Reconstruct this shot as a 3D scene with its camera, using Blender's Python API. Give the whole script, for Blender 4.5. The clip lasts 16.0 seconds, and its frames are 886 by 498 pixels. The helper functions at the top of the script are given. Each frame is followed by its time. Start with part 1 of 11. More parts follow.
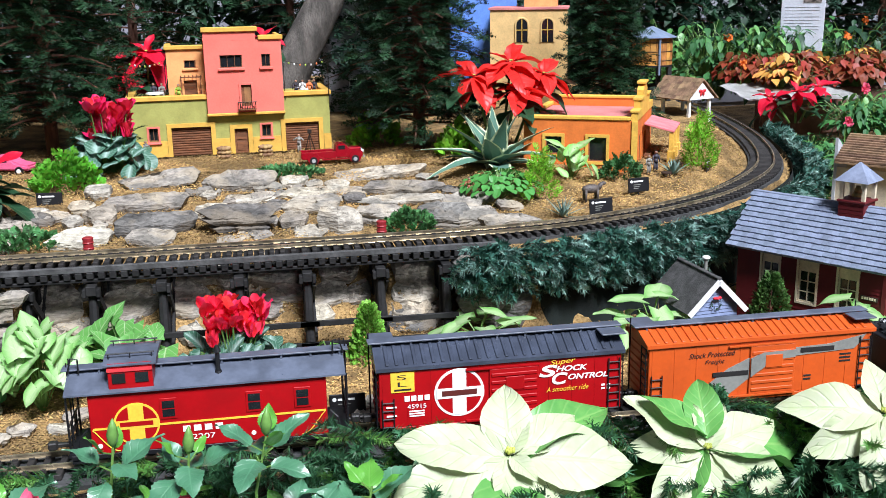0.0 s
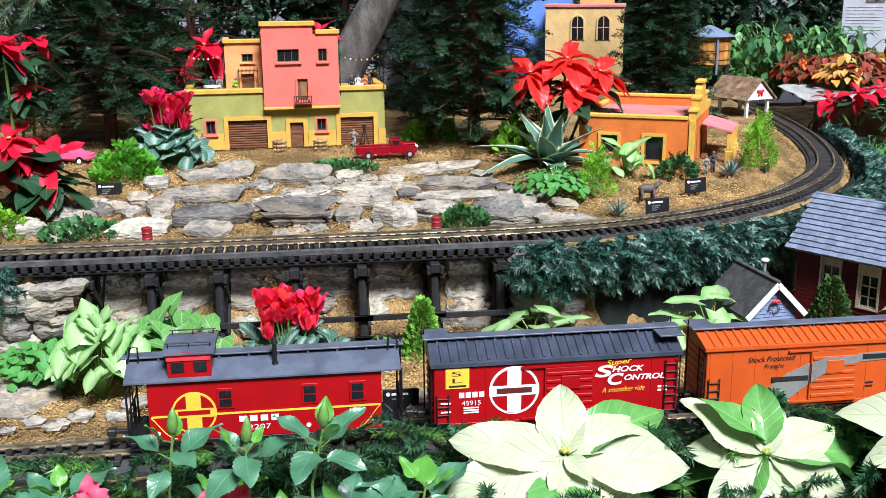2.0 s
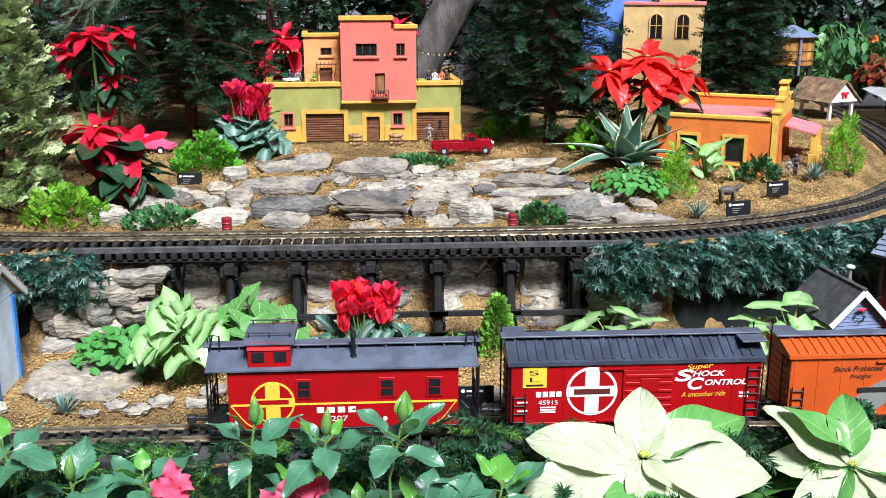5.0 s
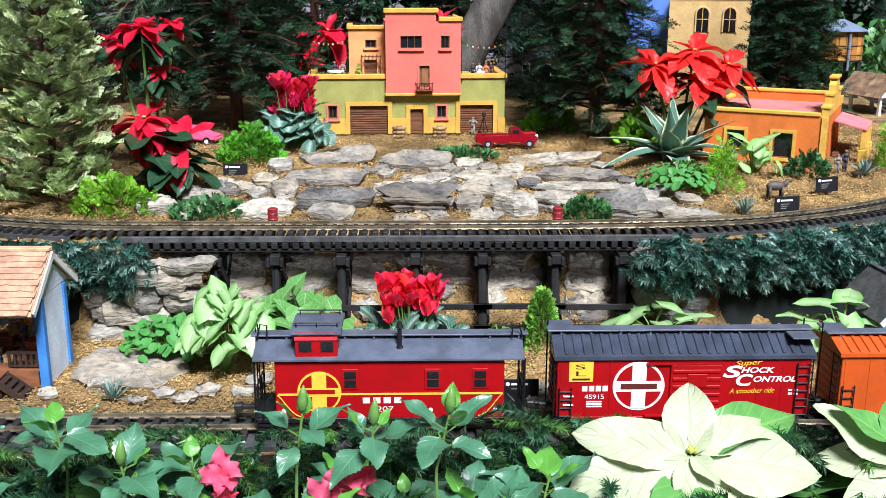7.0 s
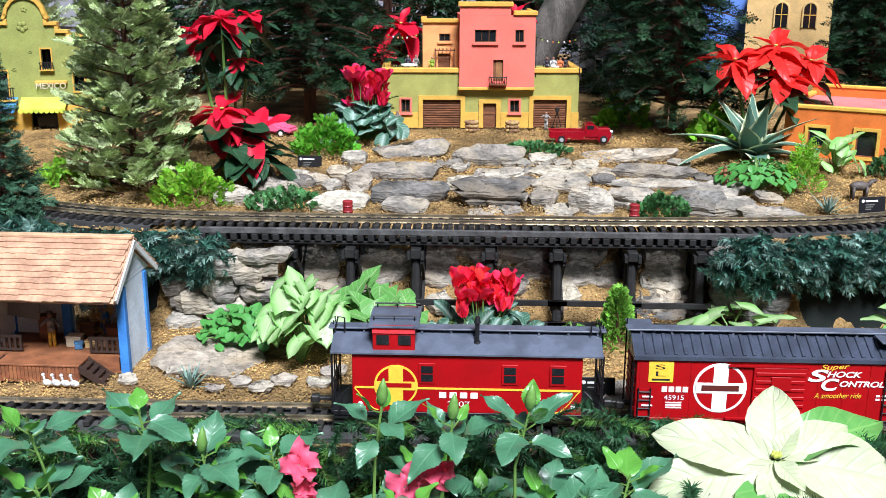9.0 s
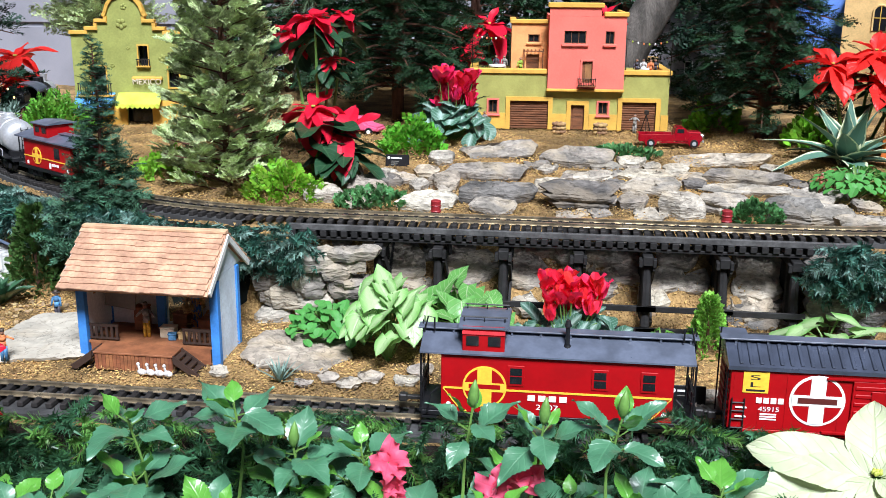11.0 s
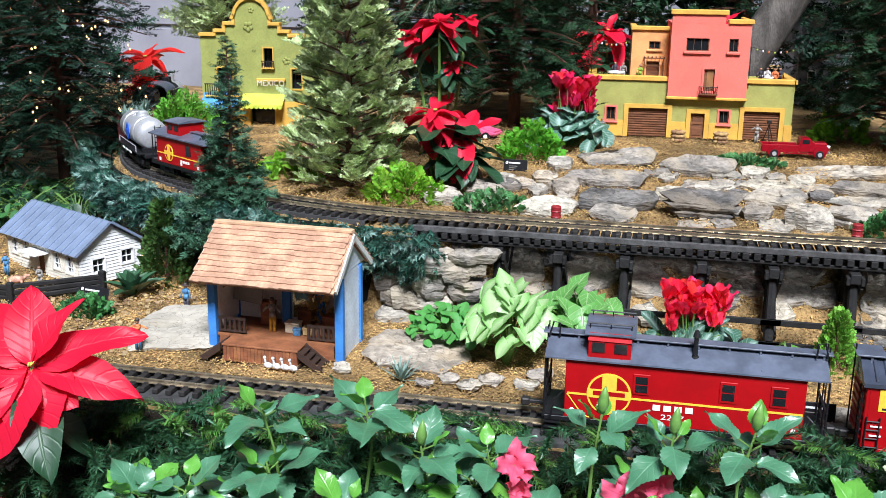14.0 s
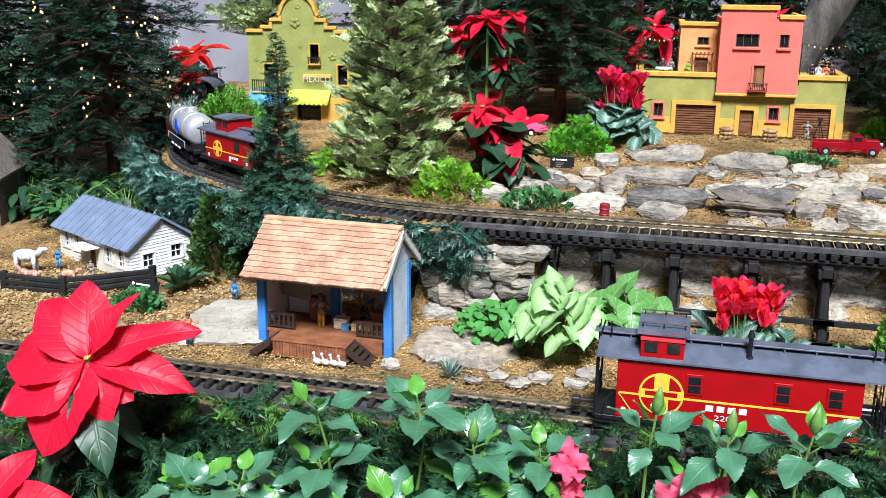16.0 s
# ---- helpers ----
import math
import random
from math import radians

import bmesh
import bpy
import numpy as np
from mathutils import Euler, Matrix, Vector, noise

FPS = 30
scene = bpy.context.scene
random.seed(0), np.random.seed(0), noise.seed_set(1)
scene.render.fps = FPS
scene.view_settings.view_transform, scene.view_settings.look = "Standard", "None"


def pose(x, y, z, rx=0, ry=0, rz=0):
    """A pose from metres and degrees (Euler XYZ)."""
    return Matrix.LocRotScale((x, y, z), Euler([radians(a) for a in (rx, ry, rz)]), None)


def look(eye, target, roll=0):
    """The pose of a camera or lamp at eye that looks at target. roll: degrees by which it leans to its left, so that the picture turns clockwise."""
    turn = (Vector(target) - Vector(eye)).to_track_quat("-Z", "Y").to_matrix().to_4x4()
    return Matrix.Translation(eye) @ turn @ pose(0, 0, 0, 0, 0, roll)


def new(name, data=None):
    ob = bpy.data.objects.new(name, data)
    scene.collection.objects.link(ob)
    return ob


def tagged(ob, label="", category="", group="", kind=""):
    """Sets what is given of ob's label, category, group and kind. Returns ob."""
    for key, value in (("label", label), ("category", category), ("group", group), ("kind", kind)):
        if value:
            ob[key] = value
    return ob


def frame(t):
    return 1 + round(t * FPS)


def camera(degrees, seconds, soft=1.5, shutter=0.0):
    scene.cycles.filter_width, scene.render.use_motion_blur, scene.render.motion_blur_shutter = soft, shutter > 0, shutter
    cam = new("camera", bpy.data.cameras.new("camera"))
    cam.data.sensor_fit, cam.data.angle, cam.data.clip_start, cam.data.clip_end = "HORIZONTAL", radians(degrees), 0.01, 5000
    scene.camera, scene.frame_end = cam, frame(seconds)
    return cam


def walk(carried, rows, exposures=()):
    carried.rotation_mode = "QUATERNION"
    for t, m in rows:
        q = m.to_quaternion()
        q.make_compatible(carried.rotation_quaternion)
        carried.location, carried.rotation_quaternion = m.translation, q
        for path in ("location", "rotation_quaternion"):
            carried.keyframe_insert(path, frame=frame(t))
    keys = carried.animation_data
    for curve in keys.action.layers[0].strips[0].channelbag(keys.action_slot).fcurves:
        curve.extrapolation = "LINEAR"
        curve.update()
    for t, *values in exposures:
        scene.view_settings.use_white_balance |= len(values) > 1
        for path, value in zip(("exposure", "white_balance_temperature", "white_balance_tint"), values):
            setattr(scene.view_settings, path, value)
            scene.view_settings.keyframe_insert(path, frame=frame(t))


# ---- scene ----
cam = camera(47.2, 16.0, soft=0.65)
METRES, EYE, TILT, LEAN, TURN = 0.2, 0.72, 0.0, 0.0, -10.0
ROWS = [
    (0.0, 0.0, 0.0, 0.0, -0.25, -14.63, 0.97),
    (0.5, -0.0294, 0.0015, -0.0024, 0.51, -14.63, 0.8),
    (1.0, -0.0649, -0.0025, -0.0071, 1.58, -14.66, 0.54),
    (1.5, -0.0782, 0.0029, -0.0049, 2.13, -14.69, 0.58),
    (2.0, -0.0911, 0.016, -0.007, 2.55, -14.77, 0.51),
    (2.5, -0.1025, 0.0255, -0.0104, 2.9, -14.89, 0.46),
    (3.0, -0.1196, 0.0332, -0.0164, 3.48, -15.0, 0.47),
    (3.5, -0.1405, 0.0494, -0.0183, 4.2, -15.15, 0.32),
    (4.0, -0.1694, 0.0409, -0.0064, 5.05, -14.88, 0.2),
    (6.5, -0.2788, 0.033, -0.0229, 7.99, -15.24, -0.18),
    (7.0, -0.3001, 0.0292, -0.0269, 8.62, -15.31, -0.13),
    (7.5, -0.3371, 0.0316, -0.0278, 9.51, -15.4, -0.16),
    (8.0, -0.3694, 0.0379, -0.0339, 10.24, -15.41, -0.11),
    (8.5, -0.4094, 0.0479, -0.0402, 11.21, -15.55, -0.15),
    (11.0, -0.5786, 0.0369, -0.0365, 16.67, -15.65, -0.49),
    (11.5, -0.6095, -0.0006, -0.0311, 18.0, -15.5, -0.47),
    (12.0, -0.6405, -0.0338, -0.0354, 18.92, -15.57, -0.59),
    (12.5, -0.6767, -0.0597, -0.0331, 19.96, -15.5, -0.71),
    (13.0, -0.7193, -0.0834, -0.0235, 20.67, -15.32, -0.8),
    (13.5, -0.7585, -0.1062, -0.0231, 21.53, -15.15, -0.82),
    (14.0, -0.7895, -0.0903, -0.0356, 22.4, -15.43, -0.73),
    (14.5, -0.822, -0.0815, -0.0386, 23.24, -15.74, -0.75),
    (15.0, -0.8394, -0.0976, -0.0349, 23.95, -15.68, -0.61),
    (15.5, -0.8681, -0.1106, -0.0321, 24.25, -15.73, -0.65),
    (16.0, -0.8951, -0.1163, -0.0259, 24.54, -15.71, -0.53),
]
walk(cam, [(t, pose(0, 0, EYE, TILT, LEAN, TURN) @ pose(METRES * x, METRES * y, METRES * z, 90 + pitch, roll, yaw)) for t, x, y, z, yaw, pitch, roll in ROWS])

# ---- light ----
world = bpy.data.worlds.new("world")
scene.world = world
world.use_nodes = True
wn = world.node_tree
sky = wn.nodes.new("ShaderNodeTexSky")
sky.sky_type = "NISHITA"
sky.sun_disc = False
sky.sun_elevation, sky.sun_rotation = radians(62), radians(165)
sky.air_density, sky.dust_density, sky.ozone_density = 1.0, 3.0, 1.0
bgn = wn.nodes["Background"]
wn.links.new(sky.outputs[0], bgn.inputs[0])
bgn.inputs[1].default_value = 0.013
sun = new("sun", bpy.data.lights.new("sun", "SUN"))
sun.data.energy, sun.data.angle, sun.data.color = 4.6, radians(17), (0.845, 0.895, 1.0)
# light falls steeply through the glass roof, from behind the viewer's right shoulder
sun.matrix_world = look((1.12, -1.7, 5.1), (0, 2.2, 0))
scene.view_settings.exposure = 1.02

# ---- building tools ----
rnd = random.Random(7)


def smooth01(a, b, x):
    t = np.clip((np.asarray(x, float) - a) / (b - a), 0, 1)
    return t * t * (3 - 2 * t)


def thing(name, label, category, m=None, group="", kind=""):
    ob = new(name)
    ob.empty_display_size = 0.02
    if m is not None:
        ob.matrix_world = m
    return tagged(ob, label, category, group, kind)


def part(name, bm, material, parent=None, label="", smooth=False, m=None):
    me = bpy.data.meshes.new(name)
    bm.normal_update()
    bm.to_mesh(me)
    bm.free()
    me.materials.append(material)
    if smooth:
        me.polygons.foreach_set("use_smooth", [True] * len(me.polygons))
    ob = new(name, me)
    if parent is not None:
        ob.parent = parent
    if m is not None:
        ob.matrix_basis = m
    if label:
        ob["label"] = label
    return ob


def again(name, ob, parent, m):
    """A further piece on the same mesh."""
    o = new(name, ob.data)
    o.parent = parent
    o.matrix_basis = m
    return o


def box(bm, x0, y0, z0, x1, y1, z1, m=None, bevel=0.0):
    r = bmesh.ops.create_cube(bm, size=1.0)
    s = Matrix.Translation(((x0 + x1) / 2, (y0 + y1) / 2, (z0 + z1) / 2)) @ Matrix.Diagonal((abs(x1 - x0), abs(y1 - y0), abs(z1 - z0), 1))
    bmesh.ops.transform(bm, matrix=s, verts=r["verts"])
    if bevel:
        ed = list({e for v in r["verts"] for e in v.link_edges})
        q = bmesh.ops.bevel(bm, geom=ed, offset=bevel, segments=1, affect="EDGES", clamp_overlap=True)
        vs = list({v for f in q["faces"] for v in f.verts} | {v for v in r["verts"] if v.is_valid})
    else:
        vs = r["verts"]
    if m is not None:
        bmesh.ops.transform(bm, matrix=m, verts=vs)
    return vs


def boxed(x0, y0, z0, x1, y1, z1, bevel=0.0, m=None):
    bm = bmesh.new()
    box(bm, x0, y0, z0, x1, y1, z1, m, bevel)
    return bm


def cyl(bm, p, q, r0, r1=None, n=12, caps=True):
    r1 = r0 if r1 is None else r1
    p, q = Vector(p), Vector(q)
    d = q - p
    r = bmesh.ops.create_cone(bm, cap_ends=caps, segments=n, radius1=r0, radius2=max(r1, 1e-5), depth=d.length)
    m = Matrix.Translation((p + q) / 2) @ d.to_track_quat("Z", "Y").to_matrix().to_4x4()
    bmesh.ops.transform(bm, matrix=m, verts=r["verts"])
    return r["verts"]


def cyled(p, q, r0, r1=None, n=12):
    bm = bmesh.new()
    cyl(bm, p, q, r0, r1, n)
    return bm


def ball(bm, c, r, sx=1, sy=1, sz=1, u=10, v=7):
    q = bmesh.ops.create_uvsphere(bm, u_segments=u, v_segments=v, radius=r)
    bmesh.ops.transform(bm, matrix=Matrix.Translation(c) @ Matrix.Diagonal((sx, sy, sz, 1)), verts=q["verts"])
    return q["verts"]


def prism(bm, pts, a, b, axis="y"):
    """A flat outline carried from a to b along an axis; pts are (x, z) for y, (y, z) for x and (x, y) for z."""
    put = {"y": lambda p, k: (p[0], k, p[1]), "x": lambda p, k: (k, p[0], p[1]), "z": lambda p, k: (p[0], p[1], k)}[axis]
    A = [bm.verts.new(put(p, a)) for p in pts]
    B = [bm.verts.new(put(p, b)) for p in pts]
    n = len(pts)
    fs = [bm.faces.new(A), bm.faces.new(B[::-1])]
    for i in range(n):
        fs.append(bm.faces.new((A[i], B[i], B[(i + 1) % n], A[(i + 1) % n])))
    bmesh.ops.recalc_face_normals(bm, faces=fs)
    return A + B


def prismed(pts, a, b, axis="y"):
    bm = bmesh.new()
    prism(bm, pts, a, b, axis)
    return bm


def tube(bm, pts, r, n=6):
    pts = [Vector(p) for p in pts]
    rs = list(r) if isinstance(r, (list, tuple)) else [r] * len(pts)
    rings = []
    for i, p in enumerate(pts):
        d = (pts[min(i + 1, len(pts) - 1)] - pts[max(i - 1, 0)]).normalized()
        a = d.orthogonal().normalized() if not rings else (last - d * last.dot(d)).normalized()
        last = a
        b = d.cross(a)
        rings.append([bm.verts.new(p + (a * math.cos(k * 2 * math.pi / n) + b * math.sin(k * 2 * math.pi / n)) * rs[i]) for k in range(n)])
    for A, B in zip(rings, rings[1:]):
        for k in range(n):
            bm.faces.new((A[k], A[(k + 1) % n], B[(k + 1) % n], B[k]))
    bm.faces.new(rings[0][::-1])
    bm.faces.new(rings[-1])


def tubed(pts, r, n=6):
    bm = bmesh.new()
    tube(bm, pts, r, n)
    return bm


class Heap:
    """Collects many small pieces into one mesh."""

    def __init__(self):
        self.v, self.f, self.n, self.t = [], [], 0, []

    def add(self, V, F, M=None):
        V = np.asarray(V, float)
        if M is not None:
            M = np.asarray(M)
            V = V @ M[:3, :3].T + M[:3, 3]
        self.v.append(V)
        self.f.extend(tuple(i + self.n for i in q) for q in F)
        self.n += len(V)

    def put(self, lf, M):
        self.add(lf[0], lf[1], M)
        self.t.append(lf[2])

    def done(self, name, material, parent=None, label="", smooth=False, m=None):
        me = bpy.data.meshes.new(name)
        me.from_pydata(np.concatenate(self.v).tolist(), [], self.f)
        me.materials.append(material)
        if smooth:
            me.polygons.foreach_set("use_smooth", [True] * len(me.polygons))
        me.update()
        if self.t:
            lay = me.uv_layers.new(name="leaf")
            idx = np.empty(len(me.loops), int)
            me.loops.foreach_get("vertex_index", idx)
            lay.data.foreach_set("uv", np.concatenate(self.t)[idx].ravel().astype(np.float32))
            me.polygons.foreach_set("use_smooth", [True] * len(me.polygons))
        ob = new(name, me)
        if parent is not None:
            ob.parent = parent
        if m is not None:
            ob.matrix_basis = m
        if label:
            ob["label"] = label
        return ob


def aim(p, d, roll=0.0, s=1.0):
    """A matrix at p whose y axis runs along d."""
    q = Vector(d).to_track_quat("Y", "Z").to_matrix().to_4x4()
    return np.array(Matrix.Translation(p) @ q @ Matrix.Rotation(roll, 4, "Y") @ Matrix.Diagonal((s, s, s, 1)))


# ---- materials ----
def mat(name, col, rough=0.6, metal=0.0, var=0.2, scale=25.0, fine=0.12, fscale=180.0, bump=0.15, spec=0.4, isl=0.0, rand=0.0, trans=0.0, col2=None, mixat=(0.4, 0.6), stretch=(1, 1, 1), coat=0.0, bdist=0.002):
    m = bpy.data.materials.new(name)
    m.use_nodes = True
    t = m.node_tree
    N, L = t.nodes, t.links
    bs = N["Principled BSDF"]
    geo = N.new("ShaderNodeNewGeometry")
    mp = N.new("ShaderNodeMapping")
    mp.inputs["Scale"].default_value = stretch
    L.new(geo.outputs["Position"], mp.inputs[0])
    n1 = N.new("ShaderNodeTexNoise")
    n1.inputs["Scale"].default_value, n1.inputs["Detail"].default_value = scale, 4
    n2 = N.new("ShaderNodeTexNoise")
    n2.inputs["Scale"].default_value, n2.inputs["Detail"].default_value = fscale, 5
    L.new(mp.outputs[0], n1.inputs[0])
    L.new(mp.outputs[0], n2.inputs[0])
    c2 = col2 or [min(1, c * (1 - 1.6 * var)) for c in col]
    mr = N.new("ShaderNodeMapRange")
    mr.inputs[1].default_value, mr.inputs[2].default_value = mixat
    L.new(n1.outputs[0], mr.inputs[0])
    mx = N.new("ShaderNodeMix")
    mx.data_type = "RGBA"
    mx.inputs[6].default_value, mx.inputs[7].default_value = (*col, 1), (*c2, 1)
    L.new(mr.outputs[0], mx.inputs[0])
    hs = N.new("ShaderNodeHueSaturation")
    L.new(mx.outputs[2], hs.inputs["Color"])
    val = N.new("ShaderNodeMath")
    val.operation = "MULTIPLY_ADD"
    val.inputs[1].default_value, val.inputs[2].default_value = 2 * fine * 2, 1 - 2 * fine
    L.new(n2.outputs[0], val.inputs[0])
    out = val.outputs[0]
    src = geo.outputs["Random Per Island"] if isl else None
    if rand:
        src = N.new("ShaderNodeObjectInfo").outputs["Random"]
    if src is not None:
        k = isl or rand
        a = N.new("ShaderNodeMath")
        a.operation = "MULTIPLY_ADD"
        a.inputs[1].default_value, a.inputs[2].default_value = 2 * k, 1 - k
        L.new(src, a.inputs[0])
        b = N.new("ShaderNodeMath")
        b.operation = "MULTIPLY"
        L.new(out, b.inputs[0])
        L.new(a.outputs[0], b.inputs[1])
        out = b.outputs[0]
        h = N.new("ShaderNodeMath")
        h.operation = "MULTIPLY_ADD"
        h.inputs[1].default_value, h.inputs[2].default_value = 0.05 * min(1, k * 2), 0.5 - 0.025 * min(1, k * 2)
        L.new(src, h.inputs[0])
        L.new(h.outputs[0], hs.inputs["Hue"])
    L.new(out, hs.inputs["Value"])
    L.new(hs.outputs[0], bs.inputs["Base Color"])
    rr = N.new("ShaderNodeMath")
    rr.operation = "MULTIPLY_ADD"
    rr.inputs[1].default_value, rr.inputs[2].default_value = 0.25, rough - 0.12
    L.new(n1.outputs[0], rr.inputs[0])
    L.new(rr.outputs[0], bs.inputs["Roughness"])
    bs.inputs["Metallic"].default_value = metal
    bs.inputs["Specular IOR Level"].default_value = spec
    bs.inputs["Coat Weight"].default_value = coat
    if bump:
        bp = N.new("ShaderNodeBump")
        bp.inputs["Strength"].default_value, bp.inputs["Distance"].default_value = min(1, bump), bdist
        L.new(n2.outputs[0], bp.inputs["Height"])
        L.new(bp.outputs[0], bs.inputs["Normal"])
    if trans:
        tr = N.new("ShaderNodeBsdfTranslucent")
        L.new(hs.outputs[0], tr.inputs[0])
        ms = N.new("ShaderNodeMixShader")
        ms.inputs[0].default_value = trans
        L.new(bs.outputs[0], ms.inputs[1])
        L.new(tr.outputs[0], ms.inputs[2])
        L.new(ms.outputs[0], N["Material Output"].inputs[0])
    return m


def glow(name, col, k):
    m = bpy.data.materials.new(name)
    m.use_nodes = True
    b = m.node_tree.nodes["Principled BSDF"]
    b.inputs["Emission Color"].default_value, b.inputs["Emission Strength"].default_value = (*col, 1), k
    b.inputs["Base Color"].default_value = (*col, 1)
    return m


M_MULCH = mat("mulch", (0.38, 0.235, 0.09), 0.9, var=0.35, scale=14, fine=0.4, fscale=170, bump=1.0, bdist=0.012)
M_CHIP = mat("wood_shavings", (0.55, 0.35, 0.135), 0.85, var=0.35, scale=7, isl=0.28, bump=0.2)
# Soil brown taken near black, so the front bed's gaps carry their shade.
M_SOIL_SHADED = mat("soil", (0.02, 0.013, 0.008), 0.95, fine=0.4, bump=1.0, bdist=0.01)
M_GRAVEL = mat("pale_gravel", (0.42, 0.30, 0.165), 0.9, isl=0.35)
M_TIMBER = mat("dark_stained_timber", (0.013, 0.012, 0.012), 0.75, var=0.3, scale=30, fine=0.3, bump=0.5, rand=0.25)
M_RAIL = mat("brass_rail", (0.50, 0.41, 0.28), 0.3, 0.7, var=0.35, scale=30, bump=0.05)
M_TIE = mat("brown_black_tie", (0.022, 0.019, 0.018), 0.75, rand=0.3, fine=0.2)
M_BLACK = mat("black_plastic", (0.009, 0.009, 0.011), 0.45, fine=0.1, bump=0.05, spec=0.5)
# Black roofs: the sky's blue reflection is put into these two base colours.
M_ROOFDK = mat("black_roof_blue_sheen", (0.05, 0.06, 0.088), 0.3, var=0.2, fine=0.1, bump=0.03, spec=0.7)
M_ROOFSHEEN = mat("satin_black_roof_sky_sheen", (0.105, 0.122, 0.165), 0.33, var=0.2, fine=0.1, bump=0.03, spec=0.6)
M_RED = mat("car_red", (0.36, 0.004, 0.007), 0.4, var=0.08, fine=0.05, bump=0.03, spec=0.25)
M_ORANGE = mat("car_orange", (0.56, 0.085, 0.014), 0.42, var=0.07, fine=0.05, bump=0.03, spec=0.4)
M_GREYP = mat("grey_paint", (0.22, 0.22, 0.2), 0.5, var=0.1, bump=0.02)
M_YEL = mat("letter_yellow", (0.85, 0.52, 0.05), 0.5, var=0.05, bump=0)
M_WHITE = mat("letter_white", (0.82, 0.82, 0.8), 0.5, var=0.05, bump=0)
M_DARKTXT = mat("letter_black", (0.02, 0.018, 0.018), 0.6, bump=0)
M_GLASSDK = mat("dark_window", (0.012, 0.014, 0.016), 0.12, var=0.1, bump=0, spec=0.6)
M_SILVER = mat("silver_paint", (0.62, 0.63, 0.65), 0.33, 0.55, var=0.05, bump=0.02)
M_COPPER = mat("oxide_red", (0.12, 0.022, 0.018), 0.5, var=0.15)

# ---- the lie of the land ----
def spline(ctrl, step=0.01):
    P = np.array(ctrl, float)
    P = np.vstack([2 * P[0] - P[1], P, 2 * P[-1] - P[-2]])
    out = []
    for i in range(1, len(P) - 2):
        a, b, c, d = P[i - 1], P[i], P[i + 1], P[i + 2]
        n = max(2, int(np.linalg.norm(c - b) / step))
        for t in np.arange(n) / n:
            out.append(0.5 * ((2 * b) + (c - a) * t + (2 * a - 5 * b + 4 * c - d) * t ** 2 + (-a + 3 * b - 3 * c + d) * t ** 3))
    out.append(P[-2])
    return np.array(out)


# the upper line, from the back on the east side round to the back on the west side
UPPER = spline([(1.82, 4.7), (1.80, 4.1), (1.73, 3.6), (1.6, 3.1), (1.42, 2.68), (1.18, 2.39), (0.95, 2.22), (0.72, 2.12), (0.5, 2.075), (0.2, 2.06), (-0.2, 2.06), (-0.5, 2.06), (-0.75, 2.07), (-0.95, 2.115), (-1.15, 2.2), (-1.35, 2.33), (-1.52, 2.48), (-1.66, 2.7), (-1.78, 3.0), (-1.84, 3.4), (-1.75, 3.8), (-1.5, 4.1)])
SEG = np.linalg.norm(np.diff(UPPER, axis=0), axis=1)
ARC = np.concatenate([[0], np.cumsum(SEG)])
TAN = np.gradient(UPPER, axis=0)
TAN /= np.linalg.norm(TAN, axis=1)[:, None]
RAIL_TOP = 0.211


def on_line(s):
    x, y = np.interp(s, ARC, UPPER[:, 0]), np.interp(s, ARC, UPPER[:, 1])
    a, b = np.interp(s, ARC, TAN[:, 0]), np.interp(s, ARC, TAN[:, 1])
    return x, y, math.atan2(b, a)


def line_side(X, Y):
    """Distance to the upper line, positive on its inner side."""
    X, Y = np.atleast_1d(X).astype(float), np.atleast_1d(Y).astype(float)
    U, T = UPPER[::4], TAN[::4]
    out = np.empty(X.size)
    for k in range(0, X.size, 4000):
        dx = X.ravel()[k:k + 4000, None] - U[None, :, 0]
        dy = Y.ravel()[k:k + 4000, None] - U[None, :, 1]
        d2 = dx * dx + dy * dy
        i = d2.argmin(1)
        r = np.arange(len(i))
        cross = T[i, 0] * dy[r, i] - T[i, 1] * dx[r, i]
        out[k:k + 4000] = -np.sign(cross) * np.sqrt(d2[r, i])
    return out.reshape(X.shape)


def land(X, Y):
    X, Y = np.atleast_1d(X).astype(float), np.atleast_1d(Y).astype(float)
    d = line_side(X, Y)
    gorge = smooth01(-0.66, -0.56, X) * (1 - smooth01(0.40, 0.50, X))
    plateau = 0.186 + (0.05 * smooth01(2.2, 2.9, Y) + 0.02 * smooth01(3.0, 4.0, Y)) * smooth01(0.055, 0.14, d)
    out = smooth01(-0.10, -0.06, d)
    slope = np.clip((d + 0.05) / 0.20, 0, 1)
    up = out * (1 - gorge) + slope * gorge
    low = 0.012 * np.sin(X * 5.1) * np.sin(Y * 7.3) - 0.0 + 0.03 * smooth01(-1.1, -1.5, X)
    low = low * smooth01(1.58, 1.75, Y)
    front = -0.13 * (1 - smooth01(1.33, 1.42, Y))
    return (low + front) * (1 - up) + plateau * up


def ground_at(x, y):
    return float(land(x, y)[0])


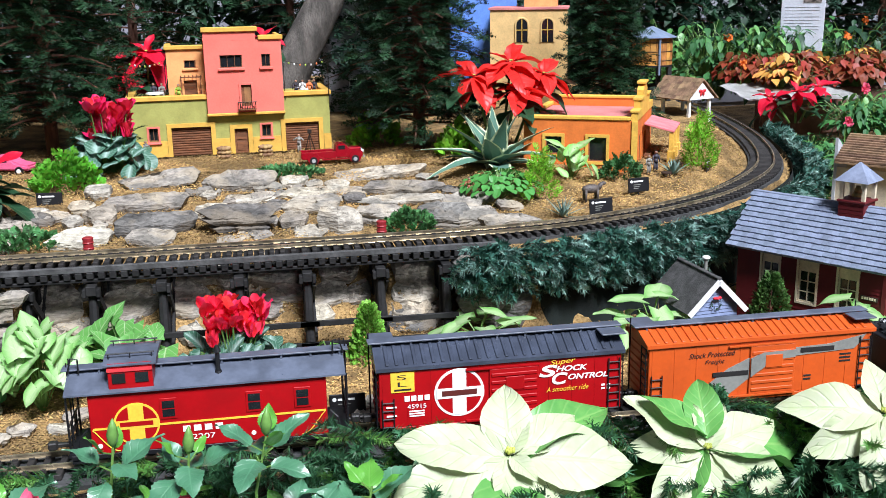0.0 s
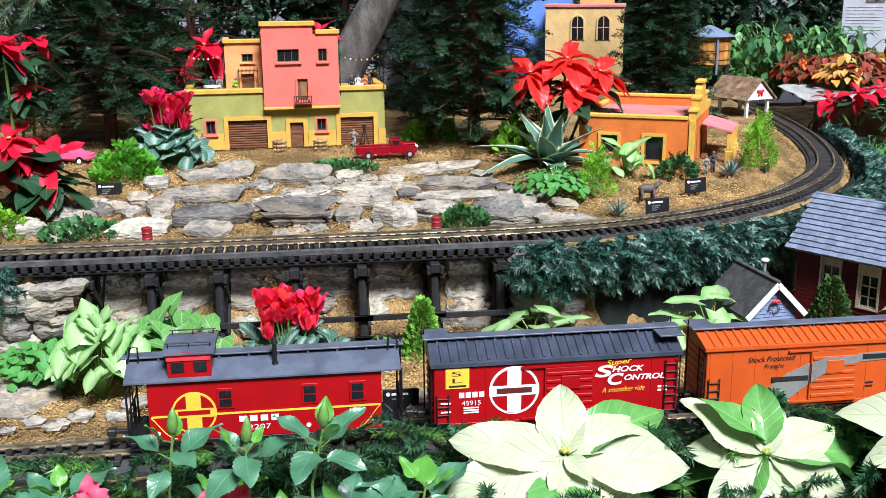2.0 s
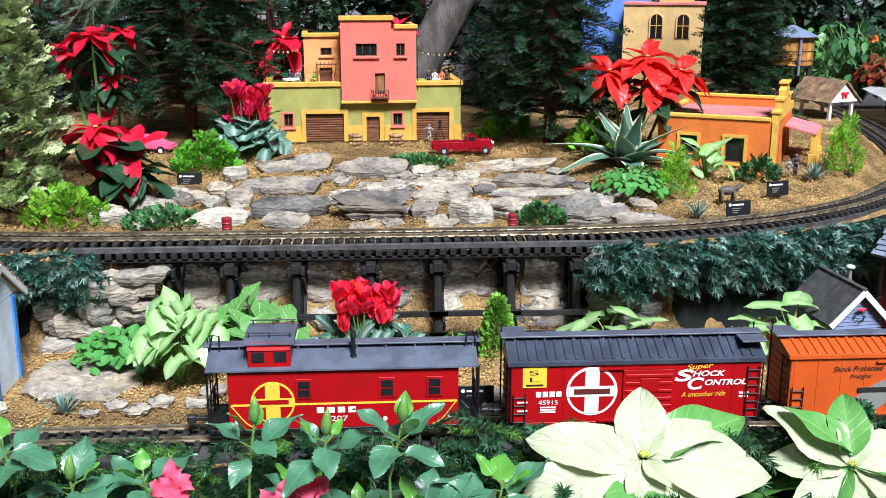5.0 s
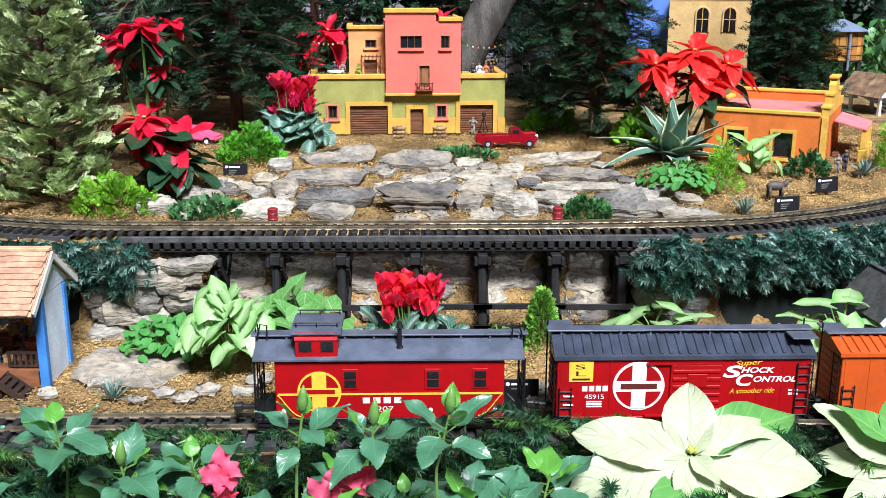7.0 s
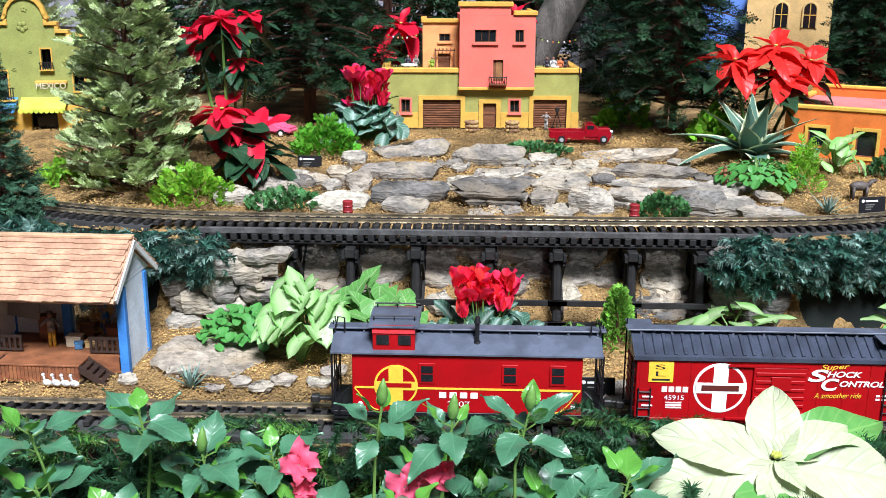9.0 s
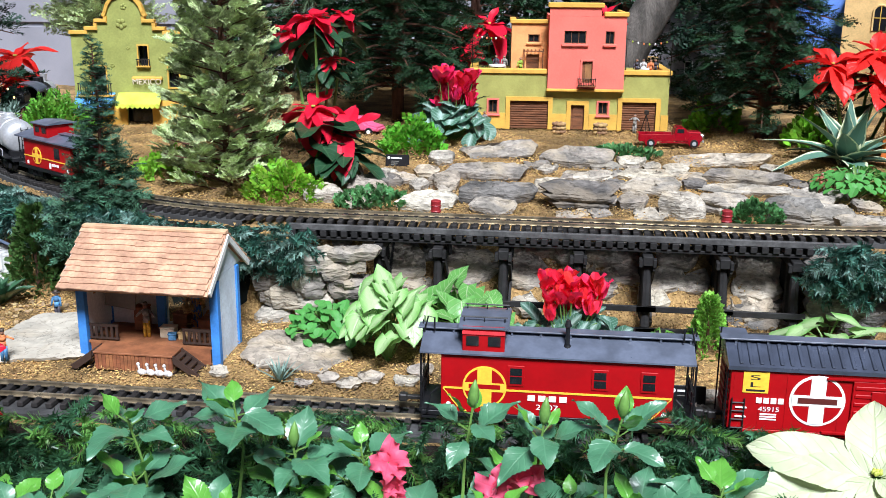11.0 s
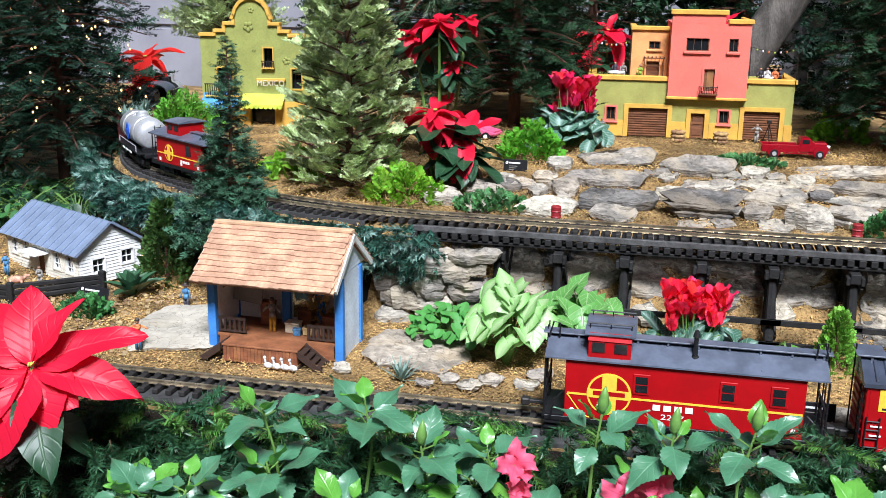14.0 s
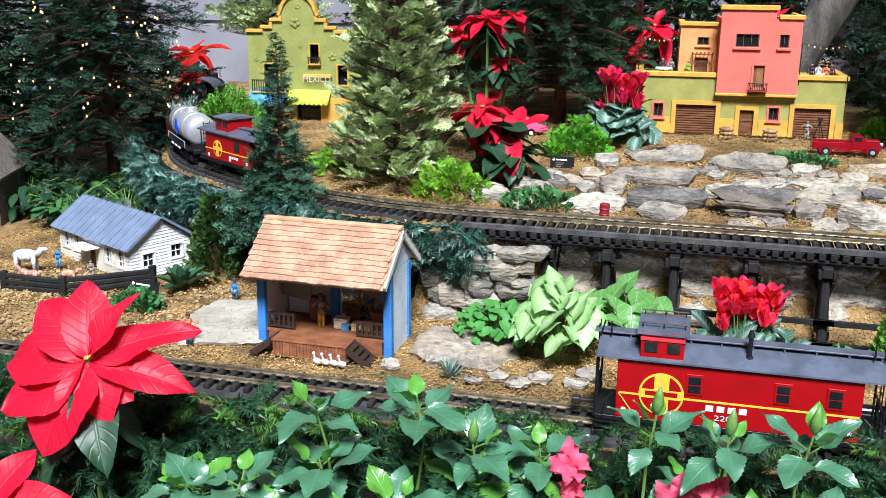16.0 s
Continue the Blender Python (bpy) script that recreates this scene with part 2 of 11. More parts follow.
gx, gy = np.linspace(-3.6, 3.6, 301), np.concatenate([np.linspace(0.85, 3.4, 150), np.linspace(3.45, 5.6, 20)])
GX, GY = np.meshgrid(gx, gy)
GZ = land(GX, GY)
nz = np.array([noise.noise(Vector((x * 9, y * 9, 0))) * 0.006 + noise.noise(Vector((x * 40, y * 40, 3))) * 0.002 for x, y in zip(GX.ravel(), GY.ravel())]).reshape(GX.shape)
GZ = GZ + nz
h = Heap()
nx, ny = len(gx), len(gy)
h.add(np.stack([GX.ravel(), GY.ravel(), GZ.ravel()], 1), [(j * nx + i, j * nx + i + 1, (j + 1) * nx + i + 1, (j + 1) * nx + i) for j in range(ny - 1) for i in range(nx - 1)])
ground = h.done("ground", M_MULCH, smooth=True)
# front-bed faces take the shade-dark soil below the plants
ground.data.materials.append(M_SOIL_SHADED)
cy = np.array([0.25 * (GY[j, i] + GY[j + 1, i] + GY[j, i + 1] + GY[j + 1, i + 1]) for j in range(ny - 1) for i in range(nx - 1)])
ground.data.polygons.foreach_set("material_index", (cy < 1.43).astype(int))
tagged(ground, "mulched planting bed of brown bark and wood shavings", "ground", kind="structure")

# ---- the hall round the display ----
M_HALL = mat("grey_painted_block", (0.25, 0.25, 0.285), 0.85, var=0.12, scale=3, fine=0.05, bump=0.2)
M_FLOORT = mat("grey_floor_tile", (0.13, 0.125, 0.12), 0.5, var=0.1, scale=2)
wn_ = tagged(part("wall_north", boxed(-6.0, 5.6, -0.75, 6.0, 5.8, 2.6), M_HALL), "grey painted block wall behind the display", "wall", kind="structure")
for k in range(8):
    part("block_course", boxed(-5.9, 5.585, -0.35 + k * 0.36 + 0.012, 5.9, 5.5995, -0.35 + (k + 1) * 0.36 - 0.012, 0.002), M_HALL, wn_)
# Unseen walls added to bound the light; the low south one admits sky.
tagged(part("wall_west", boxed(-6.2, -4.0, -0.75, -6.0, 5.8, 1.0), M_HALL), "unseen low grey wall added at the side to shape the light", "wall", kind="structure")
tagged(part("wall_east", boxed(6.0, -4.0, -0.75, 6.2, 5.8, 1.0), M_HALL), "unseen low grey wall added at the side to shape the light", "wall", kind="structure")
tagged(part("wall_south", boxed(-6.2, -4.2, -0.75, 6.2, -4.0, 0.2), M_HALL), "unseen low grey wall added behind the viewer to let sky light in", "wall", kind="structure")
tagged(part("floor", boxed(-6.2, -4.2, -0.85, 6.2, 5.8, -0.752), M_FLOORT), "grey tiled hall floor", "floor", kind="structure")
tagged(part("bed_kerb", boxed(-3.6, 0.80, -0.75, 3.6, 0.85, -0.06, 0.01), mat("stained_timber_kerb", (0.10, 0.06, 0.035), 0.7, stretch=(0.2, 1, 1))), "stained timber wall holding up the front of the bed", "kerb", kind="structure")

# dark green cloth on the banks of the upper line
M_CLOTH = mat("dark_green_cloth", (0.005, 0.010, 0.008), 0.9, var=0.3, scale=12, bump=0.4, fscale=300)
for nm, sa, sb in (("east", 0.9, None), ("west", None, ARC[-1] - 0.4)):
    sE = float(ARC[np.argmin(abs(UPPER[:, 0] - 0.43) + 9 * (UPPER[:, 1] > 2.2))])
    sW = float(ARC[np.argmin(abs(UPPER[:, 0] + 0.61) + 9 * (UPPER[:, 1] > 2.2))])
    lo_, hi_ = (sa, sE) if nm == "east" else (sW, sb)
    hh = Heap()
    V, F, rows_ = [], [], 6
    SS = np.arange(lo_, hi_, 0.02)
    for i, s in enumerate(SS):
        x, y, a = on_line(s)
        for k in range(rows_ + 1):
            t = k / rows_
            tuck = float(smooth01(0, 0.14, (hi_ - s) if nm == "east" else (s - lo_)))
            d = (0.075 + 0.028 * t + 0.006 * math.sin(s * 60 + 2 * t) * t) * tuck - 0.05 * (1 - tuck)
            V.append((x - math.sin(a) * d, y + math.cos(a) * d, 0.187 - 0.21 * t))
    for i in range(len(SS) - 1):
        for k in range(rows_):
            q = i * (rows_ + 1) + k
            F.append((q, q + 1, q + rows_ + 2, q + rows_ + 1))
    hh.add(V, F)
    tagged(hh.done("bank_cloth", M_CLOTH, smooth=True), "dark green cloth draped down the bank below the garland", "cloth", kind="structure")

# ---- tracks ----
def rails_along(pts, z, gauge=0.045):
    """Two rail meshes along a plan line."""
    P = np.array(pts)
    T = np.gradient(P, axis=0)
    T /= np.linalg.norm(T, axis=1)[:, None]
    Nn = np.stack([-T[:, 1], T[:, 0]], 1)
    prof = [(-0.0035, 0), (-0.0035, 0.0012), (-0.0009, 0.002), (-0.0009, 0.0055), (-0.0017, 0.006), (-0.0017, 0.0082), (0.0017, 0.0082), (0.0017, 0.006), (0.0009, 0.0055), (0.0009, 0.002), (0.0035, 0.0012), (0.0035, 0)]
    res = []
    for side in (-0.5, 0.5):
        hh = Heap()
        n = len(prof)
        V = []
        for p, q in zip(P, Nn):
            for a, b in prof:
                w = p + q * (side * gauge + a)
                V.append((w[0], w[1], z + b))
        F = [(i * n + k, i * n + (k + 1) % n, (i + 1) * n + (k + 1) % n, (i + 1) * n + k) for i in range(len(P) - 1) for k in range(n)]
        hh.add(V, F)
        res.append(hh)
    return res


def lay_track(name, label, line_at, s0, s1, z_tie, pitch, tie_len=0.09, tie_w=0.0105, step=0.02):
    tr = thing(name, label, "track", kind="structure")
    S = np.arange(s0, s1, step)
    pts = [line_at(s)[:2] for s in S]
    for hh in rails_along(pts, z_tie):
        hh.done("rail", M_RAIL, tr)
    first = None
    for s in np.arange(s0, s1, pitch):
        x, y, a = line_at(s)
        m = pose(x, y, z_tie, 0, 0, math.degrees(a))
        if first is None:
            bm = bmesh.new()
            box(bm, -tie_w / 2, -tie_len / 2, -0.009, tie_w / 2, tie_len / 2, 0, bevel=0.0012)
            for e in (-0.5, 0.5):
                box(bm, -tie_w * 0.4, e * 0.045 - 0.0062, 0, tie_w * 0.4, e * 0.045 + 0.0062, 0.0018)
            first = part("tie", bm, M_TIE, tr, m=m)
        else:
            again("tie", first, tr, m)
    return tr


S_EAST = float(ARC[np.argmin(abs(UPPER[:, 0] - 0.44) + 9 * (UPPER[:, 1] > 2.2))])
S_WEST = float(ARC[np.argmin(abs(UPPER[:, 0] + 0.70) + 9 * (UPPER[:, 1] > 2.2))])
lay_track("upper_track", "brass railway track on dark ties crossing the trestle and curving back", on_line, 0.6, ARC[-1] - 0.3, RAIL_TOP - 0.0082, 0.0215)
NEAR_Y = 1.505
NEAR_RAIL = 0.03
lay_track("lower_track", "weathered brass railway track on dark ties laid on grey fabric", lambda s: (s, NEAR_Y, 0.0), -1.9, 2.2, NEAR_RAIL - 0.0082, 0.0245)
bm = bmesh.new()
box(bm, -1.9, NEAR_Y - 0.06, -0.02, 2.2, NEAR_Y + 0.055, 0.0115, bevel=0.003)
M_FABRIC = mat("grey_landscape_fabric", (0.055, 0.055, 0.055), 0.9, var=0.3, fine=0.25)
tagged(part("track_bed", bm, M_FABRIC), "grey fabric strip under the lower track", "track bed", kind="structure")
bm = bmesh.new()
S = np.arange(0.6, ARC[-1] - 0.3, 0.04)
hh = Heap()
V, F = [], []
for s in S:
    x, y, a = on_line(s)
    for k, zz in ((-0.055, 0.14), (-0.05, 0.1935), (0.05, 0.1935), (0.055, 0.14)):
        V.append((x - math.sin(a) * k, y + math.cos(a) * k, zz))
for i in range(len(S) - 1):
    x = V[4 * i][0]
    if -0.72 < x < 0.46 and V[4 * i][1] < 2.3:
        continue
    for k in range(3):
        F.append((4 * i + k, 4 * i + k + 1, 4 * i + k + 5, 4 * i + k + 4))
hh.add(V, F)
bm.free()
tagged(hh.done("roadbed", M_FABRIC), "grey roadbed under the curved upper track", "track bed", kind="structure")

# ---- trestle bridge ----
trestle = thing("trestle_bridge", "long black timber trestle bridge carrying the upper track", "bridge", kind="thing")
X0, X1, TY = -0.66, 0.47, 2.062
ZD = RAIL_TOP - 0.0172
# near guard timber is greyed to carry its lit top edge
for dy, nm in ((-0.060, "guard_timber"), (0.060, "guard_timber")):
    part(nm, boxed(X0, TY + dy - 0.005, ZD - 0.007, X1, TY + dy + 0.005, ZD + 0.005, 0.001), mat("lit_grey_timber", (0.085, 0.083, 0.082), 0.7, var=0.3, scale=30, fine=0.3, bump=0.4) if dy < 0 else M_TIMBER, trestle)
tie = None
for i in range(int((X1 - X0) / 0.0215)):
    m = pose(X0 + 0.01 + i * 0.0215, TY, ZD - 0.0135)
    if tie is None:
        tie = part("deck_tie", boxed(-0.0065, -0.068, -0.0065, 0.0065, 0.068, 0.0065, 0.001), M_TIMBER, trestle, m=m)
    else:
        again("deck_tie", tie, trestle, m)
for dy in (-0.034, 0.034):
    part("stringer", boxed(X0, TY + dy - 0.009, ZD - 0.031, X1, TY + dy + 0.009, ZD - 0.0201, 0.001), M_TIMBER, trestle)
part("fascia", boxed(X0, TY - 0.064, ZD - 0.027, X1, TY - 0.058, ZD - 0.0205, 0.001), M_TIMBER, trestle)
for bx in (-0.472, -0.348, -0.215, -0.065, 0.071, 0.22, 0.357):
    bent = thing("bent", "", "", kind="")
    bent.parent = trestle
    bent.matrix_basis = pose(bx, TY, 0)
    zc = ZD - 0.031
    part("cap_beam", boxed(-0.010, -0.082, zc - 0.020, 0.010, 0.085, zc, 0.0015), M_TIMBER, bent)
    for dx in (-0.0135, 0.0135):
        part("clamp", boxed(dx - 0.0035, -0.084, zc - 0.022, dx + 0.0035, -0.066, zc - 0.006, 0.001), M_TIMBER, bent)
    for (ya, yb) in ((-0.062, -0.10), (-0.022, -0.035), (0.022, 0.035), (0.062, 0.10)):
        bm = bmesh.new()
        cyl(bm, (0, yb, -0.03), (0, ya, zc - 0.02), 0.0100, 0.0088, 8)
        part("post", bm, M_TIMBER, bent, smooth=False)
    part("foot_sill", boxed(-0.04, -0.118, -0.012, 0.04, -0.085, 0.004, 0.0015), M_TIMBER, bent)
    for sgn in (-1, 1):
        d = Vector((0, sgn * 0.15, -0.12))
        bm = bmesh.new()
        box(bm, -0.0025, -d.length / 2, -0.008, 0.0025, d.length / 2, 0.008, pose(0.013, 0, 0.08) @ d.to_track_quat("Y", "Z").to_matrix().to_4x4())
        part("cross_brace", bm, M_TIMBER, bent)
for (xa, xb, zz, yo) in ((-0.215, -0.065, 0.058, -0.098), (-0.065, 0.071, 0.060, -0.098), (-0.065, 0.071, 0.018, -0.108), (-0.472, -0.348, 0.055, -0.098), (-0.348, -0.215, 0.020, -0.108), (0.071, 0.357, 0.018, -0.108), (0.071, 0.22, 0.060, -0.098), (0.22, 0.357, 0.058, -0.098)):
    part("girt", boxed(xa - 0.02, TY + yo - 0.003, zz - 0.006, xb + 0.02, TY + yo + 0.003, zz + 0.006, 0.001), M_TIMBER, trestle)

# ---- lower train ----
def strokes(word, width, height, material, parent, at, name="lettering", rot=0.0, shear=0.0, extr=0.0006, bold=0.0):
    """Raised lettering, facing -y, centred on at."""
    cu = bpy.data.curves.new(name, "FONT")
    cu.body, cu.size, cu.extrude, cu.shear, cu.offset = word, 1.0, 0.0, shear, bold
    cu.align_x = "CENTER"
    tmp = bpy.data.objects.new(name, cu)
    scene.collection.objects.link(tmp)
    dg = bpy.context.evaluated_depsgraph_get()
    me = bpy.data.meshes.new_from_object(tmp.evaluated_get(dg))
    bpy.data.objects.remove(tmp)
    bpy.data.curves.remove(cu)
    co = np.empty(len(me.vertices) * 3)
    me.vertices.foreach_get("co", co)
    co = co.reshape(-1, 3)
    lo, hi = co.min(0), co.max(0)
    co[:, 0] = (co[:, 0] - (lo[0] + hi[0]) / 2) * width / (hi[0] - lo[0])
    co[:, 1] = (co[:, 1] - (lo[1] + hi[1]) / 2) * height / (hi[1] - lo[1])
    me.vertices.foreach_set("co", co.ravel())
    me.materials.clear()
    me.materials.append(material)
    ob = new(name, me)
    ob.parent = parent
    ob.matrix_basis = pose(*at, 90, 0, 0) @ pose(0, 0, 0, 0, 0, rot)
    return ob


def panel(name, x0, z0, x1, z1, y, material, parent, label="", t=0.0012):
    return part(name, boxed(x0, y - t, z0, x1, y + 0.0004, z1), material, parent, label)


def disc(name, x, z, r, y, material, parent, label="", t=0.001, hole=0.0, n=40):
    bm = bmesh.new()
    A = []
    for k in range(n):
        c, s = math.cos(2 * math.pi * k / n), math.sin(2 * math.pi * k / n)
        A.append([bm.verts.new((x + q * c, yy, z + q * s)) for q, yy in ((r, y + 0.0003), (r, y - t), (max(hole, 1e-5), y - t))])
    for k in range(n):
        a, b = A[k], A[(k + 1) % n]
        for j in range(2):
            bm.faces.new((a[j], b[j], b[j + 1], a[j + 1]))
    bmesh.ops.recalc_face_normals(bm, faces=bm.faces)
    return part(name, bm, material, parent, label)


def truck(parent, x, wheel_r=0.0155, base=0.062, side=0.036, zc=0.0):
    """A two-axle bogie with its wheels."""
    tk = new("bogie")
    tk.parent = parent
    tk.matrix_basis = pose(x, 0, zc)
    for sy in (-1, 1):
        bm = bmesh.new()
        prism(bm, [(-base / 2 - 0.012, wheel_r - 0.005), (-base / 2 - 0.012, wheel_r + 0.007), (-0.014, wheel_r + 0.011), (0.014, wheel_r + 0.011), (base / 2 + 0.012, wheel_r + 0.007), (base / 2 + 0.012, wheel_r - 0.005), (base / 2 - 0.01, wheel_r - 0.003), (0.012, 0.006), (-0.012, 0.006), (-base / 2 + 0.01, wheel_r - 0.003)], sy * side - 0.003, sy * side + 0.003)
        part("side_frame", bm, M_BLACK, tk)
        for k in range(3):
            part("spring", cyled((-0.006 + k * 0.006, sy * (side + 0.003), 0.009), (-0.006 + k * 0.006, sy * (side + 0.003), 0.02), 0.0026, n=8), M_BLACK, tk)
    part("bolster", boxed(-0.008, -side, wheel_r, 0.008, side, wheel_r + 0.012, 0.001), M_BLACK, tk)
    for ax in (-base / 2, base / 2):
        bm = bmesh.new()
        cyl(bm, (ax, -0.03, wheel_r), (ax, 0.03, wheel_r), 0.002, n=8)
        for sy in (-1, 1):
            cyl(bm, (ax, sy * 0.0195, wheel_r), (ax, sy * 0.0255, wheel_r), wheel_r, n=20)
            cyl(bm, (ax, sy * 0.018, wheel_r), (ax, sy * 0.0196, wheel_r), wheel_r + 0.0018, n=20)
        part("wheelset", bm, M_COUPL, tk, smooth=False)
    return tk


M_COUPL = mat("dull_black_metal", (0.03, 0.028, 0.027), 0.5, 0.3)


def coupler(parent, x, sgn, z):
    bm = bmesh.new()
    box(bm, min(x, x + sgn * 0.03), -0.004, z - 0.003, max(x, x + sgn * 0.03), 0.004, z + 0.003, bevel=0.001)
    box(bm, min(x + sgn * 0.028, x + sgn * 0.042), -0.008, z - 0.006, max(x + sgn * 0.028, x + sgn * 0.042), 0.006, z + 0.006, bevel=0.002)
    part("coupler", bm, M_COUPL, parent)


def ladder(parent, x, y, z0, z1, n, w=0.02, axis="x", material=None):
    bm = bmesh.new()
    u = (lambda a, z: (x + a, y, z)) if axis == "x" else (lambda a, z: (x, y + a, z))
    for e in (-w / 2, w / 2):
        tube(bm, [u(e, z0), u(e, z1)], 0.0011, 5)
    for k in range(n):
        zz = z0 + (k + 0.5) * (z1 - z0) / n
        tube(bm, [u(-w / 2, zz), u(w / 2, zz)], 0.0011, 5)
    part("ladder", bm, material or M_BLACK, parent)


W = 0.047  # half the width of a car body


def boxcar(name, label, x0, x1, body_mat, roof_mat, z0=0.049, ze=0.147, zr=0.173, over=0.0):
    L, cx = x1 - x0, (x0 + x1) / 2
    car = thing(name, label, "freight car", pose(cx, NEAR_Y, 0), group="cars of the lower train")
    h = L / 2
    part("body", boxed(-h, -W, z0, h, W, ze, 0.0012), body_mat, car)
    # end panels with pressed ribs
    for sx in (-1, 1):
        for k in range(7):
            zz = z0 + 0.012 + k * 0.0125
            part("end_rib", boxed(sx * h - 0.002, -W + 0.006, zz - 0.003, sx * h + 0.002, W - 0.006, zz + 0.003, 0.0015), body_mat, car)
    # riveted seams along the side
    n = 10
    for k in range(n + 1):
        xx = -h + 0.006 + k * (L - 0.012) / n
        if -0.03 < xx < 0.066:
            continue
        part("side_seam", boxed(xx - 0.0009, -W - 0.0007, z0 + 0.003, xx + 0.0009, -W + 0.0002, ze - 0.004), body_mat, car)
    part("side_sill", boxed(-h + 0.02, -W - 0.001, z0 - 0.006, h - 0.02, W + 0.001, z0 + 0.0004, 0.0005), body_mat, car)
    # sliding door
    d = part("door", boxed(-0.022, -W - 0.004, z0 + 0.004, 0.058, -W, ze - 0.012, 0.0008), body_mat, car)
    for k in range(6):
        zz = z0 + 0.012 + k * 0.0128
        part("door_rib", boxed(-0.019, -W - 0.0055, zz - 0.0028, 0.055, -W - 0.0038, zz + 0.0028, 0.0007), body_mat, d)
    part("placard", boxed(0.004, -W - 0.0066, z0 + 0.05, 0.034, -W - 0.005, z0 + 0.072, 0.0005), body_mat, d)
    part("door_track", boxed(-0.06, -W - 0.0045, ze - 0.0115, 0.06, -W - 0.001, ze - 0.009), body_mat, car)
    part("lower_door_track", boxed(-0.06, -W - 0.006, z0 + 0.001, 0.06, -W - 0.001, z0 + 0.004), body_mat, car)
    # roof with raised ribs
    e = 0.004
    bm = bmesh.new()
    prism(bm, [(-W - e, ze - 0.003), (-W - e, ze + 0.003), (0, zr), (W + e, ze + 0.003), (W + e, ze - 0.003), (0, ze - 0.004)], -h - 0.005, h + 0.005, "x")
    part("roof", bm, roof_mat, car)
    sl = math.atan2(zr - ze - 0.003, W + e)
    for k in range(26):
        xx = -h + 0.014 + k * (L - 0.028) / 25
        for sy in (-1, 1):
            bm = bmesh.new()
            box(bm, -0.0028, -0.022, -0.0008, 0.0028, 0.022, 0.0016, Matrix.Translation((xx, sy * 0.027, (ze + 0.003 + zr) / 2 + 0.0003)) @ Matrix.Rotation(-sy * sl, 4, "X"), 0.0008)
            part("roof_rib", bm, roof_mat, car)
    part("running_board", boxed(-h - 0.012, -0.0115, zr + 0.003, h + 0.012, 0.0115, zr + 0.0055, 0.0006), M_ROOFSHEEN, car)
    for k in range(9):
        xx = -h + 0.01 + k * (L - 0.02) / 8
        part("board_bracket", boxed(xx - 0.0015, -0.009, zr - 0.004, xx + 0.0015, 0.009, zr + 0.003), M_ROOFSHEEN, car)
    for sx, sy in ((-1, 1), (1, -1)):
        xx = sx * (h - 0.012)
        part("corner_walk", boxed(xx - 0.02, sy * 0.0125, zr + 0.0005, xx + 0.02, sy * 0.045, zr + 0.003, 0.0005), M_ROOFSHEEN, car)
    for sx in (-1, 1):
        ladder(car, sx * (h - 0.013), -W - 0.003, z0 - 0.004, ze - 0.01 if sx > 0 else z0 + 0.05, 7 if sx > 0 else 4, 0.018, "x", M_BLACK if sx > 0 else M_BLACK)
        ladder(car, sx * (h + 0.004), -W + 0.014, z0, ze, 8, 0.02, "y")
        part("brake_rod", tubed([(sx * (h + 0.008), 0.02, z0), (sx * (h + 0.008), 0.02, zr + 0.012)], 0.0013, 5), M_BLACK, car)
        coupler(car, sx * h, sx, 0.052)
    part("underframe", boxed(-h + 0.01, -0.02, z0 - 0.013, h - 0.01, 0.02, z0 - 0.0002), M_BLACK, car)
    for sx in (-1, 1):
        truck(car, sx * (h - 0.062), zc=NEAR_RAIL)
    return car, -W


# red freight car
car, fy = boxcar("red_boxcar", "glossy red freight car with black ribbed roof and white lettering", 0.153, 0.545, M_RED, M_ROOFDK)
panel("yellow_placard", -0.178, 0.108, -0.141, 0.141, fy, M_YEL, car, "yellow square placard")
strokes("S\nL", 0.016, 0.019, M_DARKTXT, car, (-0.160, fy - 0.0015, 0.127), "placard_mark")
panel("placard_line", -0.173, 0.1105, -0.146, 0.1135, fy - 0.0013, M_DARKTXT, car, t=0.0003)
disc("emblem_ring", -0.070, 0.1, 0.040, fy, M_WHITE, car, "round white railway emblem")
disc("emblem_field", -0.070, 0.1, 0.036, fy - 0.001, M_RED, car, t=0.0005)
for a, b, c, d in ((-0.081, 0.0635, -0.059, 0.1365), (-0.1065, 0.0915, -0.0335, 0.1085)):
    panel("emblem_cross", a, b, c, d, fy - 0.0016, M_WHITE, car, t=0.0003 if a > -0.09 else 0.0005)
panel("emblem_bar", -0.098, 0.0955, -0.042, 0.1045, fy - 0.0022, M_COPPER, car, t=0.0003)
for i in range(4):
    panel("mark_bar", -0.157 + i * 0.0105, 0.092, -0.149 + i * 0.0105, 0.1005, fy, M_WHITE, car)
strokes("45915", 0.03, 0.0075, M_WHITE, car, (-0.138, fy - 0.0012, 0.083), "car_number")
for i in range(3):
    panel("data_line", -0.150, 0.0735 - i * 0.004, -0.126, 0.0755 - i * 0.004, fy, M_WHITE, car, t=0.0008)
for zz in (0.0685, 0.083):
    panel("grab_iron", -0.186, zz, -0.170, zz + 0.002, fy - 0.001, M_WHITE, car)
strokes("Super", 0.042, 0.011, M_YEL, car, (0.098, fy - 0.0014, 0.1365), rot=4, shear=0.3, bold=0.01)
strokes("S", 0.030, 0.020, M_WHITE, car, (0.074, fy - 0.0014, 0.123), shear=0.2, bold=0.03)
strokes("HOCK", 0.052, 0.0095, M_WHITE, car, (0.113, fy - 0.0014, 0.1255), shear=0.25, bold=0.03)
strokes("C", 0.026, 0.020, M_WHITE, car, (0.093, fy - 0.0014, 0.109), shear=0.2, bold=0.03)
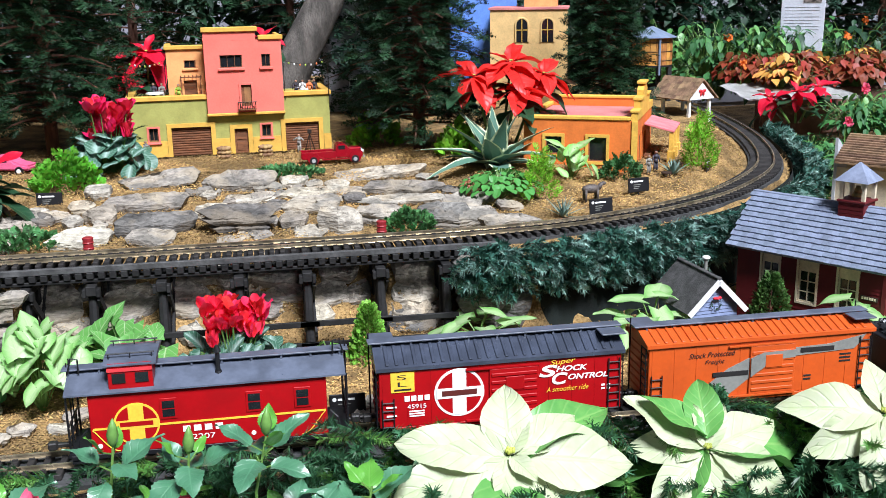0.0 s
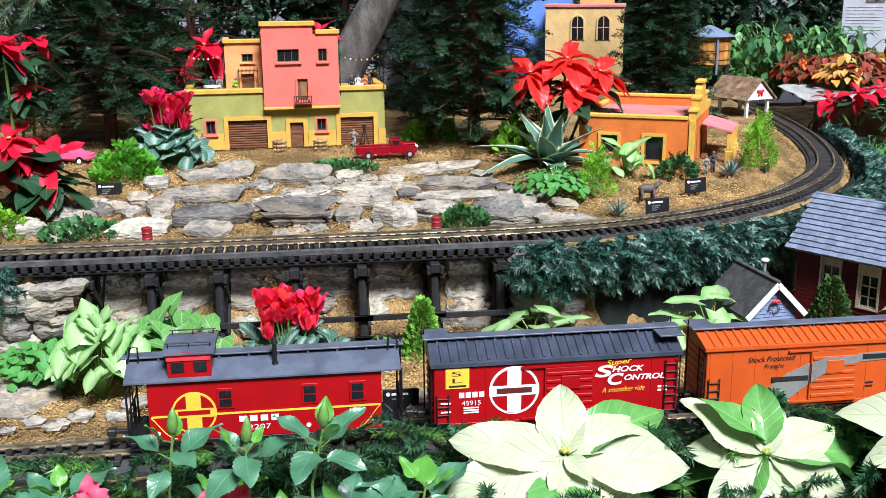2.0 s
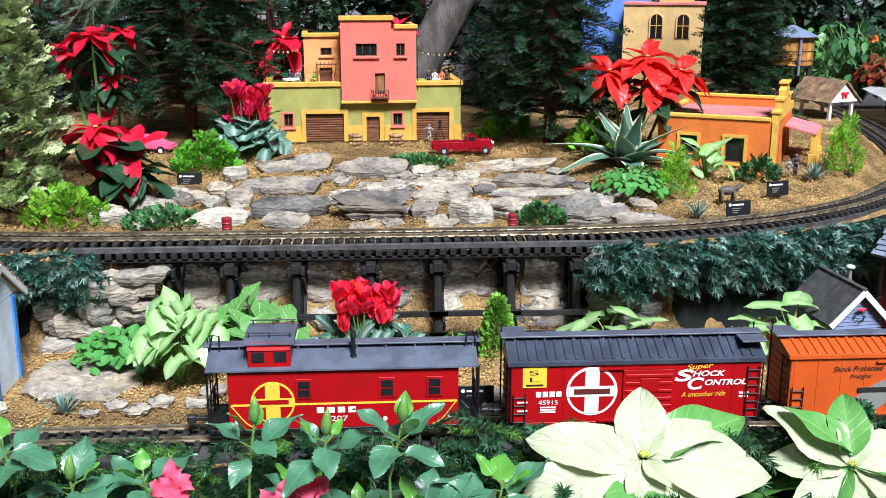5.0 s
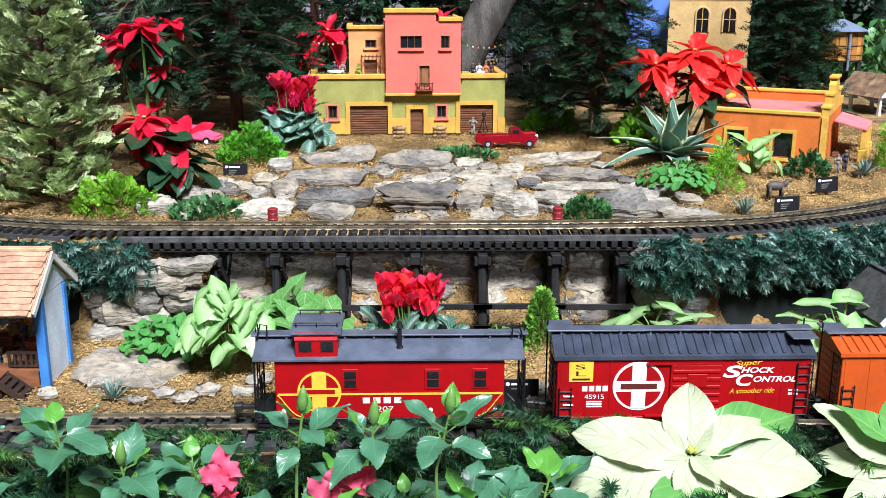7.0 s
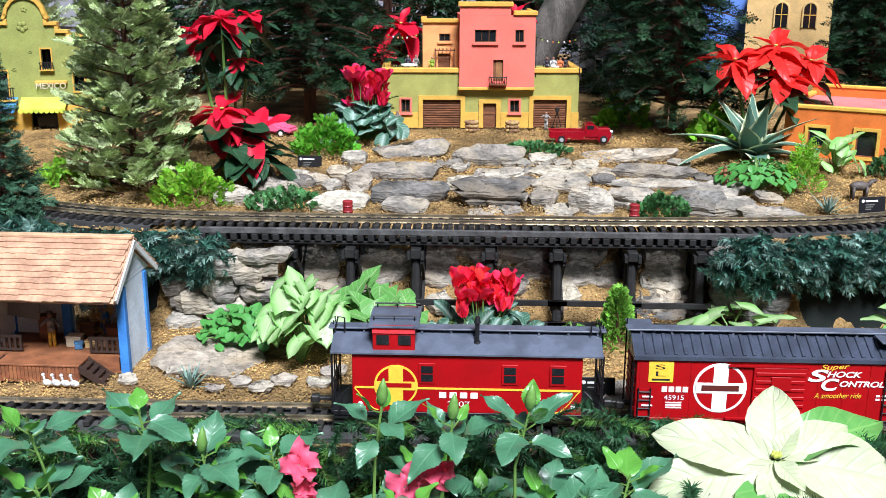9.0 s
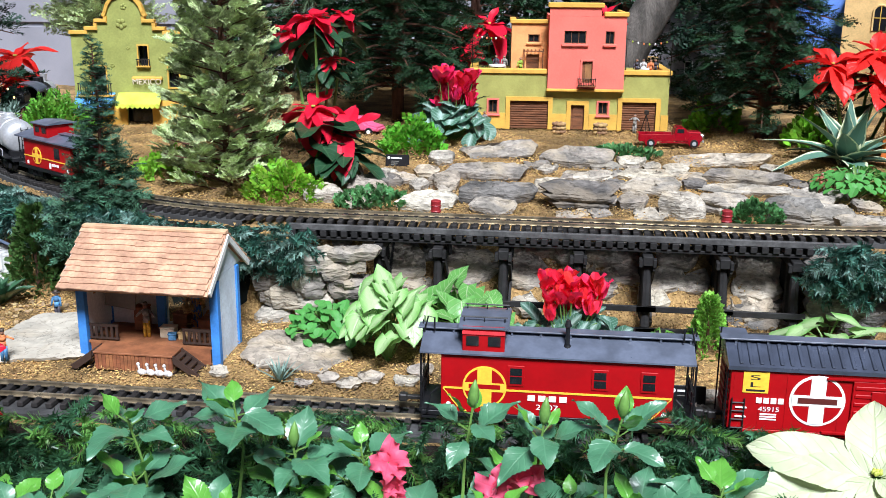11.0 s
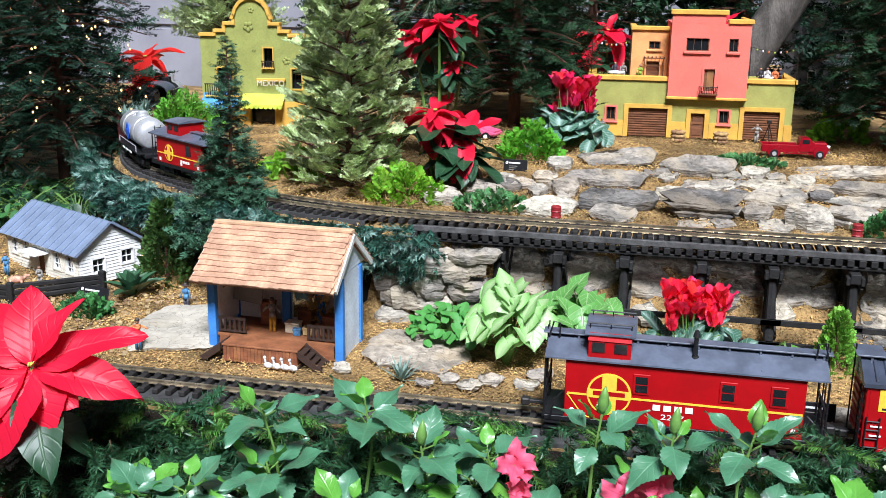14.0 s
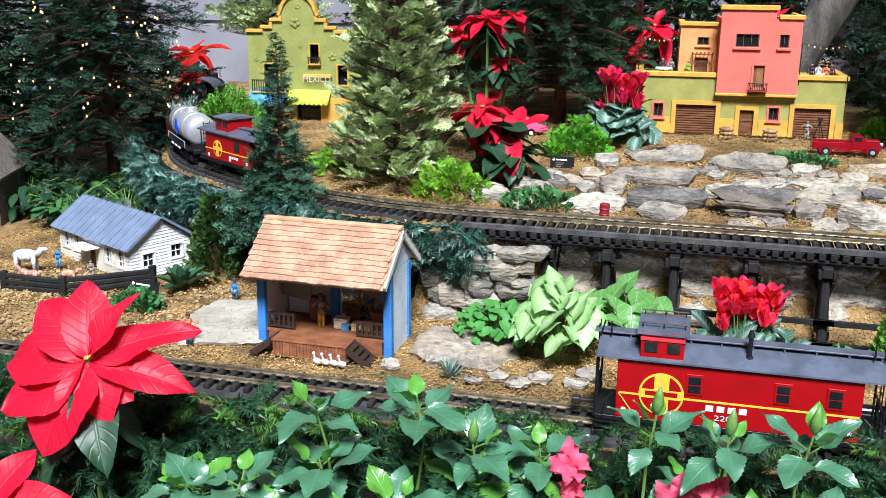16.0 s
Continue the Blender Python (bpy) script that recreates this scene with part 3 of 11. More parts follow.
strokes("ONTROL", 0.066, 0.0095, M_WHITE, car, (0.140, fy - 0.0014, 0.1105), shear=0.25, bold=0.03)
strokes("A smoother ride", 0.07, 0.0085, M_YEL, car, (0.106, fy - 0.0014, 0.0915), rot=1, shear=0.3)
for i in range(4):
    panel("capacity_line", 0.163 + (i % 2) * 0.009, 0.090 - (i // 2) * 0.006, 0.169 + (i % 2) * 0.009, 0.093 - (i // 2) * 0.006, fy, M_WHITE, car, t=0.0008)

# orange freight car
car, fy = boxcar("orange_boxcar", "orange freight car with orange ribbed roof and grey feather stripe", 0.592, 0.985, M_ORANGE, M_ORANGE, ze=0.149, zr=0.166)
bm = bmesh.new()
prism(bm, [(-0.125, 0.052), (-0.06, 0.052), (0.02, 0.112), (0.165, 0.118), (0.175, 0.128), (0.185, 0.142), (0.12, 0.13), (0.0, 0.126), (-0.06, 0.1)], fy - 0.0012, fy + 0.0003)
part("feather_stripe", bm, M_GREYP, car, "grey painted feather stripe")
part("door_stripe", prismed([(-0.021, 0.084), (0.02, 0.1115), (0.057, 0.1135), (0.057, 0.1265), (0.0, 0.1255), (-0.021, 0.1165)], fy - 0.0061, fy - 0.0038), M_GREYP, car)
strokes("Shock Protected", 0.08, 0.009, M_DARKTXT, car, (-0.088, fy - 0.0014, 0.128), shear=0.25, rot=1)
strokes("Freight", 0.034, 0.009, M_DARKTXT, car, (-0.083, fy - 0.0014, 0.114), shear=0.25)
panel("name_bar", -0.086, 0.088, -0.024, 0.0955, fy - 0.0012, M_DARKTXT, car)
panel("name_bar", 0.068, 0.119, 0.128, 0.1265, fy - 0.0012, M_DARKTXT, car)
for i in range(3):
    panel("data_line", 0.14, 0.108 - i * 0.006, 0.16, 0.111 - i * 0.006, fy, M_DARKTXT, car, t=0.0008)
for i in range(2):
    panel("data_line", 0.076, 0.075 - i * 0.006, 0.09, 0.078 - i * 0.006, fy, M_DARKTXT, car, t=0.0008)

# black coal car at the head of the visible train
hop = thing("coal_car", "black open coal car heaped with coal", "freight car", pose(1.19, NEAR_Y, 0), group="cars of the lower train")
part("body", boxed(-0.17, -W, 0.05, 0.17, W, 0.125, 0.001), M_BLACK, hop)
for k in range(9):
    part("side_post", boxed(-0.16 + k * 0.04 - 0.002, -W - 0.003, 0.052, -0.16 + k * 0.04 + 0.002, -W, 0.124), M_BLACK, hop)
part("rim", boxed(-0.173, -W - 0.003, 0.121, 0.173, W + 0.003, 0.126, 0.001), M_BLACK, hop)
hh = Heap()
cube = [(-1, -1, -1), (1, -1, -1), (1, 1, -1), (-1, 1, -1), (-1, -1, 1), (1, -1, 1), (1, 1, 1), (-1, 1, 1)]
cubef = [(0, 3, 2, 1), (4, 5, 6, 7), (0, 1, 5, 4), (1, 2, 6, 5), (2, 3, 7, 6), (3, 0, 4, 7)]
for i in range(900):
    x, y = rnd.uniform(-0.16, 0.16), rnd.uniform(-0.042, 0.042)
    z = 0.124 + 0.022 * (1 - (x / 0.17) ** 2) * (1 - (y / 0.05) ** 2) + rnd.uniform(-0.004, 0.004)
    hh.add(np.array(cube) * [rnd.uniform(0.002, 0.005) for _ in range(3)], cubef, np.array(pose(x, y, z, rnd.uniform(0, 90), rnd.uniform(0, 90), rnd.uniform(0, 90))))
hh.done("coal", mat("coal", (0.02, 0.021, 0.024), 0.35, isl=0.4), hop)["kind"] = "stuff"
for sx in (-1, 1):
    truck(hop, sx * 0.115, zc=NEAR_RAIL)
    coupler(hop, sx * 0.17, sx, 0.052)
    ladder(hop, sx * 0.155, -W - 0.004, 0.05, 0.125, 5, 0.018)

# red caboose
cx = -0.103
cab = thing("red_caboose", "long red caboose with black roof and cupola, yellow stripe and emblem", "caboose", pose(cx, NEAR_Y, 0), group="cars of the lower train")
h, z0, ze, zr = 0.175, 0.05, 0.147, 0.168
part("body", boxed(-h, -W, z0, h, W, ze, 0.001), M_RED, cab)
e = 0.006
bm = bmesh.new()
prism(bm, [(-W - e, ze - 0.001), (-W - e, ze + 0.0015), (0, zr), (W + e, ze + 0.0015), (W + e, ze - 0.001), (0, ze - 0.002)], -h - 0.032, h + 0.030, "x")
part("roof", bm, M_ROOFSHEEN, cab)
part("running_board", boxed(-h - 0.04, -0.012, zr + 0.003, h + 0.038, 0.012, zr + 0.0055, 0.0006), M_ROOFSHEEN, cab)
for k in range(10):
    xx = -h - 0.03 + k * 0.045
    part("board_bracket", boxed(xx - 0.0015, -0.01, zr - 0.003, xx + 0.0015, 0.01, zr + 0.003), M_ROOFSHEEN, cab)
cup = part("cupola", boxed(-0.143, -W + 0.001, ze - 0.006, -0.079, W - 0.001, 0.190, 0.001), M_RED, cab)
bm = bmesh.new()
prism(bm, [(-W - 0.002, 0.187), (-W - 0.002, 0.189), (-0.02, 0.1945), (0.02, 0.1945), (W + 0.002, 0.189), (W + 0.002, 0.187)], -0.149, -0.073, "x")
part("cupola_roof", bm, M_ROOFSHEEN, cup)
for sy in (-1, 1):
    bm = bmesh.new()
    tube(bm, [(-0.146, sy * 0.03, 0.2), (-0.076, sy * 0.03, 0.2)], 0.0012, 5)
    for xx in (-0.142, -0.111, -0.080):
        tube(bm, [(xx, sy * 0.03, 0.19), (xx, sy * 0.03, 0.2)], 0.001, 5)
    part("roof_rail", bm, M_BLACK, cup)
for xx in (-0.1275, -0.0945):
    part("cupola_window", boxed(xx - 0.0095, -W - 0.0006, 0.16, xx + 0.0095, -W + 0.0012, 0.175), M_GLASSDK, cup)
part("cupola_band", boxed(-0.1435, -W - 0.0009, 0.178, -0.0785, -W + 0.0012, 0.183), mat("bright_red_trim", (0.75, 0.05, 0.06), 0.45, bump=0.02), cup)
stack = part("chimney", cyled((0.015, -0.025, 0.156), (0.015, -0.025, 0.188), 0.0035, n=10), M_BLACK, cab)
part("stack_cap", cyled((0.015, -0.025, 0.19), (0.015, -0.025, 0.2), 0.0058, 0.003, n=10), M_BLACK, stack)
part("stack_foot", cyled((0.015, -0.025, 0.152), (0.015, -0.025, 0.160), 0.008, 0.005, n=10), M_BLACK, stack)
for xx in (-0.0605, 0.0655, 0.138):
    w = part("window", boxed(xx - 0.0125, -W - 0.0018, 0.098, xx + 0.0125, -W, 0.131, 0.0006), M_RED, cab)
    for zz in (0.102, 0.1155):
        part("pane", boxed(xx - 0.009, -W - 0.0024, zz, xx + 0.009, -W - 0.0012, zz + 0.0115), M_GLASSDK, w)
panel("yellow_stripe", -h + 0.004, 0.0885, h - 0.002, 0.0915, -W, M_YEL, cab, t=0.0008)
for sx in (-1, 1):
    bm = bmesh.new()
    pts = [(sx * (h - 0.003), -W - 0.0006, 0.089)] + [(sx * (h - 0.003 - 0.037 * (k / 8)), -W - 0.0006, 0.089 - 0.036 * math.sin(k / 8 * math.pi / 2) ** 1.2) for k in range(1, 9)]
    tube(bm, pts, 0.0009, 5)
    part("curved_stripe", bm, M_YEL, cab)
disc("emblem_ring", -0.108, 0.094, 0.0335, -W - 0.0006, M_YEL, cab, "round yellow railway emblem")
disc("emblem_field", -0.108, 0.094, 0.0305, -W - 0.0015, M_RED, cab, t=0.0005)
panel("emblem_cross", -0.119, 0.0625, -0.097, 0.1255, -W - 0.002, M_YEL, cab, t=0.0003)
panel("emblem_cross", -0.1395, 0.087, -0.0765, 0.101, -W - 0.002, M_YEL, cab, t=0.0005)
panel("emblem_bar", -0.132, 0.0915, -0.084, 0.0985, -W - 0.0026, M_RED, cab, t=0.0003)
for i in range(4):
    panel("mark_bar", -0.042 + i * 0.016, 0.075, -0.031 + i * 0.016, 0.084, -W, M_WHITE, cab)
strokes("2207", 0.034, 0.0085, M_WHITE, cab, (-0.012, -W - 0.0012, 0.0655), "car_number")
for xx in (-0.163, 0.062, 0.162):
    disc("small_emblem", xx, 0.063, 0.0036, -W, M_WHITE, cab, n=14)
part("sill", boxed(-h - 0.03, -W - 0.001, z0 - 0.007, h + 0.03, W + 0.001, z0 + 0.0002, 0.0005), M_BLACK, cab)
for sx in (-1, 1):
    pf = part("platform", boxed(min(sx * h, sx * (h + 0.034)), -W, z0 - 0.003, max(sx * h, sx * (h + 0.034)), W, z0 + 0.003), M_BLACK, cab)
    bm = bmesh.new()
    xe = sx * (h + 0.031)
    for yy_ in (-W + 0.003, -0.02, 0.02, W - 0.003):
        tube(bm, [(xe, yy_, z0), (xe, yy_, ze - 0.002 if abs(yy_) > 0.03 else z0 + 0.045)], 0.0018, 5)
    tube(bm, [(xe, -W, z0 + 0.045), (xe, W, z0 + 0.045)], 0.0016, 5)
    tube(bm, [(xe, -W, z0 + 0.025), (xe, W, z0 + 0.025)], 0.0013, 5)
    tube(bm, [(sx * (h + 0.004), -W - 0.001, z0 + 0.04), (sx * (h + 0.015), -W - 0.006, z0 + 0.03), (sx * (h + 0.02), -W - 0.006, z0)], 0.0013, 5)
    part("end_railing", bm, M_BLACK, pf)
    for k in range(3):
        part("step", boxed(min(sx * (h + 0.006), sx * (h + 0.03)), -W - 0.002, z0 - 0.012 - k * 0.009, max(sx * (h + 0.006), sx * (h + 0.03)), -W + 0.012, z0 - 0.009 - k * 0.009), M_BLACK, pf)
    ladder(cab, sx * (h + 0.034), 0.012, z0, zr + 0.012, 8, 0.02, "y")
    part("roof_grab", tubed([(sx * (h + 0.014), -0.014, zr), (sx * (h + 0.014), -0.014, zr + 0.022), (sx * (h + 0.024), -0.014, zr + 0.024), (sx * (h + 0.03), -0.014, zr)], 0.0014, 5), M_BLACK, cab)
    coupler(cab, sx * (h + 0.03), sx, 0.05)
    truck(cab, sx * (h - 0.05), zc=NEAR_RAIL)
for xx in (-0.03, 0.02):
    part("tool_box", boxed(xx - 0.018, -0.04, 0.028, xx + 0.018, -0.015, 0.043, 0.002), M_BLACK, cab)

# ---- model buildings ----
def wall_bm(W_, H_, T, openings=(), m=None):
    """A wall from x 0 to W_, z 0 to H_, its outer face at y 0 and its inner at y T, with openings (x0, z0, x1, z1) cut through."""
    xs = sorted({0.0, W_, *[o[0] for o in openings], *[o[2] for o in openings]})
    zs = sorted({0.0, H_, *[o[1] for o in openings], *[o[3] for o in openings]})
    solid = lambda i, k: 0 <= i < len(xs) - 1 and 0 <= k < len(zs) - 1 and not any(o[0] <= (xs[i] + xs[i + 1]) / 2 <= o[2] and o[1] <= (zs[k] + zs[k + 1]) / 2 <= o[3] for o in openings)
    bm = bmesh.new()
    vs = {}

    def v(i, k, y):
        if (i, k, y) not in vs:
            vs[i, k, y] = bm.verts.new((xs[i], y * T, zs[k]))
        return vs[i, k, y]
    for i in range(len(xs) - 1):
        for k in range(len(zs) - 1):
            if not solid(i, k):
                continue
            bm.faces.new((v(i, k, 0), v(i + 1, k, 0), v(i + 1, k + 1, 0), v(i, k + 1, 0)))
            bm.faces.new((v(i, k, 1), v(i, k + 1, 1), v(i + 1, k + 1, 1), v(i + 1, k, 1)))
            if not solid(i - 1, k):
                bm.faces.new((v(i, k, 0), v(i, k + 1, 0), v(i, k + 1, 1), v(i, k, 1)))
            if not solid(i + 1, k):
                bm.faces.new((v(i + 1, k, 0), v(i + 1, k, 1), v(i + 1, k + 1, 1), v(i + 1, k + 1, 0)))
            if not solid(i, k - 1):
                bm.faces.new((v(i, k, 0), v(i, k, 1), v(i + 1, k, 1), v(i + 1, k, 0)))
            if not solid(i, k + 1):
                bm.faces.new((v(i, k + 1, 0), v(i + 1, k + 1, 0), v(i + 1, k + 1, 1), v(i, k + 1, 1)))
    if m is not None:
        bmesh.ops.transform(bm, matrix=m, verts=bm.verts)
    return bm


def sash(parent, x0, z0, x1, z1, y, frame_mat, glass_mat, nx=1, nz=2, w=0.003, name="window", m=None, sill=None):
    """A window: its frame, glazing bars and panes, set with its face at y."""
    bm = bmesh.new()
    for a, b, c, d in ((x0, z0, x0 + w, z1), (x1 - w, z0, x1, z1), (x0 + w, z0, x1 - w, z0 + w), (x0 + w, z1 - w, x1 - w, z1)):
        box(bm, a, y - 0.001, b, c, y + 0.003, d)
    for i in range(1, nx):
        xx = x0 + i * (x1 - x0) / nx
        box(bm, xx - w * 0.3, y - 0.0005, z0 + w, xx + w * 0.3, y + 0.0025, z1 - w)
    for k in range(1, nz):
        zz = z0 + k * (z1 - z0) / nz
        box(bm, x0 + w, y - 0.0004, zz - w * 0.3, x1 - w, y + 0.0024, zz + w * 0.3)
    win = part(name, bm, frame_mat, parent, m=m)
    part("pane", boxed(x0 + w * 0.5, y + 0.0028, z0 + w * 0.5, x1 - w * 0.5, y + 0.004, z1 - w * 0.5), glass_mat, win)
    if sill:
        part("sill", boxed(x0 - 0.004, y - 0.006, z0 - 0.005, x1 + 0.004, y + 0.001, z0 + 0.0005, 0.0008), sill, win)
    return win


def trim_frame(parent, x0, z0, x1, z1, y, w, material, t=0.003, bottom=True, name="surround"):
    bm = bmesh.new()
    box(bm, x0 - w, y - t, z0 - (w if bottom else 0), x0, y + 0.0005, z1 + w)
    box(bm, x1, y - t, z0 - (w if bottom else 0), x1 + w, y + 0.0005, z1 + w)
    box(bm, x0, y - t, z1, x1, y + 0.0005, z1 + w)
    if bottom:
        box(bm, x0, y - t, z0 - w, x1, y + 0.0005, z0)
    return part(name, bm, material, parent)


M_OLIVE = mat("olive_stucco", (0.34, 0.33, 0.09), 0.8, var=0.1, scale=20, fine=0.06, bump=0.25)
M_OCHRE = mat("ochre_trim", (0.64, 0.37, 0.065), 0.7, var=0.1, fine=0.06, bump=0.2)
M_PINK = mat("coral_stucco", (0.78, 0.16, 0.12), 0.8, var=0.06, scale=12, fine=0.05, bump=0.2)
M_PEACH = mat("peach_stucco", (0.80, 0.35, 0.13), 0.8, var=0.1, fine=0.06, bump=0.2)
M_BROWN = mat("brown_wood", (0.20, 0.075, 0.03), 0.65, var=0.25, fine=0.2, bump=0.3, stretch=(1, 1, 6))
M_TERRA = mat("terracotta_orange", (0.70, 0.175, 0.03), 0.8, var=0.1, scale=18, fine=0.07, bump=0.25)
M_PINKROOF = mat("dusty_pink_roof", (0.58, 0.20, 0.19), 0.75, var=0.12, scale=15, bump=0.15)
M_YTRIM = mat("golden_trim", (0.72, 0.42, 0.07), 0.7, var=0.1, bump=0.2)
M_LIMEWALL = mat("lime_stucco", (0.28, 0.30, 0.08), 0.8, var=0.08, bump=0.2)
M_TAN = mat("tan_stucco", (0.68, 0.45, 0.19), 0.8, var=0.08, bump=0.2)
M_BLUE = mat("bright_blue_paint", (0.05, 0.23, 0.62), 0.6, var=0.12, bump=0.1)
M_PALEBLUE = mat("pale_blue_clapboard", (0.66, 0.73, 0.82), 0.65, var=0.08, bump=0.1)
M_CREAM = mat("cream_paint", (0.72, 0.62, 0.45), 0.7, var=0.1)
M_WPAINT = mat("white_paint", (0.78, 0.78, 0.77), 0.6, var=0.06, bump=0.1)
M_CEDAR = mat("cedar_shingle", (0.55, 0.315, 0.20), 0.8, var=0.22, scale=30, fine=0.2, rand=0.035, bump=0.4)
M_CEDARD = mat("weathered_shingle", (0.28, 0.17, 0.10), 0.85, var=0.25, scale=40, fine=0.25, rand=0.3, bump=0.4)
M_SLATE = mat("blue_grey_shingle", (0.20, 0.235, 0.32), 0.55, var=0.15, scale=40, fine=0.12, rand=0.12, bump=0.2)
M_TIN = mat("blue_grey_tin", (0.225, 0.285, 0.40), 0.4, 0.25, var=0.1, fine=0.06, bump=0.05)
M_CHARCOAL = mat("charcoal_grit", (0.075, 0.073, 0.072), 0.85, var=0.25, scale=60, fine=0.45, fscale=420, bump=0.6)
M_BARNRED = mat("schoolhouse_red", (0.12, 0.007, 0.010), 0.6, var=0.12, bump=0.1)
M_SLATEBLUE = mat("slate_blue_clapboard", (0.19, 0.235, 0.38), 0.65, var=0.1, bump=0.1)
M_STRAW = mat("straw", (0.60, 0.42, 0.19), 0.9, fine=0.3, bump=0.5)


def clapboards(parent, x0, x1, z0, z1, y, material, pitch=0.008, name="clapboard", m=None, openings=(), gable=None):
    """Overlapping boards on a wall face at y, cut at openings; gable(z) gives the half-width left at a height."""
    k, z = 0, z0
    while z < z1 - 1e-4:
        zt = min(z + pitch, z1)
        spans = [(x0, x1)]
        if gable:
            c, hw = (x0 + x1) / 2, gable(zt)
            spans = [(c - hw, c + hw)] if hw > 0.003 else []
        for (a, b, c, d) in openings:
            if b < zt - 1e-4 and d > z + 1e-4:
                nxt = []
                for s, e in spans:
                    if a > s:
                        nxt.append((s, min(e, a)))
                    if c < e:
                        nxt.append((max(s, c), e))
                spans = [q for q in nxt if q[1] - q[0] > 0.002]
        for s, e in spans:
            bm = bmesh.new()
            prism(bm, [(y, z), (y - 0.0022, z), (y - 0.0006, zt), (y, zt)], s, e, "x")
            part(name, bm, material, parent, m=m)
        z, k = zt, k + 1


def shingle_roof(parent, length, slope_len, m, material, rows, w, seed, name="shingle", lift=0.0022, wavy=0.0):
    """Courses of shingles on a slope: x along the eave, y up the slope."""
    r = random.Random(seed)
    base = None
    dy = slope_len / rows
    n = int(length / w)
    for k in range(rows):
        off, ph = (k % 2) * 0.5, r.uniform(0, 6)
        for i in range(n):
            sag = wavy * dy * (0.05 * math.sin(i * 0.8 + ph) + r.uniform(-0.06, 0.04))
            mm = m @ Matrix.Translation((w * (i + 0.5) + (off - 0.25) * w * 0.6, dy * (k + 0.5) + sag, 0)) @ Matrix.Rotation(-lift / dy * 0.8, 4, "X") @ Matrix.Diagonal((1, r.uniform(0.97, 1.12), 1, 1))
            if base is None:
                base = part(name, boxed(-w * (0.485 + 0.013 * wavy), -dy * 0.58, 0, w * (0.485 + 0.013 * wavy), dy * (0.58 + 0.1 * wavy), lift, 0.0004 if not wavy else 0.0), material, parent, m=mm)
            else:
                again(name, base, parent, mm)


# -- two-storey hacienda in coral and olive
def hacienda():
    b = thing("hacienda", "two-storey model hacienda with coral tower over olive garage walls", "model house", pose(-0.088, 3.062, 0.243, 0, 0, 3.5) @ Matrix.Diagonal((0.99, 1.0, 0.895, 1)))
    Y = 0.0
    ops = [(0.118, 0.0, 0.232, 0.094), (0.300, 0.0, 0.340, 0.082), (0.452, 0.0, 0.553, 0.094), (0.053, 0.052, 0.080, 0.095), (0.381, 0.052, 0.409, 0.092)]
    sh = Matrix.Translation((-0.294, Y, 0))
    body = part("front_wall", wall_bm(0.588, 0.182, 0.012, ops, sh), M_OLIVE, b)
    for sx in (-1, 1):
        part("side_wall", boxed(sx * 0.294 - (0.012 if sx > 0 else 0), Y + 0.0121, 0, sx * 0.294 + (0.012 if sx < 0 else 0), Y + 0.22, 0.182), M_OLIVE, b)
    part("terrace_floor", boxed(-0.281, Y + 0.0125, 0.150, 0.281, Y + 0.22, 0.158), M_OCHRE, b)
    part("back_wall", boxed(-0.294, Y + 0.2205, 0, 0.294, Y + 0.232, 0.182), M_OLIVE, b)
    # coping round the terrace
    for a in ((-0.300, -0.006, -0.0675, 0.020), (0.1565, -0.006, 0.300, 0.020), (-0.300, 0.0205, -0.276, 0.236), (0.276, 0.0205, 0.300, 0.236)):
        part("coping", boxed(a[0], Y + a[1], 0.1822, a[2], Y + a[3], 0.198, 0.002), M_OCHRE, b)
    # lower ochre dado, cut at openings
    for x0, x1 in ((-0.296, -0.190), (-0.050, -0.008), (0.060, 0.144), (0.274, 0.296)):
        part("dado", boxed(x0, Y - 0.003, 0, x1, Y - 0.0002, 0.052), M_OCHRE, b)
    for (x0, z0, x1, z1), mt in zip(ops, (M_OCHRE, M_OCHRE, M_OCHRE, M_PINK, M_PINK)):
        X0_, X1_ = x0 - 0.294, x1 - 0.294
        if z0 == 0.0:
            trim_frame(b, X0_, 0, X1_, z1, Y - 0.0002, 0.013, mt, 0.005, False)
            d = part("garage_door" if x1 - x0 > 0.06 else "door", boxed(X0_, Y + 0.006, 0, X1_, Y + 0.009, z1), M_BROWN, b)
            if x1 - x0 > 0.06:
                for k in range(12):
                    part("slat", boxed(X0_ + 0.001, Y + 0.004, 0.002 + k * z1 / 12, X1_ - 0.001, Y + 0.0065, (k + 0.82) * z1 / 12, 0.0006), M_BROWN, d)
            else:
                for k in range(2):
                    part("door_panel", boxed(X0_ + 0.006, Y + 0.0045, 0.008 + k * 0.037, X1_ - 0.006, Y + 0.0062, 0.038 + k * 0.037, 0.0006), M_BROWN, d)
        else:
            trim_frame(b, X0_, z0, X1_, z1, Y, 0.005, mt, 0.004)
            sash(b, X0_, z0, X1_, z1, Y + 0.005, M_BROWN, M_GLASSDK, 2, 1, 0.003)
            part("window_sill", boxed(X0_ - 0.008, Y - 0.009, z0 - 0.009, X1_ + 0.008, Y - 0.0042, z0 - 0.004, 0.001), mt, b)
    # coral tower, standing a little proud
    t0 = -0.018
    top = [(0.0, 0.0), (0.2235, 0.0), (0.2235, 0.232), (0.150, 0.232), (0.150, 0.258), (0.0, 0.258)]
    ops2 = [(0.044, 0.146, 0.108, 0.186), (0.164, 0.146, 0.190, 0.186), (0.1, 0.020, 0.130, 0.090)]
    mt = Matrix.Translation((-0.067, Y + t0, 0.137))
    part("tower_front", wall_bm(0.2235, 0.232, 0.010, ops2, mt), M_PINK, b)
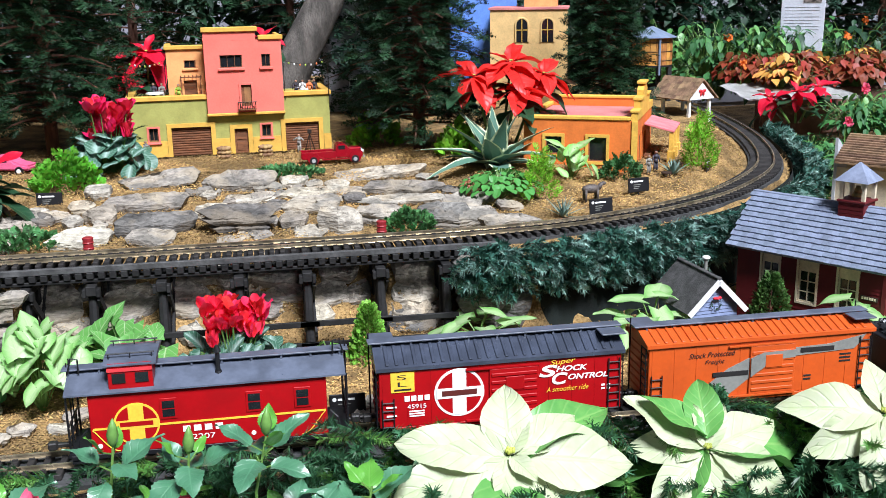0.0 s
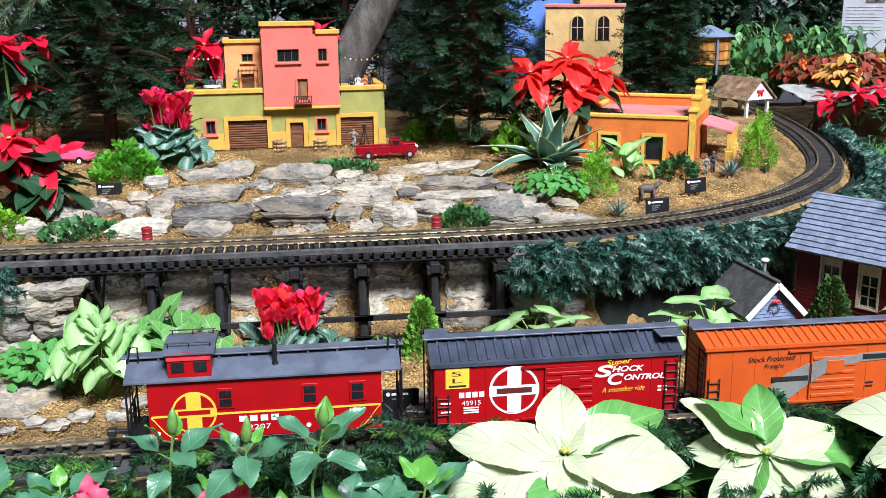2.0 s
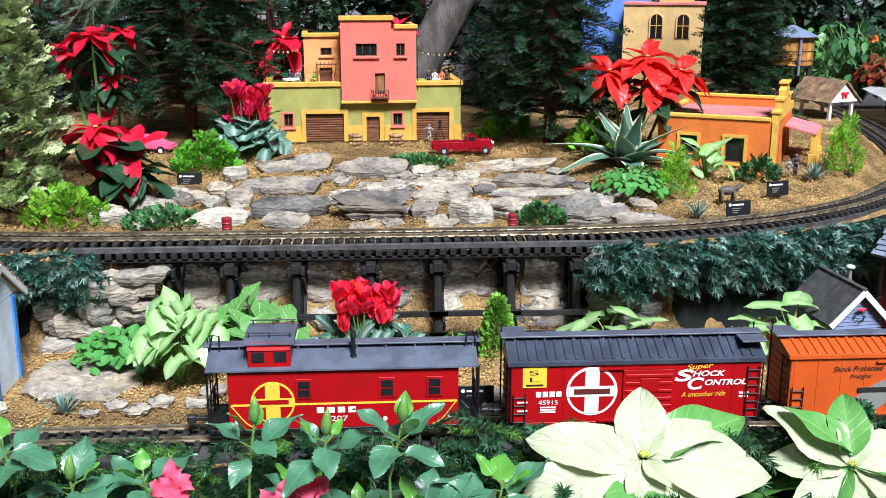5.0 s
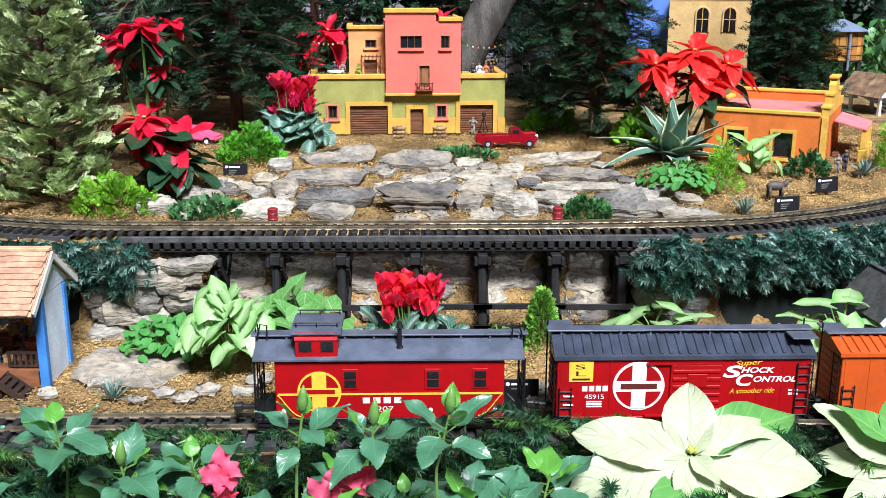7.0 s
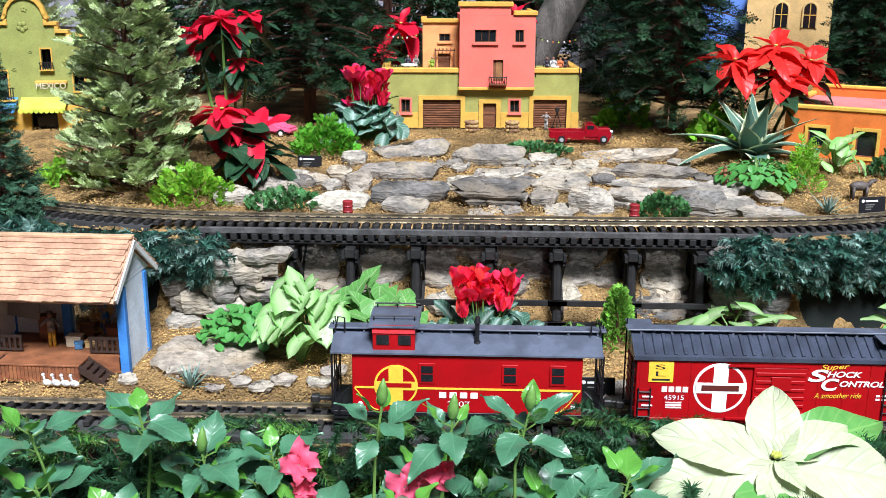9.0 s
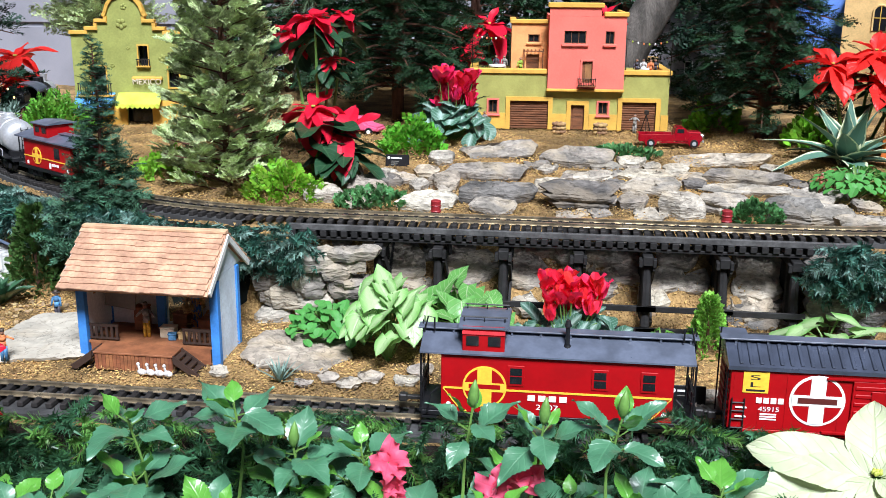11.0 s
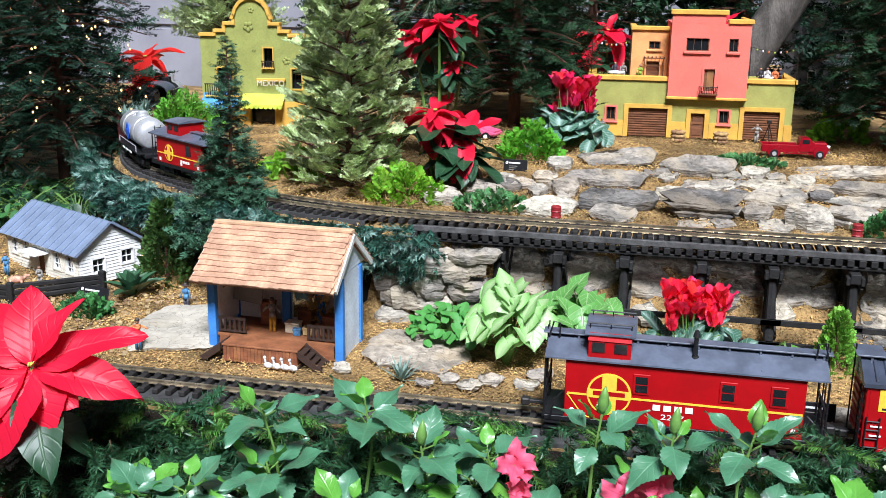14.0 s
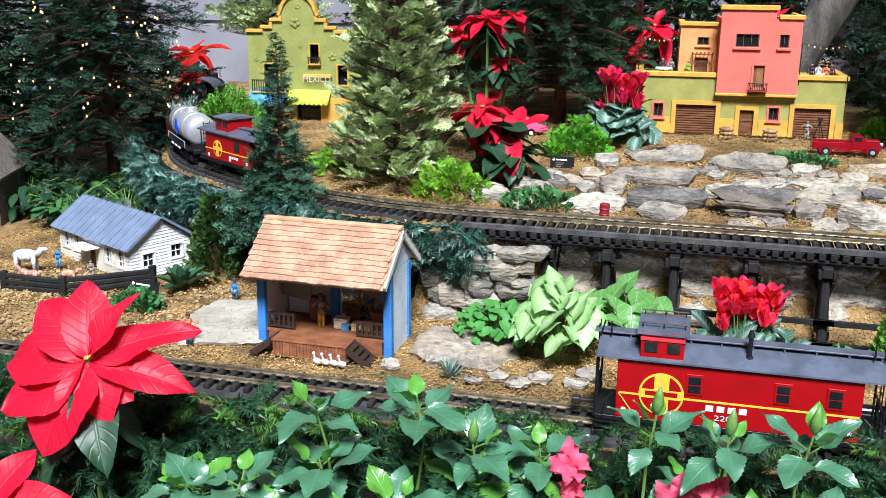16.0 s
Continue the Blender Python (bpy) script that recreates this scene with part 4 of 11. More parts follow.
    part("tower_crest", boxed(-0.067, Y + t0, 0.3692, 0.083, Y + t0 + 0.012, 0.396), M_PINK, b)
    for xa, xb in ((-0.067, -0.058), (0.1475, 0.1565)):
        part("tower_side", boxed(xa, Y + t0 + 0.0101, 0.137, xb, Y + 0.20, 0.369), M_PINK, b)
    part("tower_roof", boxed(-0.058, Y - 0.007, 0.345, 0.1475, Y + 0.2, 0.352), M_PINKROOF, b)
    part("tower_soffit", boxed(-0.066, Y + t0 + 0.0105, 0.1372, 0.1555, Y - 0.0005, 0.142), M_PINK, b)
    part("tower_backing", boxed(-0.0575, Y + 0.012, 0.142, 0.147, Y + 0.018, 0.3445), M_GLASSDK, b)
    for q in ((-0.072, t0 - 0.006, 0.3962, 0.090, t0 + 0.022, 0.412), (0.0905, t0 - 0.006, 0.3692, 0.162, t0 + 0.022, 0.384), (0.150, t0 + 0.0225, 0.3692, 0.162, 0.2, 0.382), (-0.070, t0 - 0.005, 0.1275, 0.159, -0.0002, 0.1368)):
        part("tower_moulding", boxed(*q, 0.002), M_OCHRE, b)
    for (x0, z0, x1, z1), nxp in zip(ops2[:2], (3, 2)):
        X0_, X1_, Z0_, Z1_ = x0 - 0.067, x1 - 0.067, z0 + 0.137, z1 + 0.137
        sash(b, X0_, Z0_, X1_, Z1_, Y + t0 + 0.004, M_BROWN, M_GLASSDK, nxp, 1, 0.0022)
        part("window_sill", boxed(X0_ - 0.007, Y + t0 - 0.007, Z0_ - 0.009, X1_ + 0.007, Y + t0 - 0.0002, Z0_ - 0.0005, 0.0015), M_PINK, b)
    trim_frame(b, 0.033, 0.157, 0.063, 0.227, Y + t0, 0.006, M_PINK, 0.004, False)
    d = part("balcony_door", boxed(0.033, Y + t0 + 0.004, 0.157, 0.063, Y + t0 + 0.007, 0.227), M_BROWN, b)
    part("door_light", boxed(0.042, Y + t0 + 0.0028, 0.165, 0.060, Y + t0 + 0.0042, 0.22), mat("door_glow_tan", (0.32, 0.15, 0.06), 0.5), d)
    bal = part("balcony", boxed(0.022, Y + t0 - 0.02, 0.146, 0.074, Y + t0 - 0.0002, 0.1495), M_BROWN, b)
    for k in range(11):
        xx = 0.0225 + k * 0.0049
        part("baluster", tubed([(xx, Y + t0 - 0.019, 0.1495), (xx, Y + t0 - 0.019, 0.172)], 0.0009, 5), M_DARKIRON, bal)
    part("hand_rail", tubed([(0.022, Y + t0 - 0.001, 0.172), (0.022, Y + t0 - 0.019, 0.172), (0.074, Y + t0 - 0.019, 0.172), (0.074, Y + t0 - 0.001, 0.172)], 0.0014, 5), M_DARKIRON, bal)
    # peach upper room, set back
    ops3 = [(0.050, 0.122, 0.084, 0.147), (0.046, 0.0, 0.084, 0.082)]
    part("upper_room_wall", wall_bm(0.108, 0.182, 0.01, ops3, Matrix.Translation((-0.176, Y + 0.06, 0.158))), M_PEACH, b)
    part("upper_room_side", boxed(-0.176, Y + 0.0705, 0.158, -0.166, Y + 0.2, 0.34), M_PEACH, b)
    part("upper_room_roof", boxed(-0.165, Y + 0.071, 0.325, -0.068, Y + 0.2, 0.33), M_PINKROOF, b)
    bm = bmesh.new()
    box(bm, -0.181, Y + 0.053, 0.3402, -0.0675, Y + 0.075, 0.354, bevel=0.002)
    box(bm, -0.181, Y + 0.0755, 0.3402, -0.162, Y + 0.2, 0.354, bevel=0.002)
    part("upper_moulding", bm, M_OCHRE, b)
    sash(b, -0.126, 0.28, -0.092, 0.305, Y + 0.064, M_BROWN, M_GLASSDK, 2, 1, 0.003)
    part("window_sill", boxed(-0.132, Y + 0.054, 0.272, -0.086, Y + 0.0598, 0.279, 0.001), M_PEACH, b)
    part("terrace_door", boxed(-0.130, Y + 0.064, 0.158, -0.092, Y + 0.067, 0.24), M_BROWN, b)
    trim_frame(b, -0.130, 0.158, -0.092, 0.24, Y + 0.0598, 0.004, M_PEACH, 0.003, False)
    # pergola beam over the terrace door
    part("pergola_beam", boxed(-0.14, Y + 0.035, 0.25, -0.078, Y + 0.039, 0.254), M_BROWN, b)
    for k in range(6):
        part("pergola_post" if k in (0, 5) else "rafter", boxed(-0.139 + k * 0.0115, Y + 0.034, 0.2542, -0.136 + k * 0.0115, Y + 0.0595, 0.2572), M_BROWN, b)
    part("pergola_post", boxed(-0.139, Y + 0.035, 0.158, -0.136, Y + 0.038, 0.2498), M_BROWN, b)
    part("pergola_post", boxed(-0.083, Y + 0.035, 0.158, -0.080, Y + 0.038, 0.2498), M_BROWN, b)
    return b


M_DARKIRON = mat("dark_iron", (0.03, 0.022, 0.018), 0.55, 0.4)
hacienda()


# -- orange cantina with a golden stepped front and a porch
def cantina():
    b = thing("cantina", "orange stucco model cantina with pink flat roof and golden trim", "model house", pose(0.7195, 2.746, 0.212, 0, 0, -28))
    Wd, D, H = 0.312, 0.34, 0.142
    ops = [(0.062, 0.045, 0.108, 0.095), (0.182, 0.028, 0.232, 0.095)]
    part("front_wall", wall_bm(Wd, H, 0.010, ops), M_TERRA, b)
    part("side_wall", boxed(0, 0.0101, 0, 0.01, D, H), M_TERRA, b)
    part("back_wall", boxed(0, D + 0.0001, 0, Wd, D + 0.01, H + 0.022), M_TERRA, b)
    ops_e = [(0.06, 0.0, 0.11, 0.095), (0.17, 0.03, 0.21, 0.09)]
    me_ = Matrix.Translation((Wd, 0.0101, 0)) @ Matrix.Rotation(math.pi / 2, 4, "Z")
    part("street_wall", wall_bm(D - 0.0105, H, 0.010, ops_e, me_), M_TERRA, b)
    part("roof", boxed(0.0105, 0.0105, 0.130, Wd - 0.0105, D - 0.0005, 0.1405), M_PINKROOF, b)
    bm = bmesh.new()
    box(bm, -0.004, -0.004, H + 0.0002, Wd - 0.016, 0.014, H + 0.011, bevel=0.002)
    box(bm, -0.004, 0.0145, H + 0.0002, 0.014, D, H + 0.011, bevel=0.002)
    box(bm, -0.004, D - 0.003, H + 0.0222, Wd - 0.016, D + 0.014, H + 0.032, bevel=0.002)
    part("coping", bm, M_YTRIM, b)
    # stepped golden street front
    bm = bmesh.new()
    prism(bm, [(0.0, H), (0.0, H + 0.022), (0.05, H + 0.022), (0.05, H + 0.05), (0.11, H + 0.05), (0.11, H + 0.072), (0.14, H + 0.088), (0.17, H + 0.088), (0.20, H + 0.072), (0.20, H + 0.05), (0.26, H + 0.05), (0.26, H + 0.022), (D + 0.01, H + 0.022), (D + 0.01, H)], Wd - 0.015, Wd + 0.003, "x")
    part("stepped_parapet", bm, M_YTRIM, b)
    for (y0, y1, zt) in ((0.0, 0.05, 0.022), (0.05, 0.11, 0.05), (0.125, 0.185, 0.088), (0.2, 0.26, 0.05)):
        part("parapet_cap", boxed(Wd - 0.018, y0 - 0.003, H + zt, Wd + 0.007, y1 + 0.003, H + zt + 0.007, 0.001), M_YTRIM, b)
    part("corner_pilaster", boxed(Wd - 0.012, -0.004, 0, Wd + 0.004, -0.0002, H), M_YTRIM, b)
    for (x0, z0, x1, z1) in ops:
        trim_frame(b, x0, z0, x1, z1, 0.0, 0.008, M_YTRIM, 0.004)
        sash(b, x0, z0, x1, z1, 0.005, M_BROWN, M_GLASSDK, 1, 1, 0.003)
    part("street_door", boxed(Wd - 0.007, 0.0701, 0, Wd - 0.004, 0.1201, 0.095), M_BROWN, b)
    part("street_window", boxed(Wd - 0.007, 0.1801, 0.03, Wd - 0.004, 0.2201, 0.09), M_GLASSDK, b)
    # porch: pink sloping roof on golden posts
    p = part("porch_roof", boxed(Wd + 0.006, 0.12, 0, Wd + 0.092, 0.30, 0.006, 0.001, Matrix.Translation((0, 0, 0.118)) @ Matrix.Translation((Wd, 0, 0)) @ Matrix.Rotation(radians(14), 4, "Y") @ Matrix.Translation((-Wd, 0, 0))), mat("faded_pink_awning", (0.72, 0.2, 0.22), 0.7, var=0.12), b)
    part("porch_floor", boxed(Wd + 0.0045, 0.11, -0.004, Wd + 0.10, 0.31, 0.006), mat("grey_boards", (0.35, 0.32, 0.27), 0.8, stretch=(8, 1, 1)), b)
    for yy_ in (0.13, 0.21, 0.29):
        q = part("porch_post", boxed(Wd + 0.076, yy_ - 0.007, 0.0062, Wd + 0.09, yy_ + 0.007, 0.094, 0.001), M_YTRIM, b)
        part("post_base", boxed(Wd + 0.072, yy_ - 0.011, 0.0062, Wd + 0.094, yy_ + 0.011, 0.045, 0.002), M_YTRIM, q)
    part("wall_bench", boxed(Wd + 0.006, 0.14, 0.0062, Wd + 0.022, 0.17, 0.03, 0.001), M_BROWN, b)
    return b


cantina()


# -- lime-green mission-style hotel
def mission():
    b = thing("mission_hotel", "lime-green model mission hotel with scalloped golden parapet and awnings", "model house", pose(-1.557, 2.93, 0.222, 0, 0, 9))
    Wd, H = 0.36, 0.285
    ops = [(0.050, 0.105, 0.095, 0.19), (0.195, 0.195, 0.222, 0.252), (0.03, 0.0, 0.075, 0.085), (0.15, 0.0, 0.225, 0.085), (0.27, 0.0, 0.32, 0.085), (0.28, 0.13, 0.31, 0.19)]
    part("front_wall", wall_bm(Wd, H, 0.012, ops), M_LIMEWALL, b)
    for xa in (0.0, Wd - 0.012):
        part("side_wall", boxed(xa, 0.0121, 0, xa + 0.012, 0.22, H), M_LIMEWALL if xa else M_BROWN, b)
    part("back_wall", boxed(0, 0.2205, 0, Wd, 0.232, H), M_LIMEWALL, b)
    part("roof", boxed(0.0125, 0.0125, H - 0.03, Wd - 0.0125, 0.22, H - 0.024), M_PINKROOF, b)
    # near-black board stands in for the shade inside the rooms
    part("interior_shade_board", boxed(0.0125, 0.03, 0.0, Wd - 0.0125, 0.034, H - 0.035), M_GLASSDK, b)
    c = Wd / 2 - 0.02
    steps = [(0.0, 0.0), (0.045, 0.012), (0.075, 0.034), (0.105, 0.052)]
    left = []
    for (x, z), (x2, _) in zip(steps, steps[1:] + [(c, 0)]):
        left += [(x, z), (x2, z)]
    out = left[:-1] + [(0.110, 0.062), (0.117, 0.082), (0.129, 0.098), (0.145, 0.107), (c, 0.110), (2 * c - 0.145, 0.107), (2 * c - 0.129, 0.098), (2 * c - 0.117, 0.082), (2 * c - 0.110, 0.062)] + [(2 * c - x, z) for x, z in left[:-1][::-1]]
    out = [(min(x, Wd), z) for x, z in out]
    bm = bmesh.new()
    prism(bm, [(x, H + z + 0.0002) for x, z in out] + [(Wd, H), (0.0, H)], 0.0, 0.012)
    part("gable", bm, M_LIMEWALL, b)
    bm = bmesh.new()
    for (x0, z0), (x1, z1) in zip(out, out[1:]):
        if abs(x1 - x0) > 0.004:
            a = math.atan2(z1 - z0, x1 - x0)
            box(bm, -0.003, -0.008, 0, math.hypot(x1 - x0, z1 - z0) + 0.003, 0.018, 0.010, Matrix.Translation((x0, 0, H + z0 + 0.0005)) @ Matrix.Rotation(-a, 4, "Y"), 0.001)
        elif abs(z1 - z0) > 0.003:
            box(bm, x0 - 0.005, -0.006, H + min(z0, z1), x0 + 0.005, 0.016, H + max(z0, z1))
    part("parapet_moulding", bm, M_OCHRE, b)
    part("belt_course", boxed(-0.004, -0.008, 0.098, 0.115, -0.0002, 0.104, 0.001), M_OCHRE, b)
    part("plinth", boxed(-0.004, -0.006, 0, 0.029, -0.0002, 0.09), M_OCHRE, b)
    part("plinth", boxed(0.076, -0.006, 0, 0.149, -0.0002, 0.09), M_OCHRE, b)
    part("plinth", boxed(0.226, -0.006, 0, Wd + 0.004, -0.0002, 0.09), M_OCHRE, b)
    bal = part("balcony", boxed(0.015, -0.03, 0.104, 0.118, -0.0002, 0.109, 0.001), M_OCHRE, b)
    for k in range(15):
        xx = 0.018 + k * 0.0068
        part("baluster", boxed(xx - 0.0012, -0.028, 0.109, xx + 0.0012, -0.0255, 0.142), M_DARKIRON, bal)
    part("hand_rail", boxed(0.015, -0.0285, 0.142, 0.118, -0.025, 0.145), M_DARKIRON, bal)
    bal2 = part("window_balcony", boxed(0.188, -0.012, 0.19, 0.229, -0.0002, 0.194), M_OCHRE, b)
    for k in range(6):
        part("baluster", boxed(0.19 + k * 0.0072, -0.011, 0.194, 0.1925 + k * 0.0072, -0.009, 0.212), M_DARKIRON, bal2)
    part("hand_rail", boxed(0.188, -0.0115, 0.212, 0.229, -0.0085, 0.2145), M_DARKIRON, bal2)
    for x0, x1, mt_, nm in ((0.006, 0.118, mat("sky_blue_awning", (0.10, 0.38, 0.75), 0.6), "blue"), (0.128, 0.258, mat("lime_awning", (0.62, 0.72, 0.08), 0.6), "lime")):
        aw = part("awning", prismed([(-0.001, 0.114), (-0.05, 0.083), (-0.05, 0.079), (-0.001, 0.107)], x0, x1, "x"), mt_, b, nm + " cloth awning")
        for k in range(9):
            w_ = (x1 - x0) / 9
            part("scallop", cyled((x0 + w_ * (k + 0.5), -0.0515, 0.0795), (x0 + w_ * (k + 0.5), -0.0495, 0.0795), w_ * 0.48, n=10), mt_, aw)
    # raised flower ornaments and a carved sign
    for (x, z, s) in ((0.07, 0.222, 0.016), (0.15, 0.315, 0.017), (0.165, 0.245, 0.006), (0.025, 0.205, 0.008), (0.115, 0.195, 0.008), (0.265, 0.215, 0.013), (0.16, 0.365, 0.010), (0.27, 0.30, 0.010)):
        bm = bmesh.new()
        for k in range(5):
            a = k * 2 * math.pi / 5 + x * 40
            ball(bm, (x + math.cos(a) * s * 0.55, -0.001, z + math.sin(a) * s * 0.55), s * 0.42, 1, 0.35, 1, 7, 5)
        part("flower_relief", bm, M_LIMEWALL, b, smooth=True)
    sg = part("sign_board", boxed(0.172, -0.012, 0.152, 0.262, -0.0002, 0.162, 0.002), M_OCHRE, b)
    strokes("MEXICO", 0.084, 0.017, M_CREAM, sg, (0.217, -0.0135, 0.148), "raised_lettering", extr=0.002, bold=0.0012)
    for (x0, z0, x1, z1) in ops:
        trim_frame(b, x0, z0, x1, z1, 0.0, 0.004, M_OCHRE, 0.003, z0 > 0)
    return b


mission()


# -- open-fronted stage with shingled roof
def stage():
    b = thing("stage_house", "little open-front stage with cedar shingle roof and blue posts", "model house", pose(-0.848, 1.705, 0.0, 0, 0, -1.5))
    w2, D, ze, zr = 0.128, 0.115, 0.162, 0.234
    for sx in (-1, 1):
        mm = Matrix.Translation((sx * w2, 0.0, 0)) @ Matrix.Rotation(math.pi / 2, 4, "Z")
        wl = part("side_wall", boxed(sx * w2 - 0.004, 0.012, 0, sx * w2 + 0.004, D - 0.012, ze), M_PALEBLUE, b)
        part("lining", boxed(sx * (w2 - 0.006) - 0.0015, 0.012, 0.04, sx * (w2 - 0.006) + 0.0015, D - 0.012, ze), M_WPAINT, b)
        z = 0.004
        while z < ze - 0.005:
            bm = bmesh.new()
            prism(bm, [(sx * (w2 + 0.004), z), (sx * (w2 + 0.0055), z), (sx * (w2 + 0.0046), z + 0.008), (sx * (w2 + 0.004), z + 0.008)], 0.0125, D - 0.0125)
            part("clapboard", bm, M_PALEBLUE, b)
            z += 0.008
        for ya, yb in ((-0.002, 0.0115), (D - 0.0115, D + 0.002)):
            part("corner_post", boxed(sx * w2 - 0.0075, ya, 0, sx * w2 + 0.0085, yb, ze, 0.0008), M_BLUE, b)
        bm = bmesh.new()
        prism(bm, [(-0.028, ze + 0.0005), (D / 2, zr - 0.012), (D + 0.028, ze + 0.0005)], sx * w2 - 0.003, sx * w2 + 0.003, "x")
        gb = part("gable", bm, M_PALEBLUE, b)
        for k in range(8):
            za = ze + 0.004 + k * 0.0085
            hw = (zr - 0.014 - za - 0.0085) / (zr - ze) * (D / 2 + 0.028)
            if hw > 0.004:
                bm = bmesh.new()
                xo = sx * (w2 + 0.003)
                prism(bm, [(xo, za), (xo + sx * 0.0022, za), (xo + sx * 0.0006, za + 0.0085), (xo, za + 0.0085)], D / 2 - hw, D / 2 + hw)
                part("gable_board", bm, M_PALEBLUE, gb)
        for sy in (-1, 1):
            bm = bmesh.new()
            ex = D / 2 + 0.05
            sl = math.atan2(zr - ze + 0.008, ex)
            box(bm, sx * (w2 + 0.012) - 0.002, 0, -0.010, sx * (w2 + 0.012) + 0.002, math.hypot(ex, zr - ze + 0.008), 0.0, Matrix.Translation((0, D / 2 + sy * ex, ze - 0.006)) @ (Matrix.Rotation(math.pi, 4, "Z") if sy > 0 else Matrix.Identity(4)) @ Matrix.Rotation(sl, 4, "X"))
            part("verge_board", bm, M_WPAINT, b)
    part("back_wall", wall_bm(2 * w2 - 0.012, ze, 0.004, [(0.115, 0.04, 0.185, 0.150)], Matrix.Translation((-w2 + 0.006, D - 0.006, 0))), M_WPAINT, b)
    part("plank_floor", boxed(-w2 + 0.0085, 0.004, 0.030, w2 - 0.0085, D - 0.0065, 0.034), M_BROWNF, b)
    ap = part("apron", boxed(-0.085, -0.045, 0, 0.062, 0.0035, 0.030, 0.0005), M_BROWNF, b)
    for k in range(21):
        part("apron_board", boxed(-0.0845 + k * 0.007, -0.0465, 0, -0.0785 + k * 0.007, -0.0452, 0.0295), M_BROWNF, ap)
    part("apron_top", boxed(-0.087, -0.048, 0.0302, 0.064, 0.0036, 0.034, 0.0006), M_BROWNF, b)
    part("front_skirt", boxed(-w2 + 0.012, 0.004, 0, w2 - 0.012, 0.007, 0.0298), M_BROWNF, b)
    ex = D / 2 + 0.055
    slope = math.hypot(ex, zr - ze + 0.012)
    sl = math.atan2(zr - ze + 0.012, ex)
    L = 2 * w2 + 0.022
    for sy in (-1, 1):
        m = Matrix.Translation((-L / 2, D / 2 + sy * ex, ze - 0.012)) @ Matrix.Rotation(sl, 4, "X") if sy < 0 else Matrix.Translation((L / 2, D / 2 + ex, ze - 0.012)) @ Matrix.Rotation(math.pi, 4, "Z") @ Matrix.Rotation(sl, 4, "X")
        rf = part("roof_slope", boxed(0, 0, 0, L, slope, 0.004), M_CEDAR, b, m=m)
        shingle_roof(rf, L, slope, Matrix.Translation((0, 0.0, 0.005)), M_CEDAR, 11, 0.0098, 3 + sy, lift=0.0026, wavy=1.0)
    part("ridge_board", boxed(-L / 2, D / 2 - 0.008, zr + 0.004, L / 2, D / 2 + 0.008, zr + 0.010, 0.001), mat("pale_cedar", (0.65, 0.40, 0.24), 0.8), b)
    for xx in (-0.015, 0.055):
        part("inner_post", boxed(xx - 0.008, D - 0.022, 0.034, xx + 0.008, D - 0.012, ze), M_BLUE, b)
    for x0, x1 in ((-0.118, -0.062), (0.062, 0.118)):
        r_ = part("railing", boxed(x0, 0.006, 0.062, x1, 0.010, 0.067), M_DARKWOOD, b)
        part("bottom_rail", boxed(x0, 0.006, 0.038, x1, 0.010, 0.041), M_DARKWOOD, r_)
        for k in range(6):
            xx = x0 + 0.003 + k * (x1 - x0 - 0.006) / 5
            part("baluster", boxed(xx - 0.0022, 0.0065, 0.041, xx + 0.0022, 0.0095, 0.062), M_DARKWOOD, r_)
    for x0, sx in ((-0.098, -1), (0.0645, 1)):
        st = part("stair", boxed(x0 if sx > 0 else x0 - 0.0, -0.052, 0, x0 + 0.0035, 0.002, 0.004), M_DARKWOOD, b)
        prof = [(0.066, 0.036), (0.116, 0.0), (0.098, 0.0), (0.066, 0.022)] if sx > 0 else [(-0.088, 0.036), (-0.136, 0.0), (-0.118, 0.0), (-0.088, 0.022)]
        for ya in (-0.052, -0.012):
            part("stringer", prismed(prof, ya, ya + 0.004), M_DARKWOOD, st)
        for k in range(4):
            xa = (0.070 + k * 0.0105) if sx > 0 else (-0.0925 - k * 0.0105)
            part("tread", boxed(xa - 0.006, -0.05, 0.026 - k * 0.0075, xa + 0.006, -0.010, 0.0285 - k * 0.0075), M_DARKWOOD, st)
    # pictures on the walls
    part("poster", boxed(-w2 + 0.0085, 0.035, 0.115, -w2 + 0.0095, 0.075, 0.152), mat("orange_poster", (0.45, 0.17, 0.05), 0.7, var=0.5, scale=90), b)
    part("framed_picture", boxed(-0.075, D - 0.009, 0.115, -0.050, D - 0.0065, 0.145), M_GLASSDK, b)
    part("leaning_panel", boxed(-0.105, D - 0.05, 0.07, -0.045, D - 0.046, 0.115, 0, Matrix.Translation((-0.02, 0.0, 0.0)) @ Matrix.Rotation(radians(8), 4, "Y")), M_GREYP, b)
    part("paper_notice", boxed(w2 - 0.0095, 0.03, 0.095, w2 - 0.0085, 0.06, 0.15), mat("orange_notice", (0.62, 0.30, 0.14), 0.8), b)
    return b


M_BROWNF = mat("red_brown_boards", (0.27, 0.10, 0.045), 0.6, var=0.2, scale=30, fine=0.15, rand=0.15, stretch=(1, 1, 3))
M_DARKWOOD = mat("dark_brown_wood", (0.045, 0.025, 0.018), 0.6, fine=0.2)
stage()


